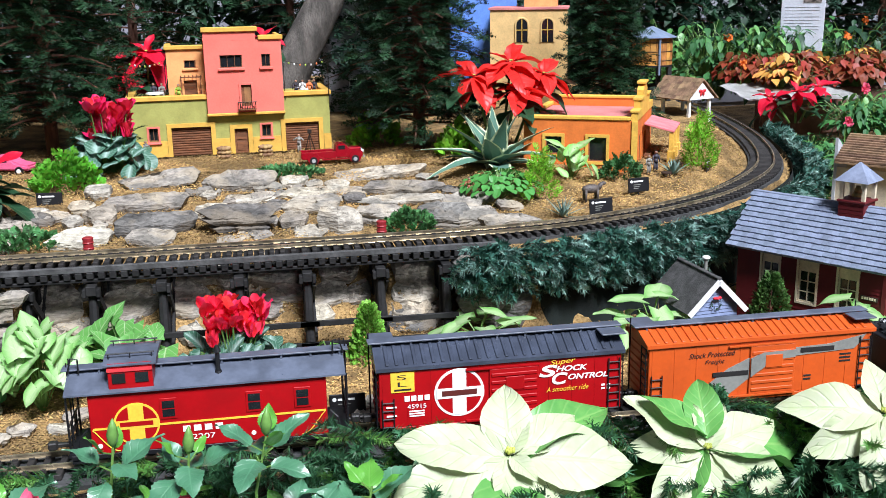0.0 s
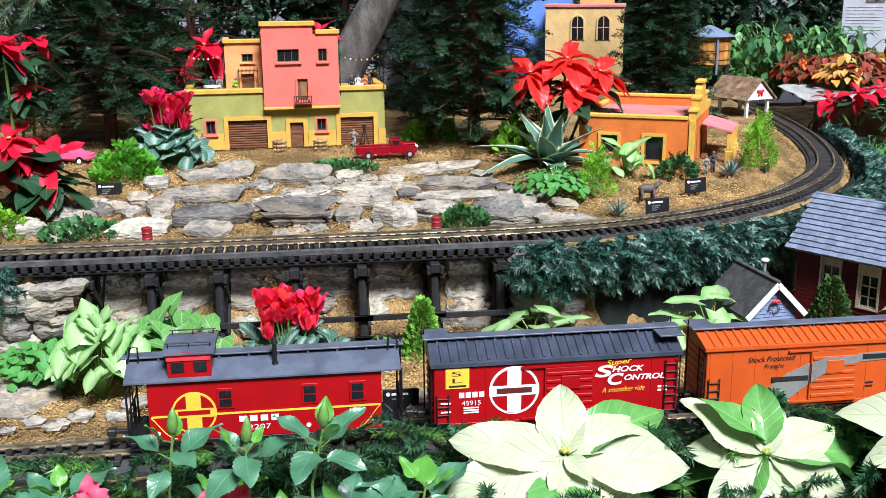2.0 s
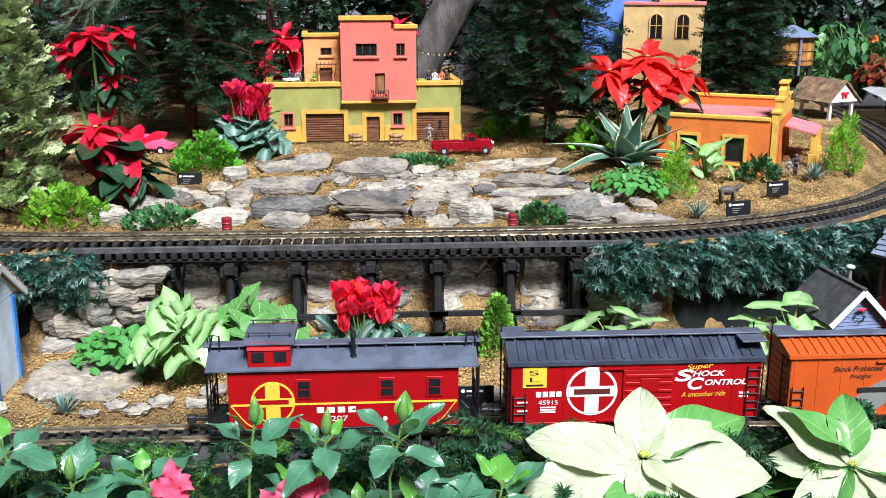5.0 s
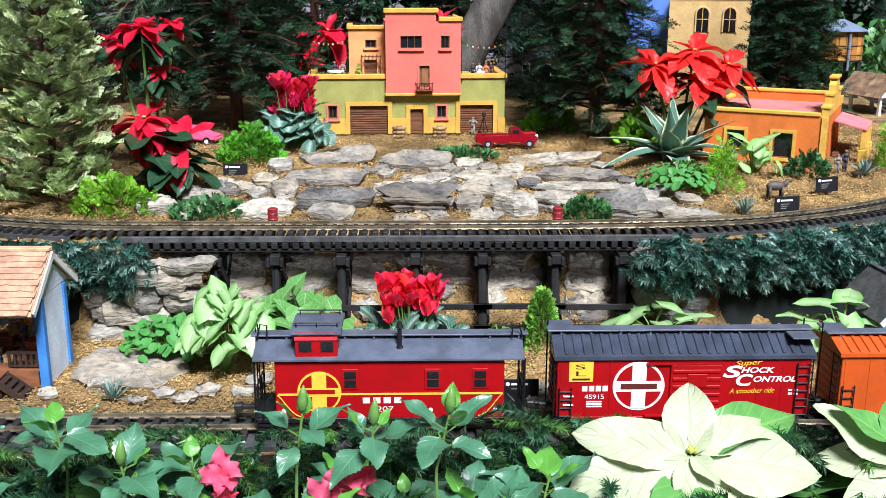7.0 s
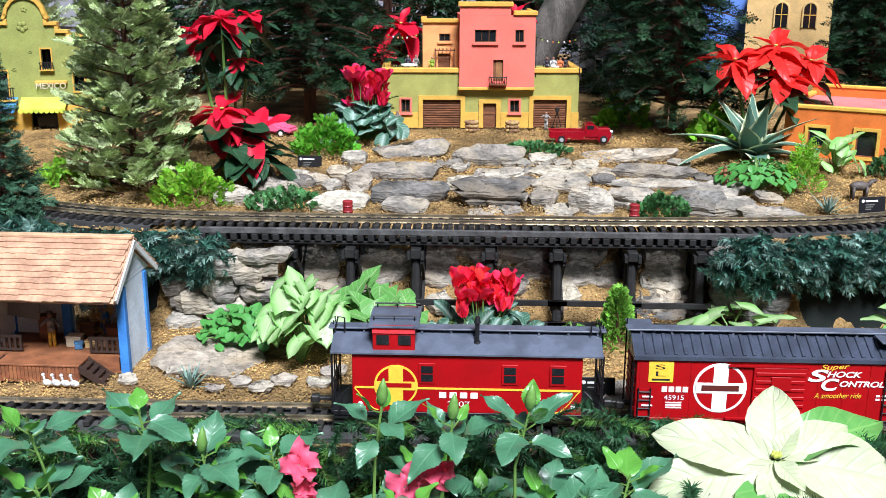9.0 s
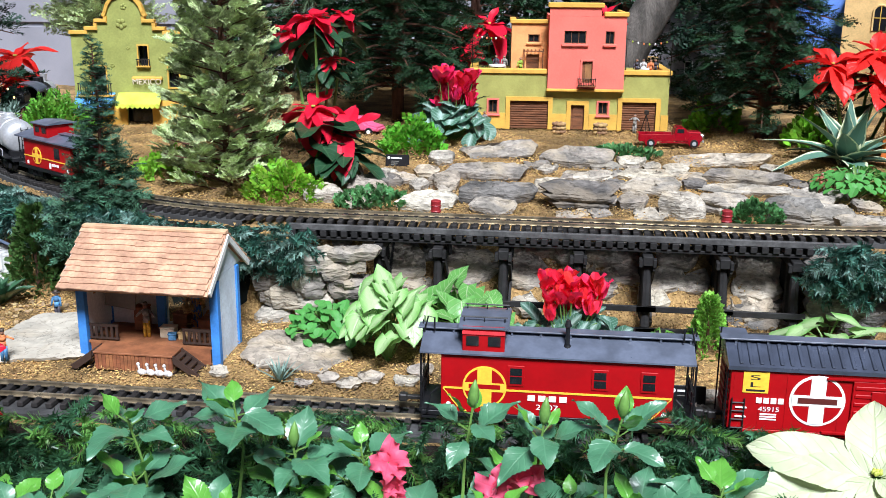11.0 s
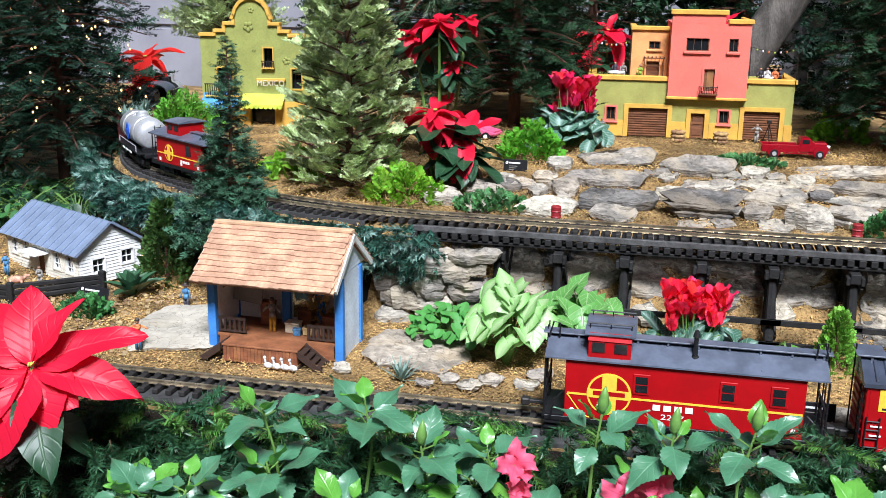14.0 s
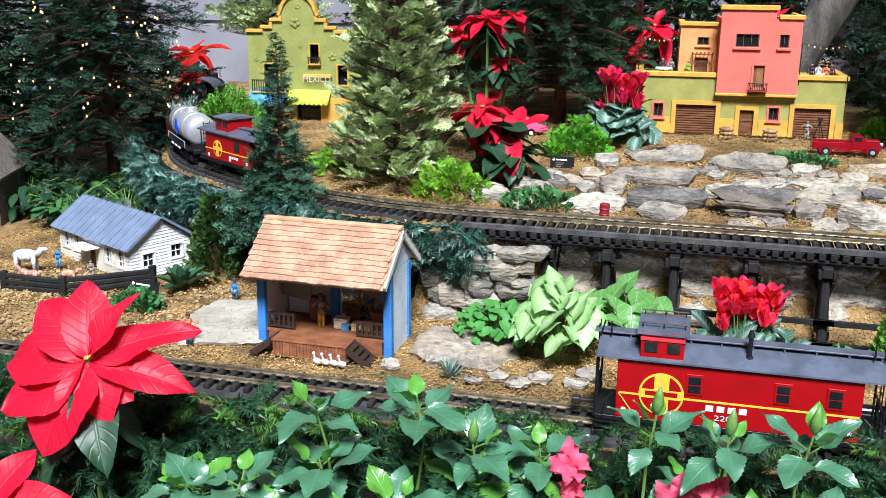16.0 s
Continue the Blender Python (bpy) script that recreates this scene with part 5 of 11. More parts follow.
# -- white farmhouse with tin roof
def farmhouse():
    u = Vector((-0.27, 0.14, 0)).normalized()
    ang = math.degrees(math.atan2(-u.y, -u.x))
    gz = ground_at(-1.45, 2.03)
    b = thing("farmhouse", "small white clapboard farmhouse with blue-grey standing-seam tin roof", "model house", pose(-1.40 + u.x * 0.31, 1.942 + u.y * 0.31, gz, 0, 0, ang))
    L, Wd, ze, zr = 0.31, 0.158, 0.079, 0.132
    ops = [(0.02, 0.028, 0.05, 0.066), (0.070, 0.028, 0.100, 0.066), (0.205, 0.024, 0.237, 0.063), (0.258, 0.024, 0.290, 0.063), (0.135, 0.0, 0.165, 0.05)]
    part("front_wall", wall_bm(L, ze, 0.006, ops), M_WPAINT, b)
    clapboards(b, 0, L, 0, ze, -0.0003, M_CREAMW, 0.0075, openings=ops)
    for (x0, z0, x1, z1) in ops[:4]:
        trim_frame(b, x0, z0, x1, z1, -0.002, 0.003, M_CREAMW, 0.002)
        sash(b, x0, z0, x1, z1, 0.001, M_WPAINT, M_GLASSDK, 2, 3, 0.002)
    part("door", boxed(0.135, 0.002, 0, 0.165, 0.004, 0.05), M_BROWN, b)
    part("door_hood", boxed(0.115, -0.04, 0.054, 0.19, -0.0025, 0.057, 0.0005, Matrix.Rotation(0.0, 4, "X")), M_WPAINT, b)
    part("back_wall", boxed(0, Wd - 0.006, 0, L, Wd, ze), M_WPAINT, b)
    part("far_gable", prismed([(0.0061, 0), (0.0061, ze), (Wd / 2, zr - 0.004), (Wd - 0.0061, ze), (Wd - 0.0061, 0)], 0, 0.006, "x"), M_WPAINT, b)
    # gable towards the stage
    mg = Matrix.Translation((L, 0, 0)) @ Matrix.Rotation(math.pi / 2, 4, "Z")
    wo = [(0.026, 0.024, 0.056, 0.056), (0.10, 0.032, 0.13, 0.064)]
    part("gable_wall", wall_bm(Wd - 0.0125, ze, 0.006, wo, mg @ Matrix.Translation((0.00625, 0, 0))), M_WPAINT, b)
    part("gable_top", prismed([(0.0, ze + 0.0002), (Wd / 2, zr - 0.004), (Wd, ze + 0.0002)], L - 0.006, L, "x"), M_WPAINT, b)
    g = new("gable_boards")
    g.parent = b
    g.matrix_basis = mg
    clapboards(g, 0, Wd, 0, ze, -0.0003, M_WPAINT, 0.0075, openings=[(a + 0.006, z0, c + 0.006, z1) for a, z0, c, z1 in wo])
    clapboards(g, 0, Wd, ze, zr - 0.006, -0.0003, M_WPAINT, 0.0075, gable=lambda z: Wd / 2 * (zr - z) / (zr - ze))
    for (x0, z0, x1, z1) in wo:
        trim_frame(g, x0 + 0.006, z0, x1 + 0.006, z1, -0.002, 0.003, M_WPAINT, 0.002)
        sash(g, x0 + 0.006, z0, x1 + 0.006, z1, 0.001, M_WPAINT, M_GLASSDK, 2, 2, 0.0022)
    ex = Wd / 2 + 0.014
    s = math.hypot(ex, zr - ze + 0.010)
    sl = math.atan2(zr - ze + 0.010, ex)
    for sy in (-1, 1):
        m = Matrix.Translation((-0.014, Wd / 2 - ex, ze - 0.008)) @ Matrix.Rotation(sl, 4, "X") if sy < 0 else Matrix.Translation((L + 0.014, Wd / 2 + ex, ze - 0.008)) @ Matrix.Rotation(math.pi, 4, "Z") @ Matrix.Rotation(sl, 4, "X")
        rf = part("roof_slope", boxed(0, 0, 0, L + 0.028, s, 0.003), M_TIN, b, m=m)
        for k in range(13):
            xx = 0.001 + k * (L + 0.026) / 12
            part("standing_seam", boxed(xx - 0.0008, 0, 0.003, xx + 0.0008, s, 0.0058), M_TIN, rf)
    return b


M_CREAMW = mat("off_white_boards", (0.70, 0.66, 0.56), 0.65, var=0.1)
farmhouse()


# -- red schoolhouse with slate-blue shingles and belfry
def school():
    u = Vector((0.547, -0.837))
    b = thing("schoolhouse", "dark red clapboard schoolhouse with blue-grey shingles and belfry", "model house", pose(1.005, 1.990, 0.0, 0, 0, math.degrees(math.atan2(u.y, u.x))))
    L, Wd, ze, zr = 0.325, 0.16, 0.17, 0.262
    ops = [(0.058, 0.075, 0.098, 0.160), (0.142, 0.065, 0.182, 0.155), (0.228, 0.065, 0.268, 0.155)]
    part("front_wall", wall_bm(L, ze, 0.006, ops), M_BARNRED, b)
    clapboards(b, 0, L, 0, ze, -0.0003, M_BARNRED, 0.008, openings=ops)
    for (x0, z0, x1, z1) in ops:
        trim_frame(b, x0, z0, x1, z1, -0.001, 0.004, M_CREAM, 0.003)
        w_ = sash(b, x0, z0, x1, z1, 0.001, M_CREAM, M_GLASSDK, 2, 4, 0.003)
        part("blind", boxed(x0 + 0.003, 0.0012, z1 - 0.024, x1 - 0.003, 0.0026, z1 - 0.003), M_CREAM, w_)
    nm = part("name_plate", boxed(0.277, -0.005, 0.098, 0.312, -0.0025, 0.107), M_DARKWOOD, b)
    for k in range(6):
        part("letter_bar", boxed(0.280 + k * 0.005, -0.0058, 0.100, 0.2835 + k * 0.005, -0.0049, 0.105), M_CREAM, nm)
    part("back_wall", boxed(0, Wd - 0.006, 0, L, Wd, ze), M_BARNRED, b)
    for xa in (0, L - 0.006):
        part("gable_wall", prismed([(0.0061, 0), (0.0061, ze), (Wd / 2, zr - 0.004), (Wd - 0.0061, ze), (Wd - 0.0061, 0)], xa, xa + 0.006, "x"), M_BARNRED, b)
    part("corner_board", boxed(L - 0.006, -0.004, 0, L + 0.002, -0.0023, ze), M_BARNRED, b)
    ex = Wd / 2 + 0.022
    s = math.hypot(ex, zr - ze + 0.012)
    sl = math.atan2(zr - ze + 0.012, ex)
    for sy in (-1, 1):
        m = Matrix.Translation((-0.016, Wd / 2 - ex, ze - 0.010)) @ Matrix.Rotation(sl, 4, "X") if sy < 0 else Matrix.Translation((L + 0.016, Wd / 2 + ex, ze - 0.010)) @ Matrix.Rotation(math.pi, 4, "Z") @ Matrix.Rotation(sl, 4, "X")
        rf = part("roof_slope", boxed(0, 0, 0, L + 0.032, s, 0.003), M_SLATE, b, m=m)
        if sy < 0:
            shingle_roof(rf, L + 0.032, s, Matrix.Translation((0, 0, 0.004)), M_SLATE, 11, 0.0132, 9, lift=0.0036)
    part("ridge_cap", boxed(-0.016, Wd / 2 - 0.006, zr + 0.003, L + 0.016, Wd / 2 + 0.006, zr + 0.008, 0.001), M_SLATE, b)
    bf = part("belfry_base", boxed(0.19, Wd / 2 - 0.026, zr - 0.03, 0.242, Wd / 2 + 0.026, zr + 0.014), M_BARNRED, b)
    for k in range(5):
        part("belfry_board", boxed(0.1895, Wd / 2 - 0.0275, zr - 0.026 + k * 0.0085, 0.2425, Wd / 2 - 0.026, zr - 0.019 + k * 0.0085), M_BARNRED, bf)
    part("belfry_ledge", boxed(0.186, Wd / 2 - 0.030, zr + 0.0142, 0.246, Wd / 2 + 0.030, zr + 0.019, 0.001), M_BARNRED, bf)
    for xx in (0.193, 0.239):
        for yy_ in (-0.023, 0.023):
            part("belfry_post", boxed(xx - 0.0035, Wd / 2 + yy_ - 0.0035, zr + 0.0192, xx + 0.0035, Wd / 2 + yy_ + 0.0035, zr + 0.058), M_CREAM, bf)
    bm = bmesh.new()
    ap = bm.verts.new((0.216, Wd / 2, zr + 0.096))
    q = [bm.verts.new((0.216 + a * 0.036, Wd / 2 + c * 0.036, zr + 0.058)) for a, c in ((-1, -1), (1, -1), (1, 1), (-1, 1))]
    for i in range(4):
        bm.faces.new((q[i], q[(i + 1) % 4], ap))
    bm.faces.new(q[::-1])
    part("belfry_roof", bm, M_SLATE, bf)
    bm = bmesh.new()
    cyl(bm, (0.216, Wd / 2, zr + 0.024), (0.216, Wd / 2, zr + 0.032), 0.013, 0.009, 14)
    cyl(bm, (0.216, Wd / 2, zr + 0.032), (0.216, Wd / 2, zr + 0.046), 0.009, 0.004, 14)
    part("bell", bm, mat("bell_brass", (0.4, 0.3, 0.12), 0.35, 0.8), bf, smooth=True)
    return b


school()


def cottage():
    """Slate-blue gabled cottage with charcoal roof; the gable faces -y before turning."""
    b = thing("cottage", "tiny slate-blue cottage with charcoal roof, white verges and wreath", "model house", pose(0.862, 1.795, 0.0, 0, 0, 6))
    w2, L, ze, zr = 0.050, 0.135, 0.096, 0.147
    part("gable_wall", prismed([(-w2, 0), (w2, 0), (w2, ze), (0, zr - 0.003), (-w2, ze)], 0, 0.006), M_SLATEBLUE, b)
    part("rear_gable", prismed([(-w2, 0), (w2, 0), (w2, ze), (0, zr - 0.003), (-w2, ze)], L - 0.006, L), M_SLATEBLUE, b)
    for sx in (-1, 1):
        part("side_wall", boxed(sx * w2 - (0.005 if sx > 0 else 0), 0.0061, 0, sx * w2 + (0.005 if sx < 0 else 0), L - 0.0061, ze), M_SLATEBLUE, b)
    clapboards(b, -w2, w2, 0.03, ze, -0.0003, M_SLATEBLUE, 0.007)
    clapboards(b, -w2, w2, ze, zr - 0.01, -0.0003, M_SLATEBLUE, 0.007, gable=lambda z: w2 * (zr - 0.003 - z) / (zr - 0.003 - ze))
    ex = w2 + 0.014
    hgt = (zr - ze) / w2 * ex
    s, sl = math.hypot(ex, hgt), math.atan2(hgt, ex)
    for sx in (-1, 1):
        m = Matrix.Translation((sx * ex, -0.014, zr - hgt + 0.001)) @ (Matrix.Rotation(math.pi, 4, "Z") if sx > 0 else Matrix.Identity(4)) @ Matrix.Rotation(-sl, 4, "Y")
        y0, y1 = (0, L + 0.028) if sx < 0 else (-L - 0.028, 0)
        rf = part("roof_slope", boxed(0, y0, 0, s, y1, 0.004), M_CHARCOAL, b, m=m)
        ya = y0 - 0.002 if sx < 0 else y1 - 0.001
        part("verge_board", boxed(0, ya, -0.006, s, ya + 0.003, 0.0045), M_WPAINT, rf)
    part("ridge_cap", boxed(-0.005, -0.014, zr + 0.003, 0.005, L + 0.014, zr + 0.008, 0.001), M_CHARCOAL, b)
    part("vent_pipe", cyled((0.03, 0.09, 0.12), (0.03, 0.09, 0.165), 0.0035, n=8), M_GREYP, b)
    bm = bmesh.new()
    ball(bm, (0.03, 0.09, 0.167), 0.009, 1, 1, 0.5)
    part("vent_cap", bm, M_WPAINT, b, smooth=True)
    part("window_head", boxed(-0.022, -0.005, 0.062, 0.022, -0.0025, 0.069), M_WPAINT, b)
    part("window", boxed(-0.018, -0.004, 0.02, 0.018, -0.0025, 0.0618), M_GLASSDK, b)
    hh = Heap()
    r = random.Random(4)
    for k in range(90):
        a = r.uniform(0, 2 * math.pi)
        c = Vector((math.cos(a) * 0.0105, -0.006, 0.1 + math.sin(a) * 0.0105))
        d = Vector((r.uniform(-1, 1), r.uniform(-1, 0.2), r.uniform(-1, 1))).normalized()
        hh.add([(-0.0008, 0, 0), (0.0008, 0, 0), (0, 0.006, 0.001)], [(0, 1, 2)], aim(c, d))
    wr = hh.done("wreath", mat("wreath_green", (0.03, 0.07, 0.04), 0.6, isl=0.3), b)
    bm = bmesh.new()
    ball(bm, (0.0, -0.009, 0.111), 0.0035)
    for sx in (-1, 1):
        ball(bm, (sx * 0.005, -0.009, 0.112), 0.004, 1.2, 0.5, 0.8)
    part("bow", bm, mat("ribbon_red", (0.7, 0.03, 0.05), 0.5), wr, smooth=True)
    return b


cottage()

# ---- rocks ----
def stone_paint(name, col, dark, buff, rough=1.0):
    """Weathered limestone: bedding streaks, grey lichen, warm stains and a rough grain."""
    m = mat(name, col, 0.85, var=0.3, scale=16, fine=0.42 * rough, fscale=75, bump=rough, rand=0.3, col2=dark, mixat=(0.40, 0.62), stretch=(1, 1, 2.4), bdist=0.006)
    t = m.node_tree
    N, L = t.nodes, t.links
    bs = N["Principled BSDF"]
    src = bs.inputs["Base Color"].links[0].from_socket
    geo = N.new("ShaderNodeNewGeometry")
    n = N.new("ShaderNodeTexNoise")
    n.inputs["Scale"].default_value, n.inputs["Detail"].default_value, n.inputs["Distortion"].default_value = 11.0, 5.0, 0.6
    L.new(geo.outputs["Position"], n.inputs[0])
    ra = N.new("ShaderNodeMapRange")
    ra.inputs[1].default_value, ra.inputs[2].default_value, ra.inputs[4].default_value = 0.5, 0.68, 0.75
    L.new(n.outputs[0], ra.inputs[0])
    mx = N.new("ShaderNodeMix")
    mx.data_type = "RGBA"
    mx.inputs[7].default_value = (*buff, 1)
    L.new(ra.outputs[0], mx.inputs[0])
    L.new(src, mx.inputs[6])
    # thin dark cracks along the bedding
    cr = N.new("ShaderNodeTexNoise")
    cr.inputs["Scale"].default_value, cr.inputs["Detail"].default_value = 30.0, 6.0
    mp = N.new("ShaderNodeMapping")
    mp.inputs["Scale"].default_value = (0.8, 0.8, 2.4)
    L.new(geo.outputs["Position"], mp.inputs[0])
    L.new(mp.outputs[0], cr.inputs[0])
    ab = N.new("ShaderNodeMath")
    ab.operation = "SUBTRACT"
    ab.inputs[1].default_value = 0.5
    L.new(cr.outputs[0], ab.inputs[0])
    ac = N.new("ShaderNodeMath")
    ac.operation = "ABSOLUTE"
    L.new(ab.outputs[0], ac.inputs[0])
    rb = N.new("ShaderNodeMapRange")
    rb.inputs[1].default_value, rb.inputs[2].default_value, rb.inputs[3].default_value, rb.inputs[4].default_value = 0.002, 0.012, 0.6, 1.0
    L.new(ac.outputs[0], rb.inputs[0])
    mu = N.new("ShaderNodeMix")
    mu.data_type, mu.blend_type = "RGBA", "MULTIPLY"
    mu.inputs[0].default_value = 1.0
    L.new(mx.outputs[2], mu.inputs[6])
    L.new(rb.outputs[0], mu.inputs[7])
    L.new(mu.outputs[2], bs.inputs["Base Color"])
    return m


STONES = {
    "grey": stone_paint("grey_limestone", (0.33, 0.295, 0.248), (0.165, 0.15, 0.128), (0.38, 0.315, 0.225)),
    "pale buff": stone_paint("pale_limestone", (0.41, 0.365, 0.30), (0.24, 0.212, 0.178), (0.42, 0.345, 0.245)),
    "warm buff": stone_paint("warm_limestone", (0.40, 0.345, 0.27), (0.22, 0.19, 0.15), (0.42, 0.33, 0.22)),
    "smooth": stone_paint("smooth_limestone", (0.33, 0.295, 0.25), (0.25, 0.225, 0.19), (0.36, 0.31, 0.235), 0.3),
    "dark grey": stone_paint("dark_limestone", (0.165, 0.152, 0.138), (0.075, 0.07, 0.064), (0.21, 0.17, 0.125)),
}


def stone(x, y, z, w, d, h, turn=0.0, tone="grey", label=None, group="terrace stones", tilt=7.0, relief=1.0):
    """A broken slab of layered limestone whose foot lies at z: w across, d deep, h high, its top tipped towards the viewer."""
    r = random.Random(int((x * 7.13 + y * 3.77 + w * 11.1) * 10000))
    o = r.uniform(0, 90)
    nz_ = lambda a, b, c: noise.noise(Vector((a + o, b - o, c)))
    n = r.randrange(5, 8)
    cor, a0 = [], r.uniform(0, 1)
    for k in range(n):
        a = 2 * math.pi * (k + a0 + r.uniform(-0.28, 0.28)) / n
        sq = (abs(math.cos(a)) ** 5 + abs(math.sin(a)) ** 5) ** -0.2
        cor.append(Vector((math.cos(a) * sq * w / 2, math.sin(a) * sq * d / 2, 0)) * r.uniform(0.86, 1.07))
    ring = []
    for k in range(n):
        p, q = cor[k], cor[(k + 1) % n]
        m_ = max(2, int((q - p).length / 0.012))
        ring += [p.lerp(q, j / m_) for j in range(m_)]
    m_ = len(ring)
    w, h = w * 1.05, h * 1.12
    half = min(w, d) / 2
    beds = max(1, int(h / r.uniform(0.018, 0.034)))
    steps = [(-0.025, 0.024, 0), (0.0, 0.016, 0)]
    cuts = sorted([0.0] + [h * (k + r.uniform(-0.3, 0.3)) / beds for k in range(1, beds)] + [h])
    for k in range(beds):
        ins = 0.007 * (1 - (k + 1) / beds) + (0.003 if beds == 1 else 0) + r.uniform(-0.002, 0.003)
        lo, hi = cuts[k], cuts[k + 1]
        steps += [(lo + 0.0006, ins + 0.004, k + 1), (lo + 0.3 * (hi - lo), ins, k + 1), (lo + 0.7 * (hi - lo), ins - 0.003, k + 1), (hi - 0.0015, ins + r.uniform(-0.001, 0.002), k + 1)]
    top = [(h, 0.25), (h, 0.5), (h, 0.78)]
    V, F = [], []
    peel = r.uniform(-0.1, 0.25)
    for zz, ins, bed in steps:
        for p in ring:
            q = p * (1 - min(0.6, ins / half))
            q = q + p.normalized() * (0.010 * nz_(p.x * 16, p.y * 16, bed * 0.35) + 0.005 * nz_(p.x * 55, p.y * 55, bed * 3.1))
            V.append([q.x, q.y, zz + 0.0025 * nz_(p.x * 40, p.y * 40, bed)])
    for zz, f in top:
        for p in ring:
            q = p * (1 - f - 0.03 * nz_(p.x * 30, p.y * 30, f))
            V.append([q.x, q.y, zz - relief * (0.006 * (nz_(q.x * 17, q.y * 24, 5) > peel) + 0.004 * (nz_(q.x * 30, q.y * 40, 9) > 0.1) - 0.004 * nz_(q.x * 45, q.y * 45, 3))])
    # clean breaks across the upper edges and corners
    V = np.array(V)
    for k in range(r.randrange(2, 5)):
        a = r.uniform(-2.6, -0.5) if k < 2 else r.uniform(0, 6.283)
        nv = np.array((math.cos(a), math.sin(a), r.uniform(0.15, 0.9)))
        nv /= np.linalg.norm(nv)
        U = (V - (0, 0, h / 2)) / (w / 2, d / 2, h / 2)
        e = np.maximum(0, U @ nv - r.uniform(0.78, 1.02))
        keep = V[:, 2] > -0.01
        V[keep] -= ((e[:, None] * nv) * (w / 2, d / 2, h / 2) * 0.9)[keep]
    tl, ln_ = math.tan(radians(tilt + r.uniform(-4, 5))), r.uniform(-0.09, 0.09)
    V[:, 2] += (V[:, 1] + d / 2) * tl * np.clip(V[:, 2] / h, 0, 1) + V[:, 0] * ln_
    for i in range(len(steps) + len(top) - 1):
        for j in range(m_):
            a, b = i * m_ + j, i * m_ + (j + 1) % m_
            F.append((a, b, b + m_, a + m_))
    F.append(tuple(range(len(V) - m_, len(V))))
    hp = Heap()
    hp.add(V, F)
    ob = hp.done("rock", STONES[tone])
    ob.matrix_world = pose(x, y, z, 0, 0, turn + r.uniform(-9, 9))
    return tagged(ob, label or "rough %s limestone slab bedded in the mulch" % tone, "rock", group)


# terrace of slabs in front of the hacienda
stone(-0.273, 2.704, 0.221, 0.223, 0.113, 0.020, 5, "grey")
stone(-0.414, 2.607, 0.213, 0.085, 0.074, 0.025, 9, "grey")
stone(-0.433, 2.487, 0.201, 0.070, 0.055, 0.023, 9, "warm buff")
stone(-0.492, 2.428, 0.196, 0.082, 0.055, 0.018, 11, "pale buff")
stone(-0.440, 2.370, 0.191, 0.043, 0.055, 0.021, 10, "grey")
stone(-0.383, 2.400, 0.192, 0.092, 0.086, 0.031, 9, "warm buff")
stone(-0.283, 2.486, 0.201, 0.213, 0.069, 0.029, 6, "grey")
stone(-0.251, 2.293, 0.187, 0.197, 0.061, 0.037, 6, "dark grey")
stone(-0.403, 2.229, 0.178, 0.159, 0.055, 0.031, 10, "pale buff")
stone(-0.253, 2.227, 0.177, 0.112, 0.055, 0.026, 6, "grey")
stone(-0.066, 2.636, 0.213, 0.229, 0.119, 0.026, 1, "grey")
stone(-0.135, 2.549, 0.208, 0.058, 0.055, 0.017, 3, "pale buff")
stone(-0.127, 2.392, 0.192, 0.091, 0.076, 0.023, 3, "warm buff")
stone(-0.040, 2.501, 0.202, 0.134, 0.070, 0.020, 0, "pale buff")
stone(-0.062, 2.269, 0.186, 0.174, 0.055, 0.051, 1, "dark grey")
stone(-0.074, 2.221, 0.171, 0.090, 0.055, 0.016, 1, "pale buff")
stone(-0.019, 2.229, 0.178, 0.066, 0.055, 0.014, 0, "grey")
stone(0.070, 2.619, 0.214, 0.084, 0.076, 0.025, -2, "pale buff")
stone(0.097, 2.522, 0.204, 0.150, 0.076, 0.014, -3, "warm buff")
stone(0.102, 2.412, 0.194, 0.156, 0.071, 0.026, -3, "grey")
stone(0.058, 2.282, 0.187, 0.070, 0.055, 0.029, -2, "grey")
stone(0.092, 2.227, 0.176, 0.085, 0.055, 0.017, -3, "grey")
stone(0.158, 2.234, 0.175, 0.114, 0.069, 0.049, -5, "pale buff")
stone(0.171, 2.516, 0.201, 0.165, 0.117, 0.014, -4, "warm buff")
stone(0.306, 2.680, 0.218, 0.251, 0.126, 0.016, -7, "warm buff")
stone(0.353, 2.512, 0.202, 0.214, 0.085, 0.024, -8, "grey")
stone(0.324, 2.430, 0.195, 0.251, 0.064, 0.015, -8, "grey")
stone(0.253, 2.257, 0.186, 0.098, 0.062, 0.035, -7, "pale buff")
stone(0.393, 2.239, 0.174, 0.111, 0.075, 0.043, -10, "dark grey")
stone(0.473, 2.232, 0.176, 0.137, 0.086, 0.033, -12, "grey")
stone(0.529, 2.168, 0.186, 0.170, 0.055, 0.025, -14, "grey")
stone(0.486, 2.394, 0.191, 0.157, 0.098, 0.015, -12, "grey")
stone(0.572, 2.322, 0.188, 0.069, 0.055, 0.018, -14, "grey")
stone(-0.540, 2.421, 0.195, 0.068, 0.055, 0.019, 12, "grey")
stone(-0.585, 2.373, 0.192, 0.100, 0.055, 0.024, 13, "pale buff")
stone(-0.541, 2.234, 0.182, 0.113, 0.055, 0.023, 13, "grey")
stone(-0.646, 2.256, 0.186, 0.101, 0.055, 0.030, 16, "pale buff")
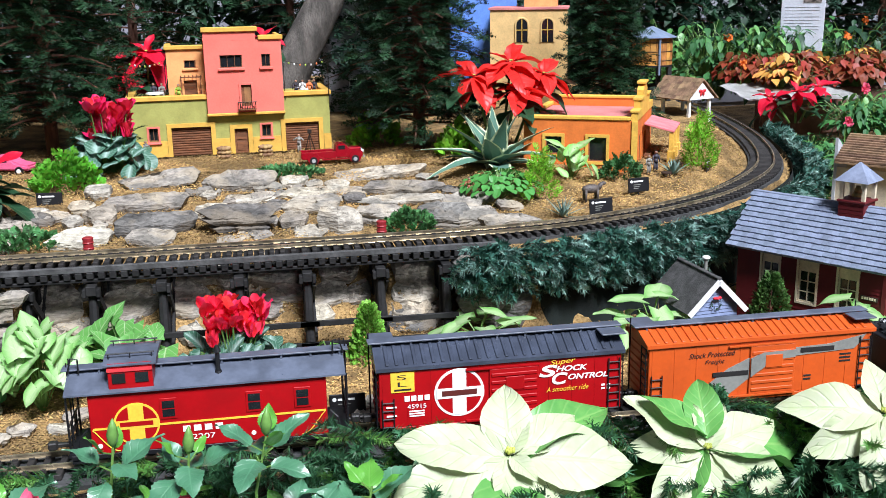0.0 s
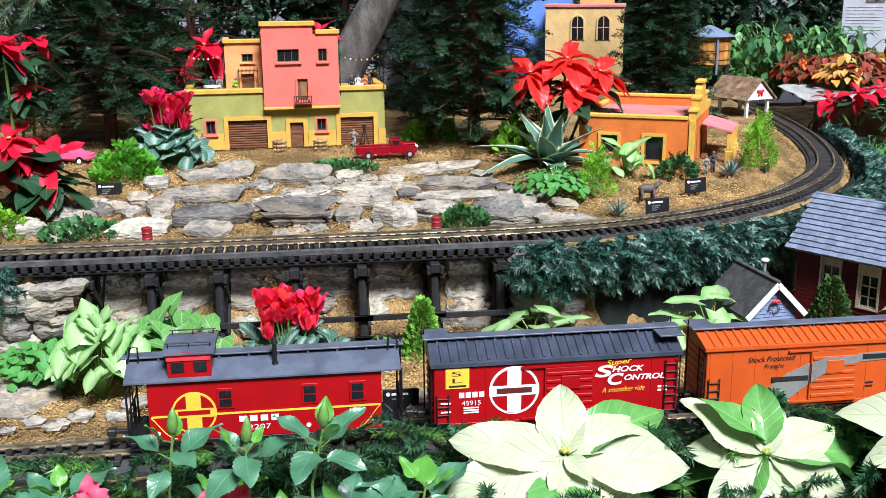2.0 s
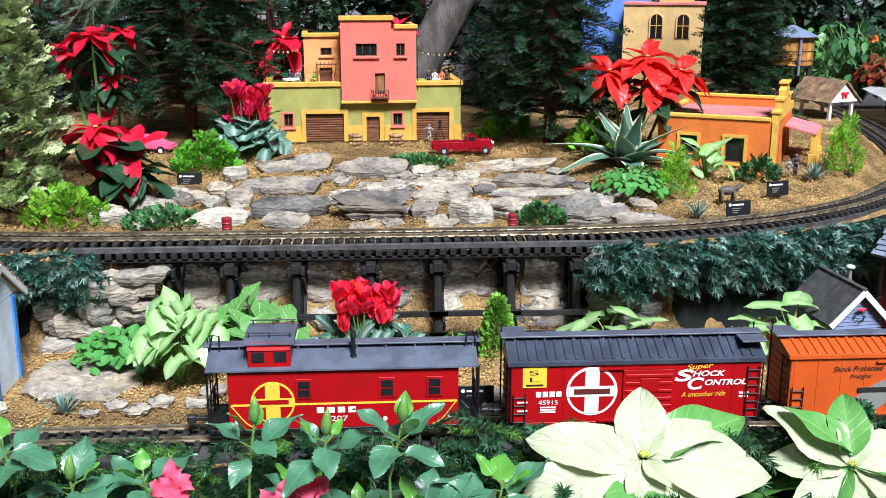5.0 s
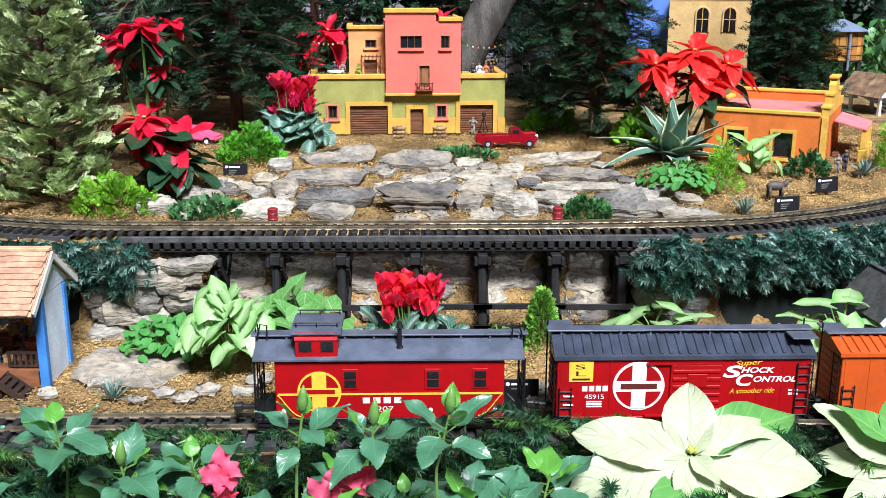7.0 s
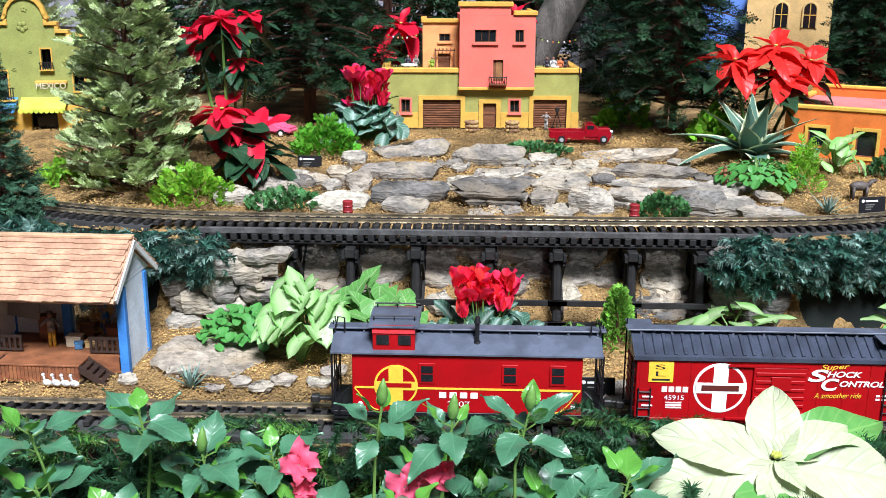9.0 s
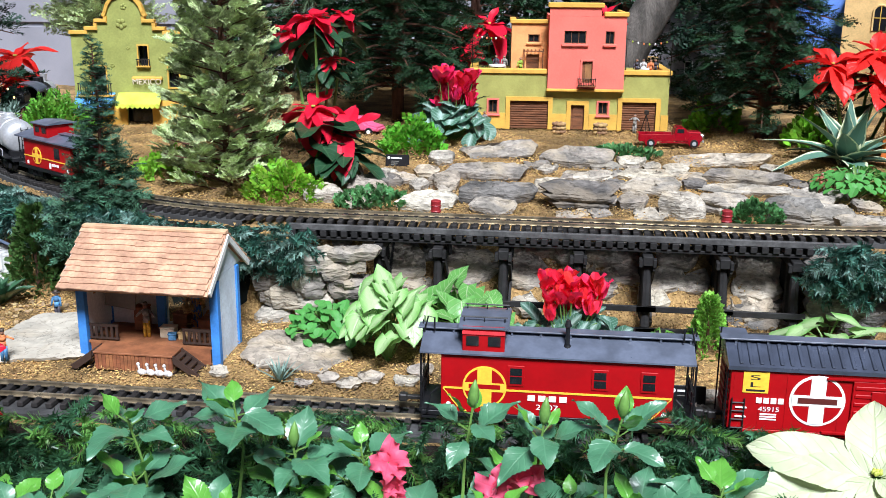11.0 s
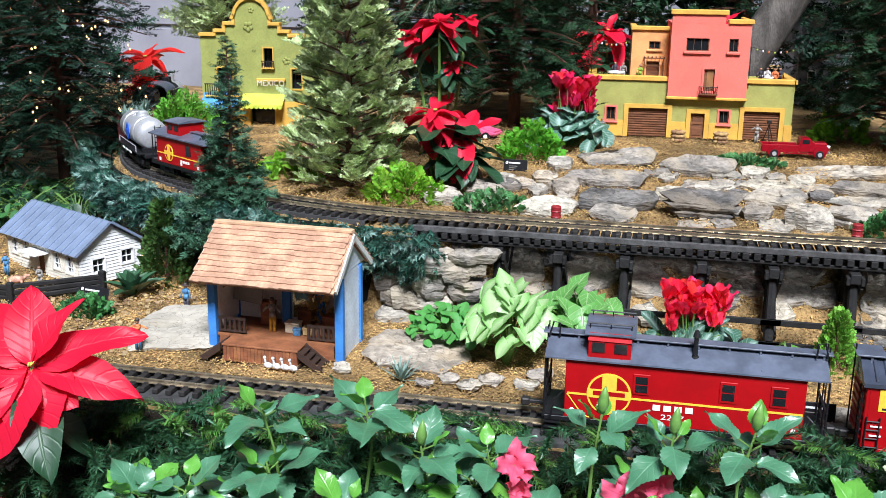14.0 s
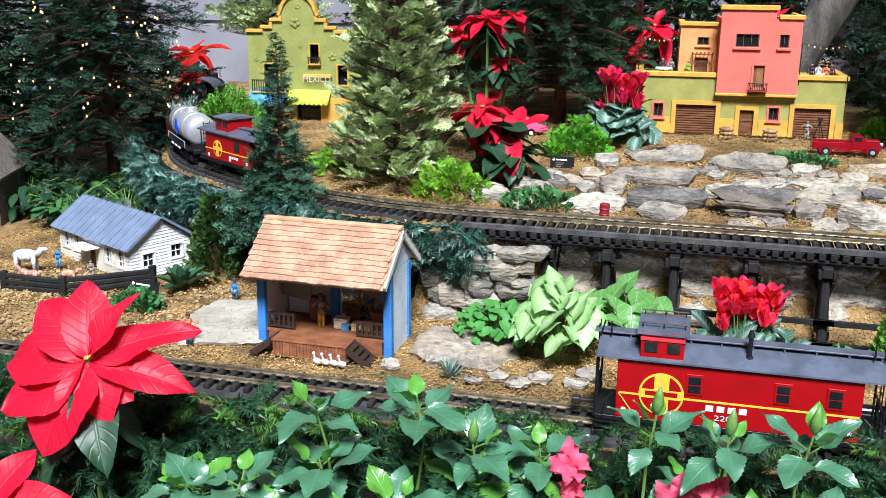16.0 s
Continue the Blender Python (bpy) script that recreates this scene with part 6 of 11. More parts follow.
# slabs leaning on the bank below the trestle
# pale buff: partly the stone's own, partly lifted against the deck's shade
stone(-0.464, 2.132, 0.108, 0.124, 0.050, 0.016, 12, "pale buff", label="rough pale buff limestone slab on the bank below the trestle", group="gorge stones", tilt=34)
stone(-0.438, 2.093, 0.059, 0.115, 0.066, 0.023, 11, "pale buff", label="rough pale buff limestone slab on the bank below the trestle", group="gorge stones", tilt=34)
stone(-0.489, 2.111, 0.082, 0.035, 0.062, 0.021, 13, "pale buff", label="rough pale buff limestone slab on the bank below the trestle", group="gorge stones", tilt=34)
stone(-0.313, 2.130, 0.104, 0.103, 0.050, 0.016, 8, "pale buff", label="rough pale buff limestone slab on the bank below the trestle", group="gorge stones", tilt=34)
stone(-0.288, 2.099, 0.057, 0.128, 0.079, 0.029, 7, "pale buff", label="rough pale buff limestone slab on the bank below the trestle", group="gorge stones", tilt=34)
stone(-0.352, 2.099, 0.067, 0.028, 0.062, 0.021, 9, "grey", label="rough grey limestone slab on the bank below the trestle", group="gorge stones", tilt=34)
stone(-0.569, 2.110, 0.084, 0.056, 0.051, 0.016, 15, "pale buff", label="rough pale buff limestone slab on the bank below the trestle", group="gorge stones", tilt=34)
stone(-0.585, 2.077, 0.039, 0.092, 0.077, 0.029, 15, "pale buff", label="rough pale buff limestone slab on the bank below the trestle", group="gorge stones", tilt=34)
stone(-0.652, 2.067, 0.034, 0.068, 0.064, 0.022, 17, "grey", label="rough grey limestone slab on the bank below the trestle", group="gorge stones", tilt=34)
stone(-0.555, 2.049, 0.024, 0.061, 0.053, 0.017, 15, "dark grey", label="rough dark grey limestone slab on the bank below the trestle", group="gorge stones", tilt=34)
stone(-0.581, 2.140, 0.115, 0.051, 0.050, 0.016, 15, "pale buff", label="rough pale buff limestone slab on the bank below the trestle", group="gorge stones", tilt=34)
stone(-0.634, 2.107, 0.082, 0.098, 0.050, 0.016, 16, "dark grey", label="rough dark grey limestone slab on the bank below the trestle", group="gorge stones", tilt=34)
stone(-0.174, 2.091, 0.055, 0.117, 0.070, 0.025, 4, "pale buff", label="rough pale buff limestone slab on the bank below the trestle", group="gorge stones", tilt=34)
stone(-0.133, 2.135, 0.109, 0.109, 0.050, 0.016, 3, "pale buff", label="rough pale buff limestone slab on the bank below the trestle", group="gorge stones", tilt=34)
stone(0.011, 2.127, 0.097, 0.132, 0.056, 0.018, -1, "grey", label="rough grey limestone slab on the bank below the trestle", group="gorge stones", tilt=34)
stone(0.146, 2.125, 0.096, 0.100, 0.057, 0.018, -4, "pale buff", label="rough pale buff limestone slab on the bank below the trestle", group="gorge stones", tilt=34)
stone(0.016, 2.097, 0.070, 0.118, 0.050, 0.016, -1, "pale buff", label="rough pale buff limestone slab on the bank below the trestle", group="gorge stones", tilt=34)
stone(0.119, 2.087, 0.059, 0.082, 0.054, 0.017, -4, "pale buff", label="rough pale buff limestone slab on the bank below the trestle", group="gorge stones", tilt=34)
stone(-0.003, 2.075, 0.045, 0.059, 0.056, 0.018, -0, "pale buff", label="rough pale buff limestone slab on the bank below the trestle", group="gorge stones", tilt=34)
stone(0.182, 2.088, 0.059, 0.067, 0.053, 0.017, -6, "pale buff", label="rough pale buff limestone slab on the bank below the trestle", group="gorge stones", tilt=34)
stone(0.293, 2.117, 0.083, 0.074, 0.067, 0.024, -8, "pale buff", label="rough pale buff limestone slab on the bank below the trestle", group="gorge stones", tilt=34)
stone(0.335, 2.120, 0.091, 0.071, 0.058, 0.019, -9, "pale buff", label="rough pale buff limestone slab on the bank below the trestle", group="gorge stones", tilt=34)
stone(0.335, 2.107, 0.080, 0.068, 0.050, 0.016, -10, "pale buff", label="rough pale buff limestone slab on the bank below the trestle", group="gorge stones", tilt=34)
stone(0.307, 2.080, 0.048, 0.102, 0.061, 0.021, -9, "pale buff", label="rough pale buff limestone slab on the bank below the trestle", group="gorge stones", tilt=34)
stone(0.292, 2.047, 0.015, 0.096, 0.064, 0.022, -9, "warm buff", label="rough warm buff limestone slab on the bank below the trestle", group="gorge stones", tilt=34)
stone(0.290, 2.026, -0.006, 0.120, 0.054, 0.017, -9, "dark grey", label="rough dark grey limestone slab on the bank below the trestle", group="gorge stones", tilt=34)
stone(-0.166, 2.038, 0.009, 0.068, 0.056, 0.018, 4, "grey", label="rough grey limestone slab on the bank below the trestle", group="gorge stones", tilt=34)
stone(-0.435, 2.050, 0.024, 0.047, 0.050, 0.016, 11, "pale buff", label="rough pale buff limestone slab on the bank below the trestle", group="gorge stones", tilt=34)
stone(0.093, 2.055, 0.028, 0.073, 0.050, 0.016, -3, "warm buff", label="rough warm buff limestone slab on the bank below the trestle", group="gorge stones", tilt=34)
stone(0.359, 2.030, -0.008, 0.057, 0.057, 0.018, -11, "dark grey", label="rough dark grey limestone slab on the bank below the trestle", group="gorge stones", tilt=34)
stone(-0.315, 2.060, 0.036, 0.060, 0.050, 0.016, 8, "dark grey", label="rough dark grey limestone slab on the bank below the trestle", group="gorge stones", tilt=34)
stone(-0.085, 2.124, 0.097, 0.099, 0.050, 0.016, 2, "pale buff", label="rough pale buff limestone slab on the bank below the trestle", group="gorge stones", tilt=34)
# dark rocks at the eastern foot of the bridge
stone(0.446, 1.984, 0.082, 0.146, 0.055, 0.082, -13, "dark grey", label="large dark brown-grey rock beside the green cloth", group="dark rocks")
stone(0.425, 1.983, 0.054, 0.118, 0.055, 0.060, -13, "dark grey", label="large dark brown-grey rock beside the green cloth", group="dark rocks")
stone(0.503, 1.983, 0.043, 0.082, 0.055, 0.036, -15, "dark grey", label="large dark brown-grey rock beside the green cloth", group="dark rocks")
stone(0.480, 1.983, 0.011, 0.097, 0.055, 0.040, -14, "dark grey", label="large dark brown-grey rock beside the green cloth", group="dark rocks")
# courses of thick stones stacked at the western end of the bridge
stone(-0.582, 1.957, 0.115, 0.079, 0.055, 0.036, 13, "grey", label="thick angular grey stone in a stacked wall", group="stacked stones", tilt=3)
stone(-0.514, 1.958, 0.138, 0.108, 0.055, 0.025, 11, "grey", label="thick angular grey stone in a stacked wall", group="stacked stones", tilt=3)
stone(-0.623, 1.957, 0.071, 0.067, 0.055, 0.044, 14, "grey", label="thick angular grey stone in a stacked wall", group="stacked stones", tilt=3)
stone(-0.552, 1.957, 0.096, 0.080, 0.055, 0.036, 12, "grey", label="thick angular grey stone in a stacked wall", group="stacked stones", tilt=3)
stone(-0.668, 1.957, 0.032, 0.108, 0.055, 0.037, 15, "grey", label="thick angular grey stone in a stacked wall", group="stacked stones", tilt=3)
stone(-0.682, 1.957, -0.013, 0.093, 0.055, 0.043, 16, "grey", label="thick angular grey stone in a stacked wall", group="stacked stones", tilt=3)
stone(-0.602, 1.958, 0.056, 0.076, 0.055, 0.035, 13, "grey", label="thick angular grey stone in a stacked wall", group="stacked stones", tilt=3)
stone(-0.527, 1.957, 0.058, 0.083, 0.055, 0.038, 11, "grey", label="thick angular grey stone in a stacked wall", group="stacked stones", tilt=3)
stone(-0.589, 1.958, 0.017, 0.090, 0.055, 0.039, 13, "grey", label="thick angular grey stone in a stacked wall", group="stacked stones", tilt=3)
stone(-0.698, 1.958, 0.070, 0.078, 0.055, 0.038, 16, "dark grey", label="thick angular dark grey stone in a stacked wall", group="stacked stones", tilt=3)
# flat slabs beside the stage and below the plants
stone(-1.06, 1.785, 0.0, 0.26, 0.27, 0.013, 20, "smooth", "broad flat pale stone slab beside the stage", "valley slabs", 0.5, 0.25)
stone(-0.585, 1.775, 0.0, 0.21, 0.20, 0.014, -8, "warm buff", "broad flat pale stone slab in the mulch", "valley slabs", 2)
stone(-0.56, 1.87, 0.0, 0.16, 0.10, 0.016, 8, "warm buff", "broad flat pale stone slab in the mulch", "valley slabs", 2)
stone(-0.70, 1.655, 0.0, 0.045, 0.03, 0.014, 10, "pale buff", "small pale rounded stone", "small stones")
stone(-0.36, 1.66, 0.0, 0.06, 0.04, 0.016, 10, "pale buff", "small pale rounded stone", "small stones")
# small broken stones between the slabs
r = random.Random(61)
for k in range(30):
    x, y, q = r.uniform(-0.56, 0.62), r.uniform(2.20, 2.62), r.uniform(0.03, 0.06)
    stone(x, y, ground_at(x, y) - 0.004, q * 1.3, q, r.uniform(0.012, 0.024), r.uniform(-40, 40), r.choice(("grey", "pale buff", "dark grey")), "small broken stone wedged between the slabs", "small stones")
for k in range(22):
    x, zz, q = r.uniform(-0.55, 0.45), r.uniform(0.01, 0.15), r.uniform(0.035, 0.065)
    stone(x, 2.03 + zz * 1.0, zz - 0.006, q * 1.5, q, r.uniform(0.016, 0.028), r.uniform(-30, 30), r.choice(("grey", "dark grey", "warm buff")), "small broken stone on the bank below the trestle", "small stones", 12)
for (x, y, q) in ((0.10, 1.635, 0.05), (0.145, 1.61, 0.045), (0.17, 1.65, 0.055), (0.20, 1.615, 0.04), (-0.46, 1.63, 0.05), (-0.50, 1.655, 0.045), (-0.54, 1.625, 0.04), (-0.43, 1.66, 0.05), (0.66, 1.62, 0.05), (0.70, 1.65, 0.04), (-0.63, 1.70, 0.04), (-0.345, 1.70, 0.05)):
    stone(x, y, ground_at(x, y), q, q * 0.75, q * 0.3, 0, "pale buff", "small pale stone beside the lower track", "valley slabs")

# ---- plants ----
def leaf(L=1.0, Wd=0.5, nu=4, nv=8, shape="ovate", fold=0.15, curl=0.25, wave=0.03, vein=0.0, teeth=0.0, twist=0.0, seed=0):
    """Vertices, faces and (u, v) of one leaf from the origin along +y, its upper side to +z."""
    V, UV, F = [], [], []
    r = random.Random(seed)
    ph = r.uniform(0, 6)
    for j in range(nv + 1):
        t = j / nv
        if shape == "ovate":
            w = math.sin(math.pi * min(1, t ** 0.72)) ** 0.85 * (1 - 0.25 * t)
        elif shape == "bract":
            w = math.sin(math.pi * t ** 0.85) ** 0.75
        elif shape == "heart":
            w = math.sqrt(max(0, 1 - (abs(t - 0.42) / 0.58) ** 2.2)) if t > 0.42 else math.sqrt(max(0, 1 - ((0.42 - t) / 0.46) ** 2))
        elif shape == "arrow":
            w = (0.86 + 0.14 * t / 0.3) if t < 0.3 else (1 - ((t - 0.3) / 0.7) ** 1.5)
        elif shape == "petal":
            w = math.sin(math.pi * (0.12 + 0.8 * t)) ** 0.6
        elif shape == "blade":
            w = (1 - t) ** 0.6 * (0.75 + 0.5 * math.sin(math.pi * min(1, t * 1.3)))
        else:
            w = math.sin(math.pi * t)
        if teeth and 0.05 < t < 0.95:
            w *= 1 + teeth * (1 if j % 2 else -1)
        a = curl * t * t
        for i in range(nu + 1):
            u = i / nu * 2 - 1
            x = u * w * Wd / 2
            y = t * L
            z = -curl * L * t * t + fold * abs(x) + wave * L * math.sin(ph + 9 * t) * abs(u) * u
            if shape in ("heart", "arrow") and t < 0.3:
                y -= (0.3 - t) * abs(u) * L * (0.55 if shape == "arrow" else 0.3)
            if vein:
                z += vein * L * (abs(math.sin(math.pi * (t * 7 - abs(u) * 1.6))) - 0.5) * (1 - 0.3 * abs(u)) - (vein * L * 1.5 if abs(u) < 0.1 else 0)
            s, c = math.sin(twist * t), math.cos(twist * t)
            V.append((x * c - z * s, y, z * c + x * s))
            UV.append((i / nu, t))
    for j in range(nv):
        for i in range(nu):
            k = j * (nu + 1) + i
            F.append((k, k + 1, k + nu + 2, k + nu + 1))
    return np.array(V), F, np.array(UV)


Leaves = Heap


def leafmat(name, col, rib, edge=None, rough=0.45, trans=0.25, spec=0.4, veins=7, vein_k=0.5, isl=0.18, bump=0.3, blotch=0.0, start=0.55, coat=0.0):
    """Leaf paint from each leaf's own (u, v): midrib, side veins, margin, with tone varying leaf by leaf."""
    m = bpy.data.materials.new(name)
    m.use_nodes = True
    t = m.node_tree
    N, L = t.nodes, t.links
    bs = N["Principled BSDF"]
    tc = N.new("ShaderNodeUVMap")
    tc.uv_map = "leaf"
    sp = N.new("ShaderNodeSeparateXYZ")
    L.new(tc.outputs[0], sp.inputs[0])

    def math_(op, a, b=None, c=None):
        n = N.new("ShaderNodeMath")
        n.operation = op
        for k, q in enumerate((a, b, c)):
            if q is None:
                continue
            if isinstance(q, (int, float)):
                n.inputs[k].default_value = q
            else:
                L.new(q, n.inputs[k])
        return n.outputs[0]
    a = math_("ABSOLUTE", math_("MULTIPLY_ADD", sp.outputs[0], 2.0, -1.0))
    mid = math_("SMOOTH_MIN", math_("MAXIMUM", math_("MULTIPLY_ADD", a, -14.0, 1.3), 0.0), 1.0, 0.1)
    side = math_("SINE", math_("MULTIPLY", math_("SUBTRACT", math_("MULTIPLY", sp.outputs[1], float(veins)), math_("MULTIPLY", a, 1.7)), 6.2832))
    sidev = math_("POWER", math_("MAXIMUM", side, 0.0), 7.0)
    vv = math_("MAXIMUM", mid, math_("MULTIPLY", sidev, 0.55))
    vk = math_("MULTIPLY", vv, vein_k)
    geo = N.new("ShaderNodeNewGeometry")
    no = N.new("ShaderNodeTexNoise")
    no.inputs["Scale"].default_value, no.inputs["Detail"].default_value = 60, 4
    L.new(geo.outputs["Position"], no.inputs[0])
    mx = N.new("ShaderNodeMix")
    mx.data_type = "RGBA"
    mx.inputs[6].default_value = (*col, 1)
    mx.inputs[7].default_value = (*(edge or [c * 0.72 for c in col]), 1)
    if blotch:
        f = math_("MULTIPLY", math_("SMOOTH_MIN", math_("MAXIMUM", math_("MULTIPLY_ADD", math_("ADD", a, math_("MULTIPLY", no.outputs[0], 0.5)), blotch, -start * blotch), 0.0), 1.0, 0.1), 1.0)
    else:
        f = math_("MULTIPLY", no.outputs[0], 0.9)
    L.new(f, mx.inputs[0])
    m2 = N.new("ShaderNodeMix")
    m2.data_type = "RGBA"
    L.new(vk, m2.inputs[0])
    L.new(mx.outputs[2], m2.inputs[6])
    m2.inputs[7].default_value = (*rib, 1)
    hs = N.new("ShaderNodeHueSaturation")
    L.new(m2.outputs[2], hs.inputs["Color"])
    L.new(math_("MULTIPLY_ADD", geo.outputs["Random Per Island"], 2 * isl, 1 - isl), hs.inputs["Value"])
    L.new(math_("MULTIPLY_ADD", geo.outputs["Random Per Island"], -0.03, 0.515), hs.inputs["Hue"])
    L.new(hs.outputs[0], bs.inputs["Base Color"])
    bs.inputs["Roughness"].default_value = rough
    bs.inputs["Specular IOR Level"].default_value = spec
    bs.inputs["Coat Weight"].default_value, bs.inputs["Coat Roughness"].default_value = coat, 0.45
    bp = N.new("ShaderNodeBump")
    bp.inputs["Strength"].default_value, bp.inputs["Distance"].default_value = bump, 0.002
    L.new(math_("SUBTRACT", math_("MULTIPLY", no.outputs[0], 0.4), vv), bp.inputs["Height"])
    L.new(bp.outputs[0], bs.inputs["Normal"])
    if trans:
        tr = N.new("ShaderNodeBsdfTranslucent")
        L.new(hs.outputs[0], tr.inputs[0])
        ms = N.new("ShaderNodeMixShader")
        ms.inputs[0].default_value = trans
        L.new(bs.outputs[0], ms.inputs[1])
        L.new(tr.outputs[0], ms.inputs[2])
        L.new(ms.outputs[0], N["Material Output"].inputs[0])
    return m


L_WHITE = leafmat("white_bract", (0.56, 0.57, 0.45), (0.38, 0.53, 0.18), (0.46, 0.56, 0.26), 0.5, 0.25, veins=7, vein_k=0.22, isl=0.1, bump=0.5)
L_RED = leafmat("red_bract", (0.72, 0.010, 0.030), (0.56, 0.007, 0.024), (0.62, 0.008, 0.026), 0.48, 0.3, veins=8, vein_k=0.4, isl=0.2, bump=0.35)
L_SCARLET = leafmat("scarlet_bract", (0.80, 0.045, 0.026), (0.58, 0.02, 0.015), (0.70, 0.03, 0.018), 0.42, 0.3, veins=8, vein_k=0.5, isl=0.22, bump=0.7)
L_DARKLEAF = leafmat("dark_green_leaf", (0.02, 0.065, 0.03), (0.06, 0.13, 0.06), (0.012, 0.045, 0.02), 0.42, 0.15, veins=8, isl=0.3)
L_POINLEAF = leafmat("marbled_green_leaf", (0.06, 0.25, 0.055), (0.26, 0.46, 0.14), (0.17, 0.40, 0.10), 0.42, 0.2, veins=7, vein_k=0.45, isl=0.25)
# base green lifted and blued to carry the sky's sheen, besides the gloss
L_HIB = leafmat("glossy_hibiscus_leaf", (0.066, 0.205, 0.108), (0.11, 0.28, 0.155), (0.032, 0.115, 0.06), 0.34, 0.04, spec=0.9, veins=6, vein_k=0.3, isl=0.65, bump=0.3, coat=1.0)
L_HIBNEW = leafmat("fresh_hibiscus_leaf", (0.14, 0.42, 0.06), (0.20, 0.47, 0.10), (0.09, 0.31, 0.045), 0.3, 0.3, spec=0.7, veins=6, vein_k=0.35, isl=0.25, bump=0.3)
L_PINKPETAL = leafmat("hot_pink_petal", (0.92, 0.15, 0.25), (0.84, 0.07, 0.17), (0.90, 0.12, 0.22), 0.5, 0.45, veins=9, vein_k=0.4, isl=0.12)
L_SYNG = leafmat("pale_arrowhead_leaf", (0.40, 0.58, 0.28), (0.52, 0.68, 0.38), (0.17, 0.41, 0.10), 0.34, 0.3, spec=0.5, veins=4, vein_k=0.18, isl=0.28, bump=0.5, blotch=1.8, start=0.66)
L_SYNGDK = leafmat("green_arrowhead_leaf", (0.15, 0.38, 0.10), (0.48, 0.62, 0.34), (0.09, 0.29, 0.06), 0.34, 0.3, spec=0.5, veins=5, vein_k=0.6, isl=0.2, bump=0.5)
L_UNDER = leafmat("dull_green_leaf", (0.05, 0.18, 0.05), (0.10, 0.26, 0.09), (0.03, 0.12, 0.03), 0.55, 0.15, spec=0.3, isl=0.4)
L_CALAD = leafmat("white_green_leaf", (0.42, 0.60, 0.28), (0.55, 0.66, 0.42), (0.22, 0.52, 0.12), 0.45, 0.3, veins=5, blotch=2.0)
L_CYC = leafmat("silvered_cyclamen_leaf", (0.05, 0.13, 0.085), (0.34, 0.46, 0.41), (0.28, 0.40, 0.35), 0.4, 0.1, veins=6, vein_k=0.8, isl=0.25, bump=0.5, blotch=-2.2, start=0.75)
L_CLOVER = leafmat("bright_geranium_leaf", (0.09, 0.36, 0.08), (0.14, 0.34, 0.10), (0.05, 0.2, 0.04), 0.45, 0.25, isl=0.3)
L_AGAVE = leafmat("blue_agave_blade", (0.09, 0.19, 0.14), (0.11, 0.22, 0.15), (0.62, 0.66, 0.42), 0.5, 0.05, veins=1, vein_k=0.1, isl=0.12, blotch=8.0, start=1.0)
L_SPIKE = leafmat("grey_green_spike", (0.17, 0.26, 0.22), (0.28, 0.36, 0.30), None, 0.5, 0.05, isl=0.3)
L_COPPER = leafmat("copper_coleus_leaf", (0.20, 0.032, 0.016), (0.28, 0.06, 0.03), (0.27, 0.06, 0.02), 0.5, 0.2, isl=0.5)
L_GOLD = leafmat("golden_leaf", (0.78, 0.42, 0.10), (0.8, 0.5, 0.2), (0.7, 0.3, 0.06), 0.5, 0.25, isl=0.3)
M_NEEDLE = mat("blue_green_needle", (0.046, 0.142, 0.10), 0.5, var=0.2, isl=0.5, bump=0, trans=0.1)
M_NEEDLEW = mat("frosted_needle", (0.24, 0.40, 0.34), 0.5, var=0.2, isl=0.4, bump=0, trans=0.1)
M_PINE = mat("dark_pine_needle", (0.048, 0.145, 0.062), 0.42, var=0.25, isl=0.5, bump=0, trans=0.1)
M_PINEL = mat("fresh_pine_needle", (0.13, 0.31, 0.065), 0.5, var=0.2, isl=0.4, bump=0, trans=0.15)
M_FIR = mat("dark_fir_spray", (0.017, 0.056, 0.020), 0.55, var=0.4, scale=28, isl=0.35, bump=0, trans=0.08, spec=0.25)
M_FIRB = mat("blue_green_fir_spray", (0.018, 0.058, 0.032), 0.55, var=0.4, scale=28, isl=0.35, bump=0, trans=0.08, spec=0.25)
M_JUNI = mat("grey_green_juniper_spray", (0.60, 0.72, 0.36), 0.6, var=0.35, scale=26, isl=0.3, bump=0, trans=0.28)
M_SPRUCE = mat("blue_green_spruce_spray", (0.055, 0.145, 0.08), 0.55, var=0.4, scale=28, isl=0.4, bump=0, trans=0.05, spec=0.25)
M_LIME = mat("lime_frond", (0.25, 0.55, 0.04), 0.55, var=0.25, isl=0.35, bump=0, trans=0.3)
M_ARBOR = mat("arborvitae_spray", (0.075, 0.165, 0.035), 0.6, var=0.3, isl=0.45, bump=0, trans=0.2)
M_MOSS = mat("baby_tears_leaf", (0.09, 0.26, 0.08), 0.55, var=0.3, isl=0.4, bump=0, trans=0.2)
M_STEM = mat("green_stem", (0.14, 0.27, 0.06), 0.5, var=0.2)
M_TWIG = mat("brown_twig", (0.09, 0.05, 0.03), 0.8)
M_BARK = mat("reddish_bark", (0.13, 0.055, 0.035), 0.9, var=0.3, fine=0.3, bump=0.8, stretch=(1, 1, 0.25), bdist=0.004)


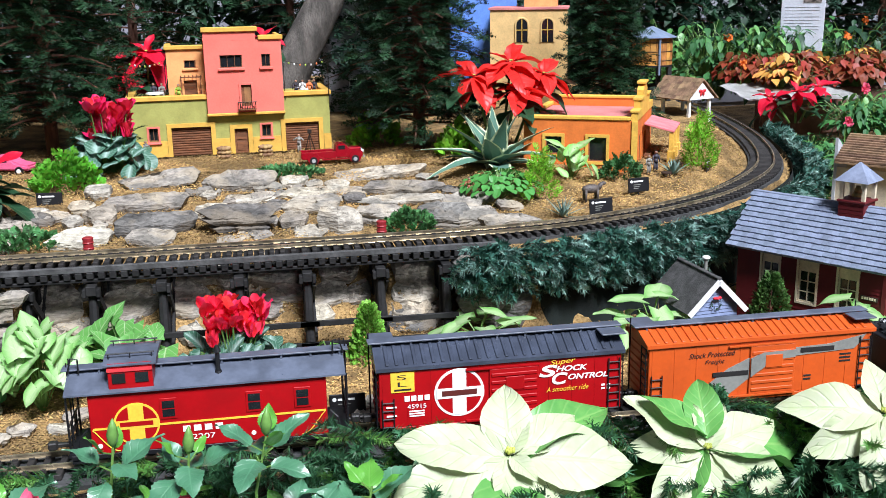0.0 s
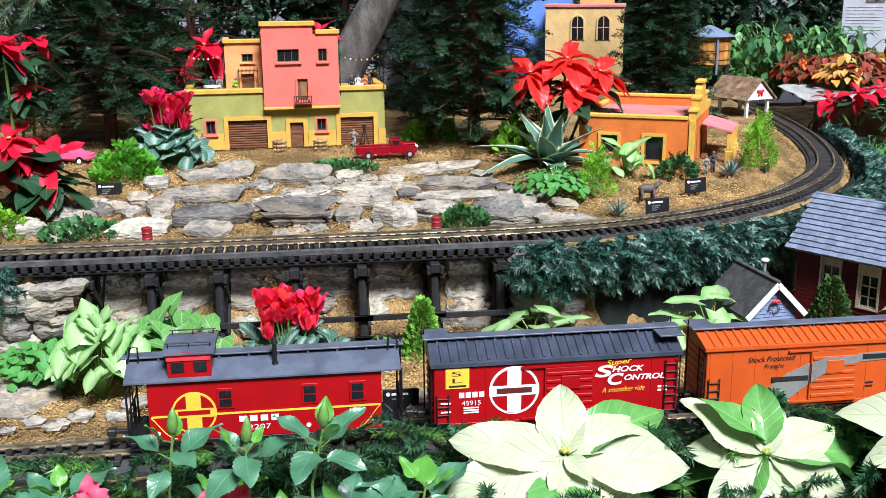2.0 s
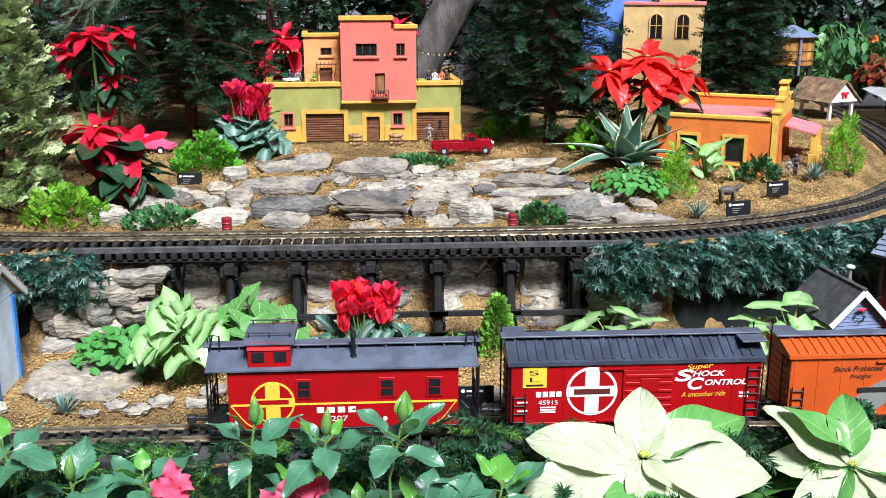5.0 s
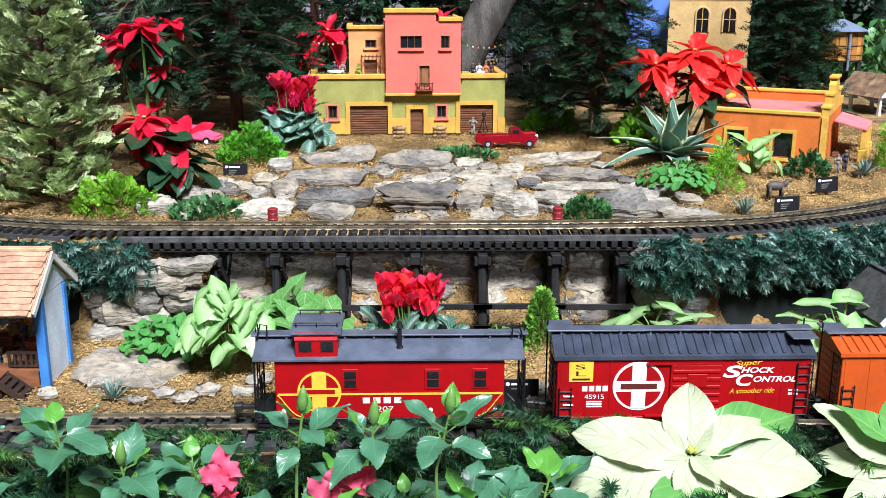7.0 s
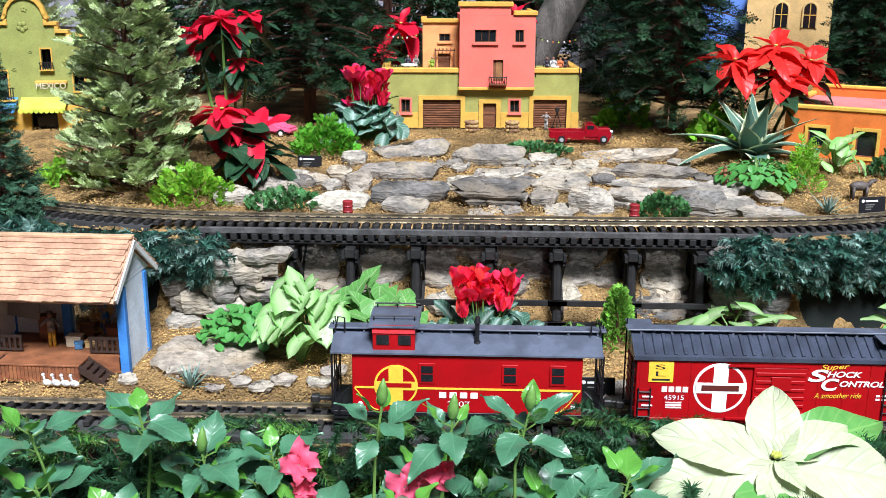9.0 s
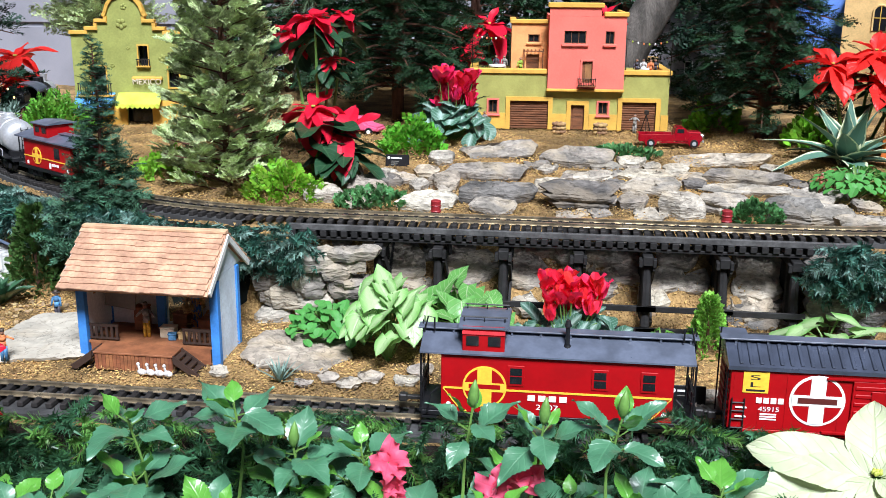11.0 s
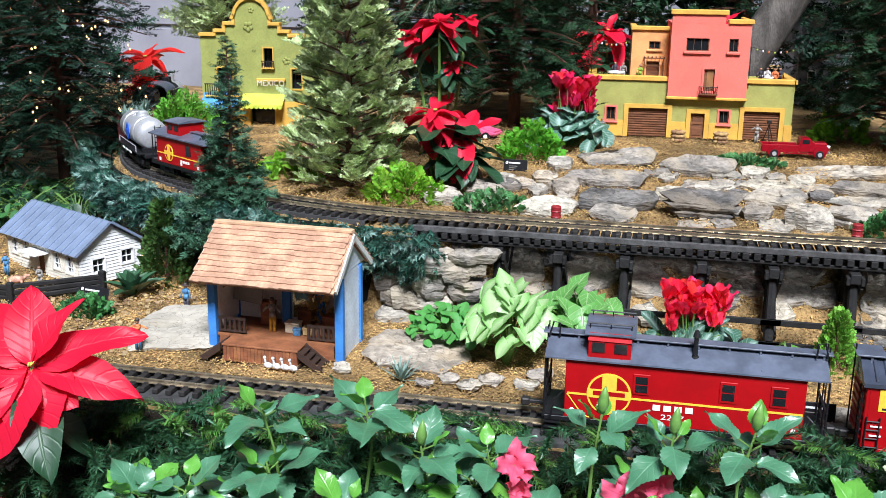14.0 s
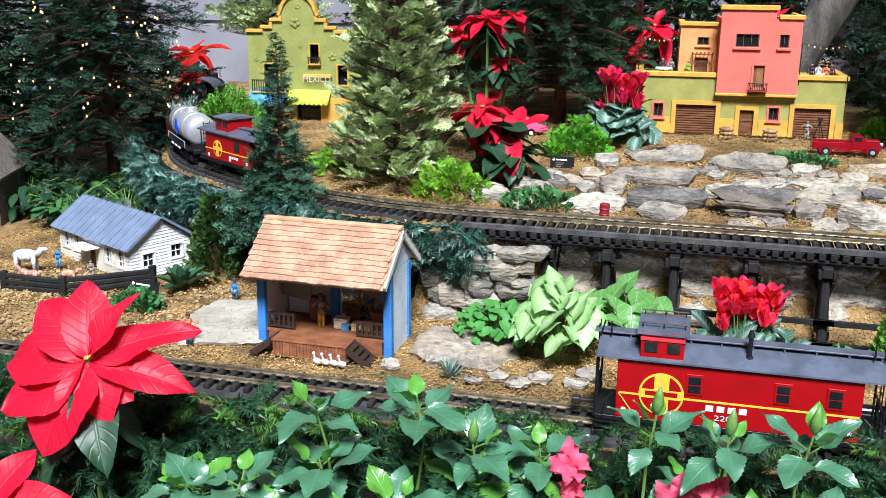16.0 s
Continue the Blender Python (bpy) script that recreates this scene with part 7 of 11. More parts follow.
def tuft(n, L, w, r, spread=1.0, flat=0.0, reach=1.0):
    """A twig's worth of needles, as (vertices, faces): n slim blades along and round a stem of length L on +y."""
    V, F = [], []
    for k in range(n):
        t = (k + 0.5) / n
        a = r.uniform(0, 2 * math.pi)
        ln = L * r.uniform(0.42, 0.62) * (1 - 0.35 * t) * reach
        out = Vector((math.cos(a), 0, math.sin(a) * (1 - flat)))
        d = (out * spread + Vector((0, r.uniform(0.6, 1.1), 0))).normalized()
        s = Vector((d.z, 0, -d.x))
        s = (s if s.length > 0.01 else Vector((1, 0, 0))).normalized() * w / 2
        p = Vector((0, t * L * 0.85, 0))
        q = p + d * ln
        b = len(V)
        V += [tuple(p - s), tuple(p + s), tuple(q)]
        F.append((b, b + 1, b + 2))
    return np.array(V), F


def frond(n, L, w, r, ang=0.9, droop=0.3, slim=False):
    """A flat spray: short side shoots along a midrib."""
    V, F = [], []
    for k in range(n):
        t = (k + 0.6) / n
        for sgn in (-1, 1):
            ln = L * 0.42 * math.sin(math.pi * min(0.98, 0.15 + 0.85 * t)) * r.uniform(0.75, 1.15)
            d = Vector((sgn * math.sin(ang), math.cos(ang) * 1.1, r.uniform(-0.25, 0.25))).normalized()
            p = Vector((0, t * L, -droop * L * t * t))
            q = p + d * ln + Vector((0, 0, -droop * ln * 0.5))
            s = Vector((-d.y, d.x, r.uniform(-0.6, 0.6))).normalized() * w / 2
            b = len(V)
            if slim:
                V += [tuple(p - s), tuple(p + s), tuple(q)]
                F.append((b, b + 1, b + 2))
                continue
            mid = p * 0.45 + q * 0.55
            V += [tuple(p), tuple(mid + s), tuple(q), tuple(mid - s)]
            F.append((b, b + 1, b + 2, b + 3))
    return np.array(V), F


def plant(name, label, category, x, y, z=None, group="", turn=0.0):
    return thing(name, label, category, pose(x, y, ground_at(x, y) if z is None else z, 0, 0, turn), group)


def sprig(r, pairs=8, twigs=6, sub=4, w=0.05, ln=0.17, lift=0.25):
    """A flat, slightly arched spray of unit length: a twig with side twigs, all set with short needles."""
    V, F = [], []

    def needles(p, d, L, m):
        side = Vector((-d.y, d.x, 0)).normalized()
        for k in range(m):
            t = (k + 0.6) / m
            for sg in (-1, 1):
                q = p + d * L * t
                e = (d * r.uniform(0.6, 0.95) + side * sg + Vector((0, 0, r.uniform(-0.15, 0.55)))).normalized() * ln * r.uniform(0.8, 1.2) * (1 - 0.35 * t)
                c = Vector((e.y, -e.x, r.uniform(-0.5, 0.5) * e.length)).normalized() * w / 2
                b = len(V)
                V.extend([tuple(q - c), tuple(q + c), tuple(q + e)])
                F.append((b, b + 1, b + 2))
    ax = Vector((0, 1, 0))
    needles(Vector((0, 0, 0)), ax, 1.0, pairs)
    for k in range(twigs):
        t = 0.12 + 0.68 * (k + 0.5) / twigs
        sg = -1 if k % 2 else 1
        d = Vector((sg * r.uniform(0.7, 1.0), 0.85, r.uniform(-0.1, 0.3))).normalized()
        needles(ax * t, d, r.uniform(0.42, 0.6) * (1.1 - t), sub)
    V = np.array(V)
    V[:, 2] += lift * (V[:, 1] * (1 - V[:, 1])) - 0.15 * np.abs(V[:, 0])
    return V, F


def conifer(name, label, x, y, z, height, radius, crown_mat, seed, low=0.2, n_br=90, spray=0.07, per=9, trunk=0.016, droop=0.25, power=0.9, up=0.15, group="evergreens", needle=(8, 6, 4, 0.05, 0.17), rise=0.0, shell=0.15, tip=0.0):
    """A tapered trunk, limbs in a spiral, and needled sprays along each limb."""
    r = random.Random(seed)
    b = thing(name, label, "tree", pose(x, y, z, 0, 0, r.uniform(0, 360)), group)
    bm = bmesh.new()
    tube(bm, [(0, 0, -0.03), (0.004, 0, height * 0.3), (-0.003, 0.003, height * 0.65), (0, 0, height * 0.97)], [trunk, trunk * 0.85, trunk * 0.5, trunk * 0.12], 8)
    part("trunk", bm, M_BARK, b, smooth=True)
    shapes = [sprig(r, *needle) for _ in range(7)]
    hh, limbs = Heap(), bmesh.new()
    for k in range(n_br):
        t = ((k + r.random()) / n_br) ** (1 + 0.8 * tip)
        zc = height * (low + (1 - low) * t)
        rad = radius * ((1 - t) ** power * r.uniform(0.62, 1.12) + 0.05)
        a = k * 2.39996 + r.uniform(-0.3, 0.3)
        dirv = Vector((math.cos(a), math.sin(a), 0))
        pts = []
        for j in range(5):
            q = j / 4
            pts.append(Vector((0, 0, zc)) + dirv * rad * q + Vector((0, 0, up * rad * q - droop * rad * q * q)))
        tube(limbs, pts, [trunk * 0.22 * (1 - 0.8 * q / 4) + 0.0008 for q in range(5)], 4)
        m = max(3, int(per * (0.45 + rad / radius)))
        for j in range(m):
            q = shell + (1 - shell) * ((j + r.random()) / m) ** 0.8
            i = min(3, int(q * 4))
            p = pts[i].lerp(pts[i + 1], q * 4 - i)
            side = Vector((-dirv.y, dirv.x, 0)) * r.uniform(-1, 1)
            d = (dirv * r.uniform(0.25, 1.0) + side * 0.9 + Vector((0, 0, r.uniform(-0.4, 0.4) + rise))).normalized()
            V, F = shapes[r.randrange(7)]
            hh.add(V, F, aim(p, d, r.uniform(-0.8, 0.8), spray * (1 - tip * t) * r.uniform(0.6, 1.2)))
    part("limb", limbs, M_BARK, b)
    c = hh.done("crown", crown_mat, b)
    c["kind"] = "stuff"
    return b


def garland(name, label, pts, n, seed, hang=0.1, depth=0.04, L=0.062, mats=(None, None), w=0.0036, top=0.02, needles=36, reach=1.0, tips=0.34):
    """A thick rope of needled twigs along a line of (x, y, z)."""
    r = random.Random(seed)
    P = [Vector(p) for p in pts]
    g = thing(name, label, "garland")
    tw = [tuft(needles, 1.0, w / L, r, 1.0, 0.0, reach) for _ in range(6)]
    A, B, bm = Heap(), Heap(), bmesh.new()
    seg = [(P[i + 1] - P[i]).length for i in range(len(P) - 1)]
    tot = sum(seg)
    for k in range(n):
        s = r.random() * tot
        i = 0
        while i < len(seg) - 1 and s > seg[i]:
            s -= seg[i]
            i += 1
        c = P[i].lerp(P[i + 1], min(1, s / seg[i]))
        dr = r.random()
        out = (P[i + 1] - P[i]).cross(Vector((0, 0, 1))).normalized()
        out = out if out.y < 0 else -out
        p = c + out * (depth * (1 - abs(dr - 0.3)) + r.uniform(-0.02, 0.012)) + Vector((0, 0, top - dr * (hang + top)))
        d = (out * r.uniform(0.2, 1.1) + (P[i + 1] - P[i]).normalized() * r.uniform(-1.2, 1.2) + Vector((0, 0, r.uniform(-0.75, 0.35)))).normalized()
        V, F = tw[r.randrange(6)]
        (B if r.random() < tips else A).add(V, F, aim(p, d, 0, L * r.uniform(0.75, 1.25)))
        if k % 3 == 0:
            tube(bm, [p, p + d * L * 0.8], [0.0013, 0.0006], 4)
    A.done("needles", mats[0] or M_NEEDLE, g)["kind"] = "stuff"
    B.done("frosted_needles", mats[1] or M_NEEDLEW, g)["kind"] = "stuff"
    part("twig_core", bm, M_TWIG, g)["kind"] = "stuff"
    return g


def bract_at(c, az, el, L, ratio, r, roll=0.0, curl=None, fold=None, teeth=0.012, nu=6, nv=14):
    """One bract or leaf at c, pointing along azimuth az and elevation el (degrees)."""
    lf = leaf(L, L * ratio, nu, nv, "bract", r.uniform(0.1, 0.35) if fold is None else fold, r.uniform(0.18, 0.55) if curl is None else curl, 0.045, 0.008, teeth, r.uniform(-0.25, 0.25), r.randrange(999))
    hp = Heap()
    hp.put(lf, np.array(Matrix.Translation(c) @ Matrix.Rotation(radians(az - 90), 4, "Z") @ Matrix.Rotation(radians(el), 4, "X") @ Matrix.Rotation(radians(roll), 4, "Y") @ Matrix.Translation((0, L * 0.03, 0))))
    return hp


def poinsettia(name, label, x, y, z, blooms, bract_mat, seed, leaves=8, leaf_mat=None, group="poinsettias"):
    """blooms: (dx, dy, dz, size, bracts) from the plant's foot; bracts: rows of azimuth, elevation, length in sizes, width ratio, or how many to strew."""
    r = random.Random(seed)
    b = plant(name, label, "plant", x, y, z, group)
    for (dx, dy, dz, s, rows) in blooms:
        c = Vector((dx, dy, dz))
        part("stem", tubed([(dx * 0.2, dy * 0.2, -0.02), (dx * 0.6, dy * 0.6, dz * 0.5), tuple(c)], [0.005, 0.004, 0.003], 6), M_STEM, b)
        if isinstance(rows, (int, float)):
            nod, rows = (30 if isinstance(rows, int) else 4), int(rows)
            a0 = r.uniform(0, 360)
            rows = [(a0 + k * 360 / rows + r.uniform(-25, 25), r.uniform(-32, 26), r.uniform(0.65, 1.15), r.uniform(0.46, 0.68)) for k in range(rows)] + [(a0 + 40 + k * 90 + r.uniform(-20, 20), r.uniform(15, 45), r.uniform(0.4, 0.6), 0.5) for k in range(4)]
            rows = [(az, el + nod * math.sin(radians(az)), k, q) for az, el, k, q in rows]
        for (az, el, k, ratio, *roll) in rows:
            bract_at(c, az, el, s * k, ratio, r, *roll, curl=r.uniform(0.12, 0.4) if roll else None).done("bract", bract_mat, b)
        bm = bmesh.new()
        for i in range(9):
            q = s * 0.04 * math.sqrt(i / 9)
            ball(bm, c + Vector((q * math.cos(i * 2.4), q * math.sin(i * 2.4), s * 0.05)), s * 0.017, 1, 1, 1.3, 6, 5)
        part("flower_bead", bm, M_BEAD, b, smooth=True)
        for i in range(leaves):
            cc = c + Vector((0, 0, -s * r.uniform(0.12, 0.6)))
            bract_at(cc, r.uniform(0, 360), r.uniform(-35, 12), s * r.uniform(0.85, 1.2), 0.55, r, curl=r.uniform(0.1, 0.5), nu=4, nv=12).done("leaf", leaf_mat or L_DARKLEAF, b)
    return b


M_BEAD = mat("yellow_green_bead", (0.42, 0.46, 0.08), 0.5, var=0.2)


def rosette(name, label, x, y, z, n, L, Wd, material, seed, shape="blade", el0=80, el1=15, curl=(0.0, 0.3), group="", fold=0.35, category="plant"):
    r = random.Random(seed)
    b = plant(name, label, category, x, y, z, group)
    for i in range(n):
        t = (i + 0.5) / n
        el = el0 + (el1 - el0) * t + r.uniform(-6, 6)
        l = L * (0.75 + 0.35 * t) * r.uniform(0.85, 1.1)
        hp = Leaves()
        hp.put(leaf(l, Wd * r.uniform(0.85, 1.1), 4, 10, shape, fold, curl[0] + (curl[1] - curl[0]) * t, 0.0, 0, 0, r.uniform(-0.2, 0.2), r.randrange(99)), np.array(Matrix.Rotation(i * 2.39996, 4, "Z") @ Matrix.Rotation(radians(el), 4, "X")))
        hp.done("blade", material, b)
    return b


def leafy(name, label, x, y, z, n, height, spread, size, material, seed, shape="heart", ratio=0.9, tilt=(10, 60), curl=(0.1, 0.35), group="", stem=True, face=None, nv=8, dome=True, back=0.5, merge=False):
    """Leaves on thin stalks that rise from one crown."""
    r = random.Random(seed)
    b = plant(name, label, "plant", x, y, z, group)
    st, mass = bmesh.new(), Heap()
    for i in range(n):
        a = i * 2.39996
        q = math.sqrt((i + 0.5) / n)
        zz = height * (1 - 0.6 * q * q if dome else r.uniform(0.3, 1)) * r.uniform(0.75, 1.05)
        p = Vector((math.cos(a) * spread * q, math.sin(a) * spread * q, zz))
        tube(st, [(0, 0, -0.01), (p.x * 0.4, p.y * 0.4, zz * 0.7), tuple(p)], 0.0013, 4)
        s = size * r.uniform(0.7, 1.2)
        az = a + r.uniform(-0.6, 0.6)
        d = Vector((math.cos(az), math.sin(az), 0))
        e = radians(r.uniform(*tilt))
        if face is not None:
            away = r.random() < back
            az = face + (math.pi if away else 0) + r.uniform(-1.5, 1.5)
            e = radians(r.uniform(-62, -12) if away else r.uniform(12, 58))
        hp = mass if merge else Leaves()
        M = np.array(Matrix.Translation(p) @ Matrix.Rotation(az - math.pi / 2, 4, "Z") @ Matrix.Rotation(-e, 4, "X"))
        hp.put(leaf(s, s * ratio, 2 if merge else 4, nv, shape, r.uniform(0.05, 0.3), r.uniform(*curl), 0.03, 0.004, 0, r.uniform(-0.2, 0.2), r.randrange(999)), M)
        if not merge:
            hp.done("leaf", material, b)
    if merge:
        mass.done("foliage", material, b)["kind"] = "stuff"
    part("stalkwork", st, M_STEM, b)["kind"] = "stuff"
    return b


def clump(name, label, x, y, z, n, rx, ry, h, L, w, material, seed, up=0.5, flat=True, group=""):
    """A low mound of many small shoots, one mesh."""
    r = random.Random(seed)
    b = plant(name, label, "plant", x, y, z, group)
    hh = Heap()
    sh = [frond(5, 1.0, w / L, r, 0.8, 0.2) for _ in range(4)]
    for i in range(n):
        a, q = r.uniform(0, 2 * math.pi), math.sqrt(r.random())
        px, py = math.cos(a) * q * rx, math.sin(a) * q * ry
        pz = h * (1 - q * q) * r.uniform(0.5, 1.0)
        d = Vector((math.cos(a) * q + r.uniform(-0.5, 0.5), math.sin(a) * q + r.uniform(-0.5, 0.5), up + r.uniform(-0.2, 0.5))).normalized()
        V, F = sh[r.randrange(4)]
        hh.add(V, F, aim((px, py, pz), d, r.uniform(0, 6.28), L * r.uniform(0.6, 1.3)))
    hh.done("foliage", material, b)["kind"] = "stuff"
    return b

# ---- upper train, standing on the western curve ----
S_CAB = float(ARC[np.argmin(np.hypot(UPPER[:, 0] + 1.27, UPPER[:, 1] - 2.28))])


def upper_car(name, label, category, s):
    x, y, a = on_line(s)
    return thing(name, label, category, pose(x, y, RAIL_TOP, 0, 0, math.degrees(a)), group="cars of the upper train")


M_MAROON = mat("maroon_boards", (0.10, 0.018, 0.016), 0.6, var=0.2, fine=0.1, rand=0.12)

c = upper_car("short_caboose", "short red caboose with black roof, cupola and yellow stripe", "caboose", S_CAB)
w, h = 0.043, 0.105
part("body", boxed(-h, -w, 0.032, h, w, 0.098, 0.001), M_RED, c)
part("sill", boxed(-h - 0.03, -w - 0.001, 0.024, h + 0.03, w + 0.001, 0.0318), M_BLACK, c)
part("roof", prismed([(-w - 0.006, 0.0982), (-w - 0.006, 0.101), (0, 0.112), (w + 0.006, 0.101), (w + 0.006, 0.0982)], -h - 0.03, h + 0.03, "x"), M_ROOFSHEEN, c)
cu = part("cupola", boxed(0.005, -0.034, 0.104, 0.068, 0.034, 0.134, 0.001), M_RED, c)
part("cupola_roof", prismed([(-0.039, 0.1342), (-0.039, 0.1365), (0, 0.141), (0.039, 0.1365), (0.039, 0.1342)], 0.0, 0.073, "x"), M_ROOFSHEEN, cu)
part("roof_walk", boxed(-h - 0.03, -0.01, 0.1125, 0.0, 0.01, 0.1145), M_ROOFSHEEN, c)
for sy in (-1, 1):
    f = sy * w
    for xx in (0.02, 0.05):
        part("cupola_window", boxed(xx - 0.009, sy * 0.034 - 0.0008, 0.115, xx + 0.009, sy * 0.034 + 0.0008, 0.127), M_GLASSDK, cu)
    part("window", boxed(-0.058, f - 0.0012, 0.063, -0.036, f + 0.0012, 0.088), M_GLASSDK, c)
    part("yellow_stripe", boxed(-h, f - 0.0008, 0.055, h, f + 0.0008, 0.0575), M_YEL, c)
    e = new("side_emblem")
    e.parent = c
    e.matrix_basis = pose(0.045, f, 0, 0, 0, 180 if sy > 0 else 0)
    disc("emblem_ring", 0, 0.06, 0.0205, 0, M_YEL, e)
    disc("emblem_field", 0, 0.06, 0.0175, -0.001, M_RED, e, t=0.0005)
    panel("emblem_cross", -0.006, 0.041, 0.006, 0.079, -0.0016, M_YEL, e, t=0.0003)
    panel("emblem_cross", -0.0195, 0.0555, 0.0195, 0.0645, -0.0016, M_YEL, e, t=0.0005)
    for k in range(4):
        part("mark_bar", boxed(-0.05 + k * 0.011, f - 0.0009, 0.043, -0.042 + k * 0.011, f + 0.0009, 0.049), M_WHITE, c)
    for xx in (-0.09, 0.09, -0.012):
        part("small_emblem", boxed(xx - 0.004, f - 0.0009, 0.036, xx + 0.004, f + 0.0009, 0.044, 0.0005), M_WHITE, c)
for sx in (-1, 1):
    pf = part("platform", boxed(min(sx * h, sx * (h + 0.03)), -w, 0.032, max(sx * h, sx * (h + 0.03)), w, 0.035), M_BLACK, c)
    bm = bmesh.new()
    xe = sx * (h + 0.027)
    for yy_ in (-w + 0.003, -0.014, 0.014, w - 0.003):
        tube(bm, [(xe, yy_, 0.032), (xe, yy_, 0.098 if abs(yy_) > 0.03 else 0.062)], 0.0016, 5)
    for zz in (0.062, 0.048):
        tube(bm, [(xe, -w, zz), (xe, w, zz)], 0.0015, 5)
    part("end_railing", bm, M_BLACK, pf)
    part("end_door", boxed(sx * h - 0.0012, -0.012, 0.036, sx * h + 0.0012, 0.012, 0.09), M_COPPER, c)
    for yy_ in (-0.028, 0.028):
        part("end_window", boxed(sx * h - 0.0012, yy_ - 0.007, 0.066, sx * h + 0.0012, yy_ + 0.007, 0.088), M_GLASSDK, c)
    ladder(c, sx * (h + 0.03), 0.022, 0.03, 0.115, 7, 0.018, "y", M_BLACK)
    coupler(c, sx * (h + 0.03), sx, 0.022)
    truck(c, sx * (h - 0.03), 0.013, 0.045, 0.033)

c = upper_car("tank_car", "silver tank car with round blue cross emblem on black frame", "freight car", S_CAB + 0.312)
bm = bmesh.new()
n = 28
prof = [(-0.118, 0.0), (-0.117, 0.022), (-0.112, 0.034), (-0.104, 0.0405), (0.104, 0.0405), (0.112, 0.034), (0.117, 0.022), (0.118, 0.0)]
rings = [[bm.verts.new((px_, math.cos(2 * math.pi * k / n) * pr, 0.079 + math.sin(2 * math.pi * k / n) * pr)) for k in range(n)] if pr > 0 else [bm.verts.new((px_, 0, 0.079))] for px_, pr in prof]
for A, B in zip(rings, rings[1:]):
    for k in range(n):
        a = [A[k % len(A)], A[(k + 1) % len(A)]] if len(A) > 1 else [A[0]]
        b_ = [B[(k + 1) % len(B)], B[k % len(B)]] if len(B) > 1 else [B[0]]
        bm.faces.new(a + b_)
bmesh.ops.recalc_face_normals(bm, faces=bm.faces)
tank = part("tank", bm, M_SILVER, c, smooth=True)
part("dome", cyled((0, 0, 0.115), (0, 0, 0.126), 0.017, 0.015, 18), M_SILVER, tank)
part("dome_lid", cyled((0, 0, 0.126), (0, 0, 0.129), 0.012, 0.009, 14), M_SILVER, tank)
for xx in (-0.06, 0.06):
    bm = bmesh.new()
    tube(bm, [(xx, math.cos(k * math.pi / 12) * 0.041, 0.079 + math.sin(k * math.pi / 12) * 0.041) for k in range(-2, 15)], 0.0009, 5)
    part("tank_band", bm, M_SILVER, tank)
part("frame", boxed(-0.138, -0.03, 0.024, 0.138, 0.03, 0.034, 0.001), M_BLACK, c)
for sy in (-1, 1):
    part("running_board", boxed(-0.135, sy * 0.03 if sy > 0 else -0.046, 0.0342, 0.135, 0.046 if sy > 0 else -0.03, 0.037), M_BLACK, c)
    bm = bmesh.new()
    tube(bm, [(-0.1, sy * 0.044, 0.037), (-0.1, sy * 0.044, 0.052), (0.1, sy * 0.044, 0.052), (0.1, sy * 0.044, 0.037)], 0.0013, 5)
    part("grab_rail", bm, M_SILVER, c)
    e = new("tank_emblem")
    e.parent = c
    e.matrix_basis = pose(0.0, sy * 0.0402, 0.079, 0, 0, 180 if sy > 0 else 0)
    mb = mat("emblem_blue", (0.03, 0.12, 0.62), 0.5) if sy < 0 else mb
    disc("emblem_ring", 0, 0, 0.0185, 0.0004, mb, e, t=0.0022, hole=0.013)
    for a_, b2, c_, d_ in ((-0.0035, -0.022, 0.0035, 0.022), (-0.0185, -0.0035, 0.0185, 0.0035)):
        panel("emblem_cross", a_, b2, c_, d_, 0.0, mb, e, t=0.0021 if a_ > -0.01 else 0.0024)
    for k in range(3):
        part("data_bar", boxed(-0.05 + k * 0.04, sy * 0.0445, 0.026, -0.025 + k * 0.04, sy * 0.0465, 0.031), M_WHITE, c)
    for xx in (-0.1, 0.1):
        part("saddle", boxed(xx - 0.012, -0.028, 0.0342, xx + 0.012, 0.028, 0.046), M_BLACK, c) if sy > 0 else None
for sx in (-1, 1):
    coupler(c, sx * 0.138, sx, 0.022)
    truck(c, sx * 0.09, 0.013, 0.048, 0.034)

c = upper_car("gondola", "maroon board-sided gondola planted with grey-green succulents", "freight car", S_CAB + 0.622)
part("floor", boxed(-0.13, -0.043, 0.03, 0.13, 0.043, 0.036), M_MAROON, c)
for sy in (-1, 1):
    for k in range(5):
        part("side_board", boxed(-0.13, sy * 0.0435 - 0.0018, 0.031 + k * 0.0105, 0.13, sy * 0.0435 + 0.0018, 0.0407 + k * 0.0105, 0.0005), M_MAROON, c)
    for k in range(7):
        part("side_post", boxed(-0.124 + k * 0.0413 - 0.003, sy * 0.0462 - 0.0012, 0.03, -0.124 + k * 0.0413 + 0.003, sy * 0.0462 + 0.0012, 0.083), M_MAROON, c)
    for k in range(4):
        part("mark_bar", boxed(-0.095 + (k % 2) * 0.028, sy * 0.0482 - 0.0006, 0.055 + (k // 2) * 0.011, -0.072 + (k % 2) * 0.028, sy * 0.0482 + 0.0006, 0.061 + (k // 2) * 0.011), M_WHITE, c)
    e = new("side_emblem")
    e.parent = c
    e.matrix_basis = pose(0.085, sy * 0.0476, 0, 0, 0, 180 if sy > 0 else 0)
    disc("emblem", 0, 0.06, 0.015, 0, M_WHITE, e)
    panel("emblem_bar", -0.011, 0.057, 0.011, 0.063, -0.001, M_GREYP, e, t=0.0003)
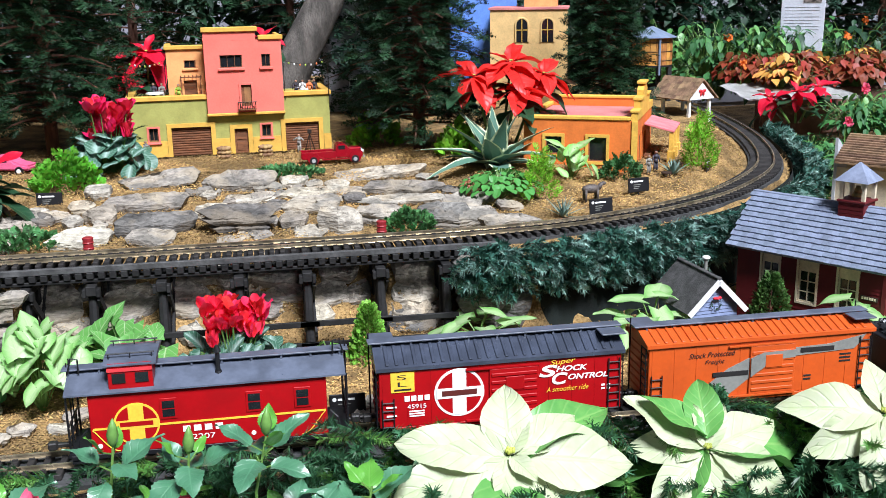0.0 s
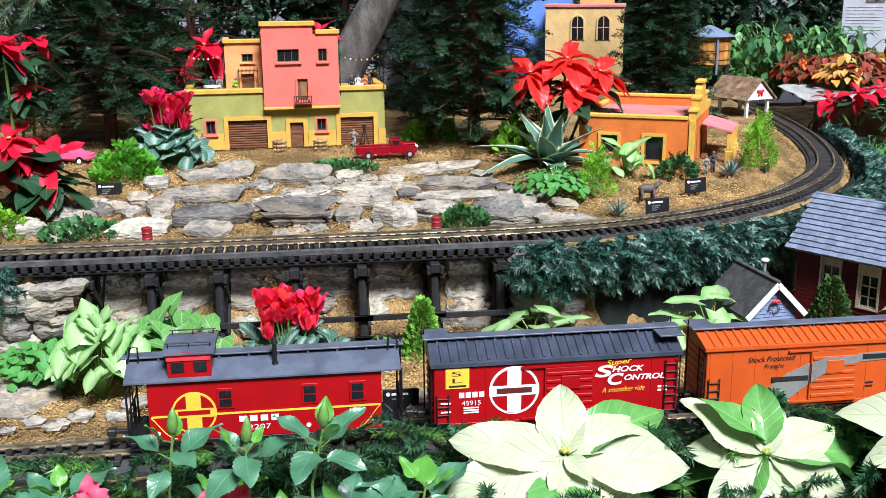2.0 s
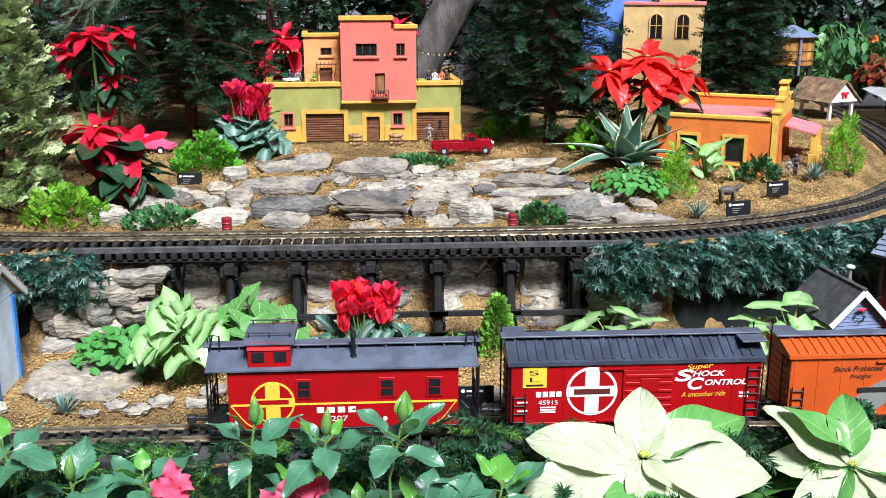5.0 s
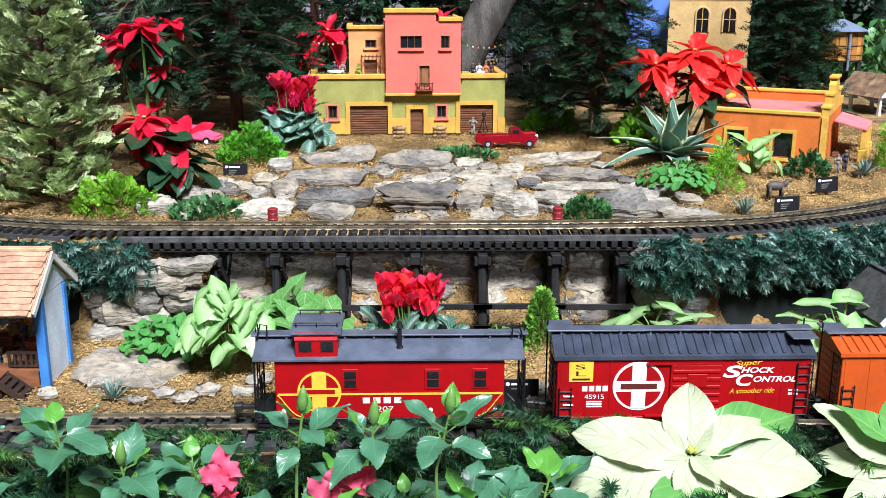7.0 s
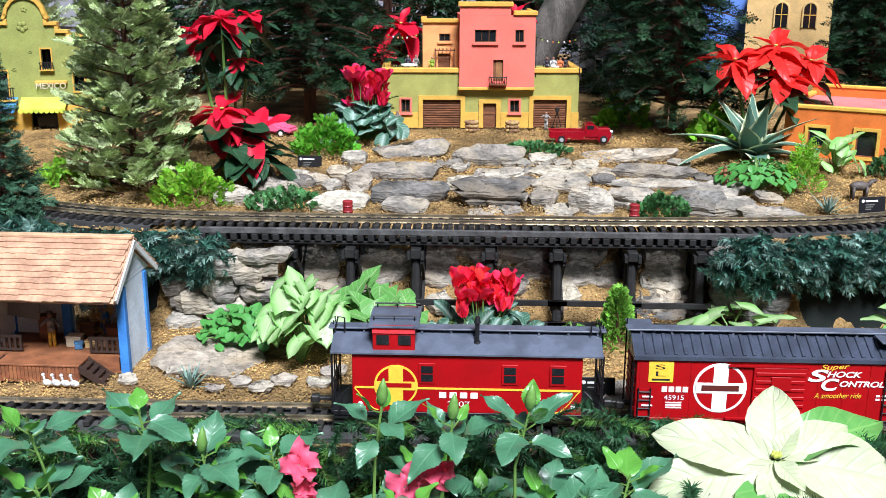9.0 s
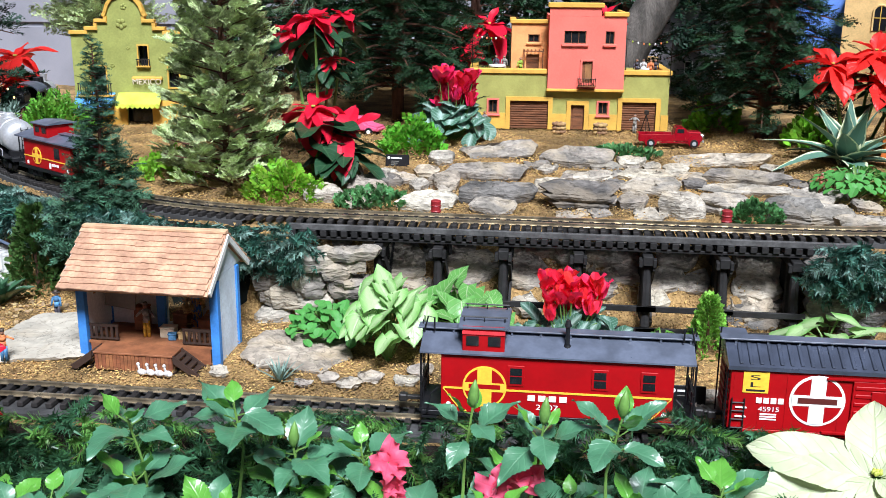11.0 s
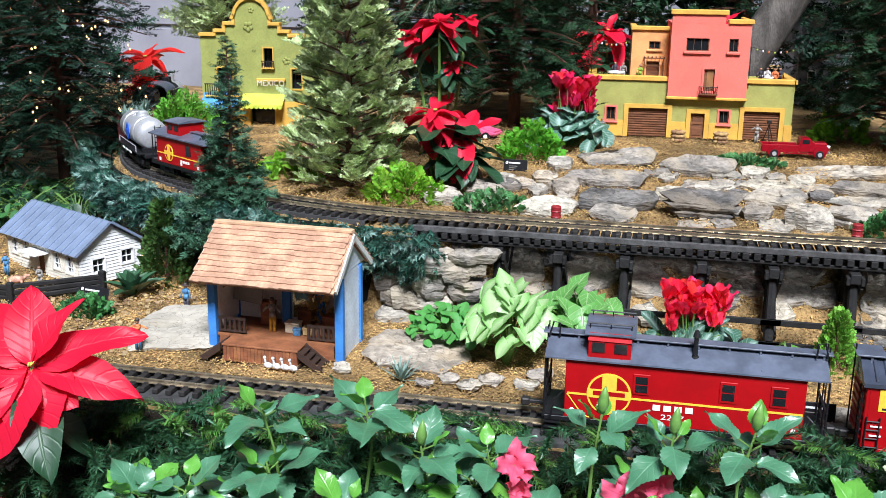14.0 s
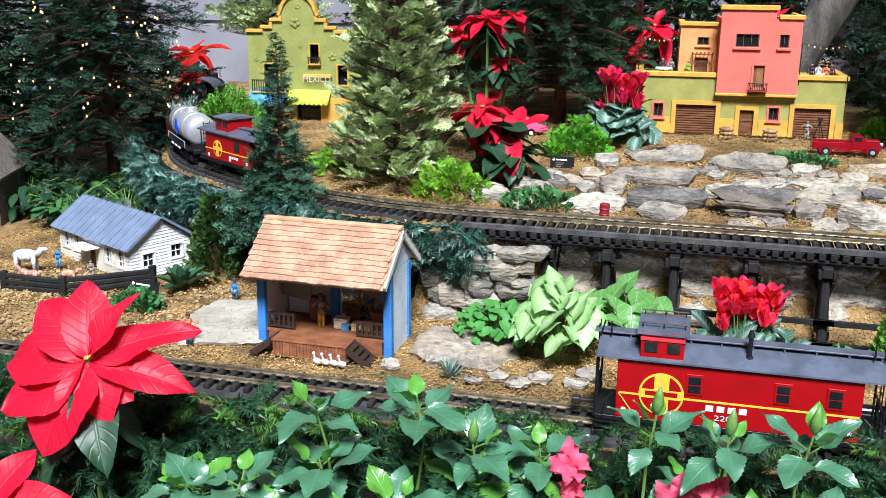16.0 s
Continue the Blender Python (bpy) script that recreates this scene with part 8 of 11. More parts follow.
for sx in (-1, 1):
    part("end_wall", boxed(sx * 0.13 - 0.002, -0.0415, 0.0362, sx * 0.13 + 0.002, 0.0415, 0.083), M_MAROON, c)
    coupler(c, sx * 0.13, sx, 0.022)
    truck(c, sx * 0.085, 0.013, 0.048, 0.034)
part("soil", boxed(-0.127, -0.0412, 0.0365, 0.127, 0.0412, 0.074), M_SOIL_SHADED, c)
GONDOLA = c

c = upper_car("tender", "black coal tender with red frame", "tender", S_CAB + 0.868)
part("body", boxed(-0.078, -0.042, 0.038, 0.078, 0.042, 0.085, 0.002), M_BLACK, c)
part("frame", boxed(-0.085, -0.04, 0.022, 0.085, 0.04, 0.0378, 0.001), M_RED, c)
part("coal_bunker", boxed(-0.03, -0.034, 0.0852, 0.06, 0.034, 0.108, 0.003), M_BLACK, c)
hh = Heap()
for i in range(300):
    x, y = rnd.uniform(-0.028, 0.058), rnd.uniform(-0.03, 0.03)
    hh.add(np.array(cube) * [rnd.uniform(0.002, 0.005) for _ in range(3)], cubef, np.array(pose(x, y, 0.108 + 0.01 * (1 - (y / 0.032) ** 2), rnd.uniform(0, 90), rnd.uniform(0, 90), rnd.uniform(0, 90))))
hh.done("coal", bpy.data.materials["coal"], c)["kind"] = "stuff"
for sy in (-1, 1):
    part("name_bar", boxed(-0.05, sy * 0.042 - 0.0006, 0.056, 0.045, sy * 0.042 + 0.0006, 0.062), M_GREYP, c)
    part("lining", boxed(-0.07, sy * 0.042 - 0.0005, 0.073, 0.07, sy * 0.042 + 0.0005, 0.0745), M_GREYP, c)
for sx in (-1, 1):
    truck(c, sx * 0.05, 0.013, 0.042, 0.034)
    coupler(c, sx * 0.083, sx, 0.022)

c = upper_car("steam_locomotive", "black steam locomotive with silver smokebox and arched cab roof", "locomotive", S_CAB + 1.085)
bm = bmesh.new()
cyl(bm, (-0.03, 0, 0.082), (0.085, 0, 0.082), 0.034, n=24)
part("boiler", bm, M_BLACK, c)
part("smokebox", cyled((0.0852, 0, 0.082), (0.128, 0, 0.082), 0.0345, n=24), M_SILVER, c)
part("smokebox_door", cyled((0.1282, 0, 0.082), (0.134, 0, 0.082), 0.027, 0.02, 20), M_SILVER, c)
part("headlamp", cyled((0.134, 0, 0.09), (0.146, 0, 0.09), 0.008, n=14), M_SILVER, c)
part("chimney", cyled((0.105, 0, 0.112), (0.105, 0, 0.14), 0.009, 0.012, 14), M_SILVER, c)
for xx in (0.035, 0.065):
    part("dome", cyled((xx, 0, 0.108), (xx, 0, 0.134), 0.013, 0.011, 16), M_BLACK, c)
part("walkway", boxed(-0.03, -0.046, 0.05, 0.125, 0.046, 0.053), M_BLACK, c)
part("frame", boxed(-0.11, -0.03, 0.022, 0.125, 0.03, 0.0498), M_BLACK, c)
for sy in (-1, 1):
    part("cab_side", wall_bm(0.078, 0.068, 0.002, [(0.012, 0.036, 0.036, 0.058), (0.042, 0.036, 0.066, 0.058)], Matrix.Translation((-0.108, sy * 0.045 - 0.001, 0.04))), M_BLACK, c)
    part("cylinder", cyled((0.085, sy * 0.04, 0.026), (0.118, sy * 0.04, 0.026), 0.011, n=14), M_BLACK, c)
    for k, xx in enumerate((-0.045, 0.0, 0.045)):
        wl = part("drive_wheel", cyled((xx, sy * 0.021, 0.018), (xx, sy * 0.028, 0.018), 0.019, n=22), M_COUPL, c)
        part("tyre", cyled((xx, sy * 0.0205, 0.018), (xx, sy * 0.024, 0.018), 0.0205, n=22), M_SILVER, wl)
    part("side_rod", boxed(-0.055, sy * 0.034 - 0.0015, 0.012, 0.055, sy * 0.034 + 0.0015, 0.016), M_SILVER, c)
    part("main_rod", boxed(-0.01, sy * 0.037 - 0.0015, 0.019, 0.09, sy * 0.037 + 0.0015, 0.023), M_SILVER, c)
    part("hand_rail", tubed([(-0.03, sy * 0.036, 0.098), (0.125, sy * 0.036, 0.098)], 0.0012, 5), M_SILVER, c)
part("cab_front", boxed(-0.033, -0.044, 0.0502, -0.0305, 0.044, 0.108), M_BLACK, c)
part("cab_roof", prismed([(0.05 * math.cos(k * math.pi / 12), 0.104 + 0.026 * math.sin(k * math.pi / 12)) for k in range(13)] + [(0.047 * math.cos(k * math.pi / 12), 0.104 + 0.023 * math.sin(k * math.pi / 12)) for k in range(12, -1, -1)], -0.118, -0.022, "x"), M_ROOFSHEEN, c)
part("cow_catcher", prismed([(0.126, 0.006), (0.165, 0.006), (0.135, 0.032), (0.126, 0.032)], -0.03, 0.03), M_BLACK, c)

# ---- planting ----
r0 = random.Random(21)
# succulents in the gondola
for i in range(15):
    r = random.Random(i)
    x, y = -0.112 + 0.016 * i, r.uniform(-0.03, 0.03)
    o = thing("succulent", "small grey-green rosette succulent planted in the gondola", "succulent", GONDOLA.matrix_world @ pose(x, y, 0.074), "gondola succulents")
    big = r.uniform(0.026, 0.042)
    for k in range(13):
        hp = Heap()
        hp.put(leaf(big * r.uniform(0.8, 1.2), big * 0.34, 2, 5, "ovate", 0.5, -0.15, 0), np.array(Matrix.Rotation(k * 2.4, 4, "Z") @ Matrix.Rotation(radians(75 - 60 * k / 13), 4, "X")))
        hp.done("leaf", L_SPIKE, o)

# evergreens behind and beside the model houses
YEW, FAR = (8, 6, 4, 0.055, 0.16), (6, 4, 3, 0.075, 0.2)
conifer("hemlock_tree", "dark dense evergreen tree with reddish trunk", -0.62, 3.17, 0.22, 1.15, 0.30, M_FIR, 1, 0.10, 190, 0.07, 15, 0.02, needle=YEW)
conifer("hemlock_tree", "dark dense evergreen tree with reddish trunk", 0.465, 3.02, 0.22, 1.05, 0.23, M_FIR, 2, 0.09, 190, 0.062, 15, 0.02, needle=YEW)
conifer("hemlock_tree", "dark dense evergreen tree beside the water tower", 1.19, 3.42, 0.22, 0.85, 0.175, M_FIR, 3, 0.05, 170, 0.06, 14, 0.018, needle=YEW)
conifer("juniper_tree", "grey-green feathery juniper tree by the upper track", -0.905, 2.36, 0.19, 0.95, 0.14, M_JUNI, 4, -0.02, 205, 0.048, 12, 0.010, 0.0, 0.62, 0.3, needle=(6, 6, 4, 0.11, 0.18), rise=0.6, shell=0.4)
conifer("young_spruce", "slim dark blue-green young spruce rooted among the garland", -1.095, 2.09, 0.10, 0.46, 0.115, M_SPRUCE, 5, 0.0, 135, 0.052, 15, 0.006, 0.1, 1.6, 0.25, needle=(8, 4, 3, 0.075, 0.2), rise=0.1, tip=0.6)
conifer("lit_fir_tree", "large dark fir tree hung with tiny warm lights", -1.92, 2.72, 0.03, 1.25, 0.33, M_FIRB, 6, 0.10, 180, 0.075, 14, 0.02, needle=YEW)
conifer("lit_fir_tree", "large dark fir tree hung with tiny warm lights", -2.35, 3.0, 0.03, 1.5, 0.5, M_FIR, 7, 0.08, 170, 0.10, 12, 0.02, needle=FAR)
conifer("lit_fir_tree", "large dark fir tree hung with tiny warm lights", -2.42, 2.62, 0.03, 1.2, 0.34, M_FIR, 9, 0.04, 160, 0.09, 12, 0.02, needle=FAR)
conifer("juniper_tree", "grey-green feathery juniper tree behind the mission hotel", -1.93, 3.95, 0.25, 1.0, 0.22, M_JUNI, 8, 0.15, 190, 0.08, 15, 0.014, 0.1, 0.7, 0.3, needle=FAR, rise=0.4)
k = 0
for (x, y, hgt, rad) in ((-1.12, 3.75, 1.2, 0.30), (-0.95, 4.35, 1.5, 0.42), (-0.45, 3.95, 1.4, 0.40), (0.52, 3.85, 1.25, 0.28), (0.40, 4.0, 1.3, 0.3), (1.08, 4.6, 1.35, 0.36), (0.15, 4.5, 1.5, 0.36), (1.95, 4.75, 1.4, 0.42), (2.45, 4.85, 1.5, 0.45), (3.0, 4.6, 1.4, 0.45), (1.5, 4.85, 1.4, 0.38), (-2.75, 3.7, 1.5, 0.5), (-1.5, 4.6, 1.5, 0.4), (-3.1, 3.0, 1.5, 0.5)):
    conifer("background_fir", "dark evergreen tree in the depth of the display", x, y, 0.22, hgt, rad, (M_FIR, M_FIRB)[k % 2], 30 + k, 0.03, 95, 0.11, 9, 0.02, group="background evergreens", needle=FAR)
    k += 1

# dark leaves that fill the depth behind the evergreens
def backfoliage(x0, x1, y0, y1, z1, n, seed):
    r = random.Random(seed)
    b = thing("background_shrub", "dark leafy shrubs filling the back of the display", "shrub", pose((x0 + x1) / 2, y0, 0.2), "background shrubs")
    hp, st = Heap(), bmesh.new()
    shapes = [leaf(1.0, 0.5, 2, 4, "ovate", 0.2, 0.2, 0.03, 0, 0, 0, k) for k in range(4)]
    for k in range(int((x1 - x0) / 0.1)):
        x = r.uniform(-0.5, 0.5) * (x1 - x0)
        tube(st, [(x, 0.1, -0.02), (x + r.uniform(-0.1, 0.1), 0.1, z1 * r.uniform(0.6, 0.95))], [0.008, 0.003], 5)
    for k in range(n):
        p = Vector((r.uniform(-0.5, 0.5) * (x1 - x0), r.uniform(0, y1 - y0), 0))
        p.z = z1 * r.random() ** 0.8 * (0.8 + 0.25 * noise.noise(Vector((p.x * 3, seed, 0))))
        d = Vector((r.uniform(-1, 1), r.uniform(-1, 0.3), r.uniform(-0.8, 0.5)))
        hp.put(shapes[k % 4], aim(p, d, r.uniform(-1, 1), r.uniform(0.05, 0.095)))
    part("branch", st, M_TWIG, b)["kind"] = "stuff"
    hp.done("foliage", L_BACK, b)["kind"] = "stuff"


L_BACK = leafmat("deep_green_leaf", (0.018, 0.055, 0.026), (0.03, 0.08, 0.04), None, 0.5, 0.1, isl=0.5)
for k, (xa, xb, zt, n) in enumerate(((-1.25, -0.55, 0.9, 1500), (-0.55, 0.15, 0.9, 1500), (0.6, 0.95, 0.8, 700), (1.35, 2.1, 0.75, 1500), (2.1, 2.9, 0.85, 1600), (2.9, 3.6, 0.9, 1400))):
    backfoliage(xa, xb, 4.62, 4.85, zt, n, 800 + k)

# long-needled pine limb reaching out from the tree beside the hacienda
r = random.Random(88)
pl = thing("pine_limb", "pale green long-needled pine limb hanging among the evergreens", "tree branch")
hp, bm = Heap(), bmesh.new()
nd = [tuft(46, 1.0, 0.022, r, 0.8, 0.0, 1.25) for _ in range(5)]
for (ex, ey, ez) in ((-0.76, 2.96, 0.655), (-0.84, 2.95, 0.625), (-0.90, 2.97, 0.595), (-0.72, 2.98, 0.70), (-0.80, 3.0, 0.72), (-0.92, 3.0, 0.68)):
    a_, e_ = Vector((-0.625, 3.15, 0.86)), Vector((ex, ey, ez))
    pts = [a_.lerp(e_, t) + Vector((0, 0, 0.05 * math.sin(math.pi * t))) for t in (0, 0.35, 0.7, 1.0)]
    tube(bm, pts, [0.005, 0.004, 0.003, 0.0015], 5)
    for k in range(9):
        t = 0.55 + 0.45 * k / 8
        p = a_.lerp(e_, t) + Vector((0, 0, 0.05 * math.sin(math.pi * t)))
        hp.add(*nd[k % 5], aim(p, (e_ - a_).normalized() + Vector((r.uniform(-0.5, 0.5), r.uniform(-0.5, 0.5), r.uniform(-0.5, 0.4))), 0, 0.06))
part("limb", bm, M_BARK, pl)
hp.done("needles", mat("pale_pine_needle", (0.20, 0.30, 0.17), 0.5, var=0.2, isl=0.3, bump=0, trans=0.15), pl)["kind"] = "stuff"

# pale grey trunk of a tall indoor tree
bm = bmesh.new()
tube(bm, [(0.03, 3.66, 0.2), (0.12, 3.66, 0.45), (0.24, 3.68, 0.66), (0.38, 3.72, 1.0), (0.52, 3.8, 1.7)], [0.085, 0.07, 0.064, 0.06, 0.05], 16)
tagged(part("tall_tree_trunk", bm, mat("pale_grey_bark", (0.13, 0.115, 0.10), 0.9, var=0.3, fine=0.25, bump=0.8, stretch=(1, 1, 0.4), bdist=0.006), smooth=True), "thick leaning pale grey trunk of a tall indoor tree", "tree trunk")

# garlands along the banks of the upper line
off = lambda s, k, z: (on_line(s)[0] + math.sin(on_line(s)[2]) * -k, on_line(s)[1] + math.cos(on_line(s)[2]) * k, z)
E0, W0 = S_EAST, S_WEST
garland("pine_garland", "thick blue-green artificial pine garland on the eastern bank", [off(s, 0.09, 0.185) for s in np.arange(E0 - 2.1, E0 + 0.06, 0.06)], 2500, 11, 0.08, 0.045, 0.05, w=0.0038, needles=44, reach=0.72)
garland("pine_garland", "thick blue-green artificial pine garland on the western bank", [off(s, 0.09, 0.185) for s in np.arange(W0 - 0.10, W0 + 1.7, 0.06)], 2100, 12, 0.085, 0.045, 0.05, w=0.0038, needles=44, reach=0.72)

# cut pine boughs in front of the lower track
garland("pine_bough", "dark green cut pine boughs lying before the lower track", [(x, 1.435 + 0.010 * math.sin(x * 9), 0.014 + 0.03 * float(smooth01(-0.55, -0.42, x)) + 0.01 * math.sin(x * 23)) for x in np.arange(-1.35, 1.3, 0.07)], 1000, 13, 0.09, 0.05, 0.098, (M_PINE, M_PINEL), 0.0030, 0.03, 100, 0.42, 0.26)
garland("pine_bough", "dark green cut pine boughs filling the front bed", [(x, 1.31 + 0.015 * math.sin(x * 7), -0.01) for x in np.arange(-1.3, 1.2, 0.07)], 800, 14, 0.10, 0.07, 0.10, (M_PINE, M_PINEL), 0.0030, 0.04, 96, 0.42, 0.1)

# poinsettias
def face(th, k, ratio, lift=0.0, tau=42):
    """One bract of a bloom whose disc leans towards the viewer: th runs round the disc from the viewer's right."""
    c, q = math.cos(radians(th)), math.sin(radians(th))
    d = Vector((c, q * math.cos(radians(tau)), q * math.sin(radians(tau)))) + lift * Vector((0, -math.sin(radians(tau)), math.cos(radians(tau))))
    return (math.degrees(math.atan2(d.y, d.x)), math.degrees(math.asin(d.z / d.length)), k, ratio, tau * c)


W1 = [face(q[0], q[1] * 0.97, q[2] * 0.88, *q[3:]) for q in ((88, 0.62, 0.85, 0.3), (165, 0.95, 0.56, 0.1), (193, 1.02, 0.6), (230, 0.66, 0.62), (264, 0.52, 0.75), (-34, 0.8, 0.6), (-8, 1.08, 0.62, 0.05), (28, 0.75, 0.5, 0.1), (60, 0.34, 0.6, 0.6), (300, 0.34, 0.6, 0.5))]
W2 = [face(q[0], q[1] * 0.97, q[2] * 0.88, *q[3:]) for q in ((135, 0.92, 0.62, 0.15), (165, 0.78, 0.55), (20, 0.88, 0.6, 0.1), (-28, 0.95, 0.58), (-85, 0.8, 0.62), (215, 0.8, 0.6), (250, 0.7, 0.55), (95, 0.45, 0.5, 0.5), (60, 0.5, 0.5, 0.4))]
W3 = [face(q[0], q[1] * 0.97, q[2] * 0.88, *q[3:]) for q in ((165, 1.0, 0.6, 0.1), (200, 0.9, 0.6), (240, 0.85, 0.58), (275, 0.75, 0.6), (0, 0.95, 0.6), (45, 0.75, 0.5, 0.2), (90, 0.6, 0.65, 0.3), (-45, 0.85, 0.6))]
p1 = poinsettia("white_poinsettia", "creamy white poinsettia with marbled green leaves", 0.319, 1.29, -0.13, [(0.0, 0.0, 0.197, 0.172, W1)], L_WHITE, 101, 9, L_POINLEAF)
p2 = poinsettia("white_poinsettia", "creamy white poinsettia with marbled green leaves", 0.620, 1.29, -0.13, [(0.0, 0.0, 0.174, 0.155, W2)], L_WHITE, 102, 9, L_POINLEAF)
poinsettia("white_poinsettia", "creamy white poinsettia with marbled green leaves", 0.905, 1.29, -0.13, [(0.0, 0.0, 0.205, 0.15, W3)], L_WHITE, 103, 9, L_POINLEAF)
poinsettia("white_poinsettia", "low creamy white poinsettia at the edge of the bed", 0.10, 1.12, -0.13, [(0.0, 0.0, 0.135, 0.10, 6)], L_WHITE, 104, 5, L_POINLEAF)
rg = random.Random(3)
for p_, q, L_, zz in ((p1, (24, 1, 0.42, -0.05), 0.20, 0.185), (p1, (8, 1, 0.42, -0.2), 0.20, 0.17), (p1, (215, 1, 0.5, -0.15), 0.20, 0.17), (p2, (4, 1, 0.5, -0.1), 0.19, 0.165)):
    az, el, _, ratio, roll = face(*q)
    bract_at(Vector((0, 0.025, zz)), az, el, L_, ratio, rg, roll, curl=0.2).done("leaf", L_POINLEAF, p_)
for p_, (az, el, L_, q, zz) in ((p1, (30, 12, 0.20, 0.5, 0.19)), (p1, (8, -12, 0.2, 0.5, 0.15)), (p1, (215, -14, 0.2, 0.45, 0.14)), (p2, (82, 50, 0.10, 0.6, 0.19)), (p2, (150, 38, 0.11, 0.5, 0.195)), (p2, (12, 4, 0.17, 0.5, 0.17)), (p2, (-150, -35, 0.13, 0.5, 0.18))):
    bract_at(Vector((0, 0, zz)), az, el, L_, q, rg).done("leaf", L_POINLEAF, p_)
R2 = [face(*q) for q in ((235, 0.9, 0.8), (275, 0.8, 0.8), (320, 0.8, 0.7), (20, 0.9, 0.6), (75, 0.8, 0.6, 0.2), (140, 0.9, 0.7, 0.1), (190, 0.95, 0.75))]
R1 = [face(*q) for q in ((250, 0.95, 0.98), (212, 1.0, 0.8), (180, 1.1, 0.62), (292, 0.75, 0.9), (330, 0.6, 0.8), (0, 1.06, 0.42), (35, 1.06, 0.44, 0.15), (65, 0.8, 0.5, 0.6), (102, 0.85, 0.62, 0.5), (142, 0.95, 0.62, 0.25))]
poinsettia("red_poinsettia", "large velvety red poinsettia at the front of the bed", -1.015, 1.205, -0.13, [(0.0, 0.0, 0.285, 0.143, R1)], L_RED, 118, 3)
poinsettia("red_poinsettia", "large velvety red poinsettia at the front of the bed", -1.08, 1.07, -0.13, [(-0.03, 0.0, 0.10, 0.13, R2)], L_RED, 106, 14)
poinsettia("red_poinsettia", "tall red poinsettia with tiers of blooms", -0.70, 2.46, 0.19, [(0.005, -0.04, 0.40, 0.085, 7.0), (0.03, -0.02, 0.30, 0.055, 5.0), (0.0, -0.06, 0.19, 0.115, 8), (0.07, -0.06, 0.13, 0.10, 8), (-0.08, 0.06, 0.36, 0.09, 6.0), (0.05, 0.08, 0.40, 0.07, 6.0)], L_RED, 107, 13)
poinsettia("red_poinsettia", "scarlet poinsettia behind the agave", 0.685, 2.90, 0.225, [(0.03, -0.02, 0.275, 0.12, 9), (-0.085, -0.05, 0.24, 0.105, 8), (0.12, -0.05, 0.24, 0.105, 8), (0.03, -0.09, 0.20, 0.10, 7)], L_SCARLET, 108, 6)
poinsettia("red_poinsettia", "red poinsettia in the shade behind the hacienda", -0.36, 3.5, 0.24, [(0.0, 0, 0.28, 0.12, 6), (0.03, 0, 0.13, 0.12, 6), (-0.06, 0, 0.2, 0.1, 6)], L_RED, 109, 5)
poinsettia("red_poinsettia", "red poinsettia in the shade behind the hacienda", 0.02, 3.42, 0.24, [(0.0, 0, 0.32, 0.10, 5)], L_RED, 110, 4)
poinsettia("red_poinsettia", "red poinsettia beside the upper track", -2.0, 3.4, 0.24, [(0.0, 0, 0.15, 0.16, 6), (0.02, -0.05, 0.07, 0.1, 6)], L_SCARLET, 111, 5)
poinsettia("red_poinsettia", "red poinsettia among the plants across the curve", 2.02, 3.6, 0.2, [(0.0, 0, 0.10, 0.10, 6), (0.12, 0.05, 0.11, 0.09, 6), (-0.1, 0.03, 0.08, 0.08, 6)], L_RED, 112, 5)


# cyclamen
def cyclamen(x, y, z, petals_h, spread, size, nleaf, nfl, seed, hgt, label, fmat):
    b = leafy("cyclamen", label, x, y, z, nleaf, hgt, spread, size, L_CYC, seed, "heart", 0.95, (0, 45), (0.05, 0.3), "cyclamens", face=-math.pi / 2)
    r = random.Random(seed + 5)
    st = bmesh.new()
    for i in range(nfl):
        a, q = r.uniform(0, 6.28), math.sqrt(r.random()) * spread * 0.6
        p = Vector((math.cos(a) * q, math.sin(a) * q * 0.7, petals_h * r.uniform(0.55, 1.08)))
        tube(st, [(p.x * 0.3, p.y * 0.3, 0), tuple(p)], 0.0014, 4)
        hp = Heap()
        for k in range(5):
            s = size * r.uniform(0.62, 0.85)
            hp.put(leaf(s, s * 0.62, 4, 7, "petal", 0.2, r.uniform(-0.15, 0.2), 0.05, 0, 0, r.uniform(-0.6, 0.6), k), np.array(Matrix.Translation(p) @ Matrix.Rotation(k * 1.2566 + a, 4, "Z") @ Matrix.Rotation(radians(r.uniform(45, 82)), 4, "X")))
        hp.done("flower", fmat, b)
    part("flower_stalkwork", st, M_STEM, b)["kind"] = "stuff"
    return b


L_CYCFL = leafmat("cerise_petal", (0.74, 0.018, 0.07), (0.6, 0.012, 0.06), (0.66, 0.015, 0.06), 0.5, 0.3, isl=0.2)
cyclamen(-0.415, 2.86, 0.215, 0.178, 0.10, 0.056, 54, 30, 41, 0.125, "cyclamen with cerise upswept flowers and silver-marbled leaves", L_CYCFL)
cyclamen(-0.081, 1.89, 0.0, 0.115, 0.10, 0.05, 44, 30, 42, 0.065, "cyclamen with scarlet upswept flowers below the trestle", leafmat("scarlet_petal", (0.90, 0.045, 0.085), (0.78, 0.02, 0.05), (0.86, 0.03, 0.07), 0.45, 0.45, isl=0.25, bump=0.5))

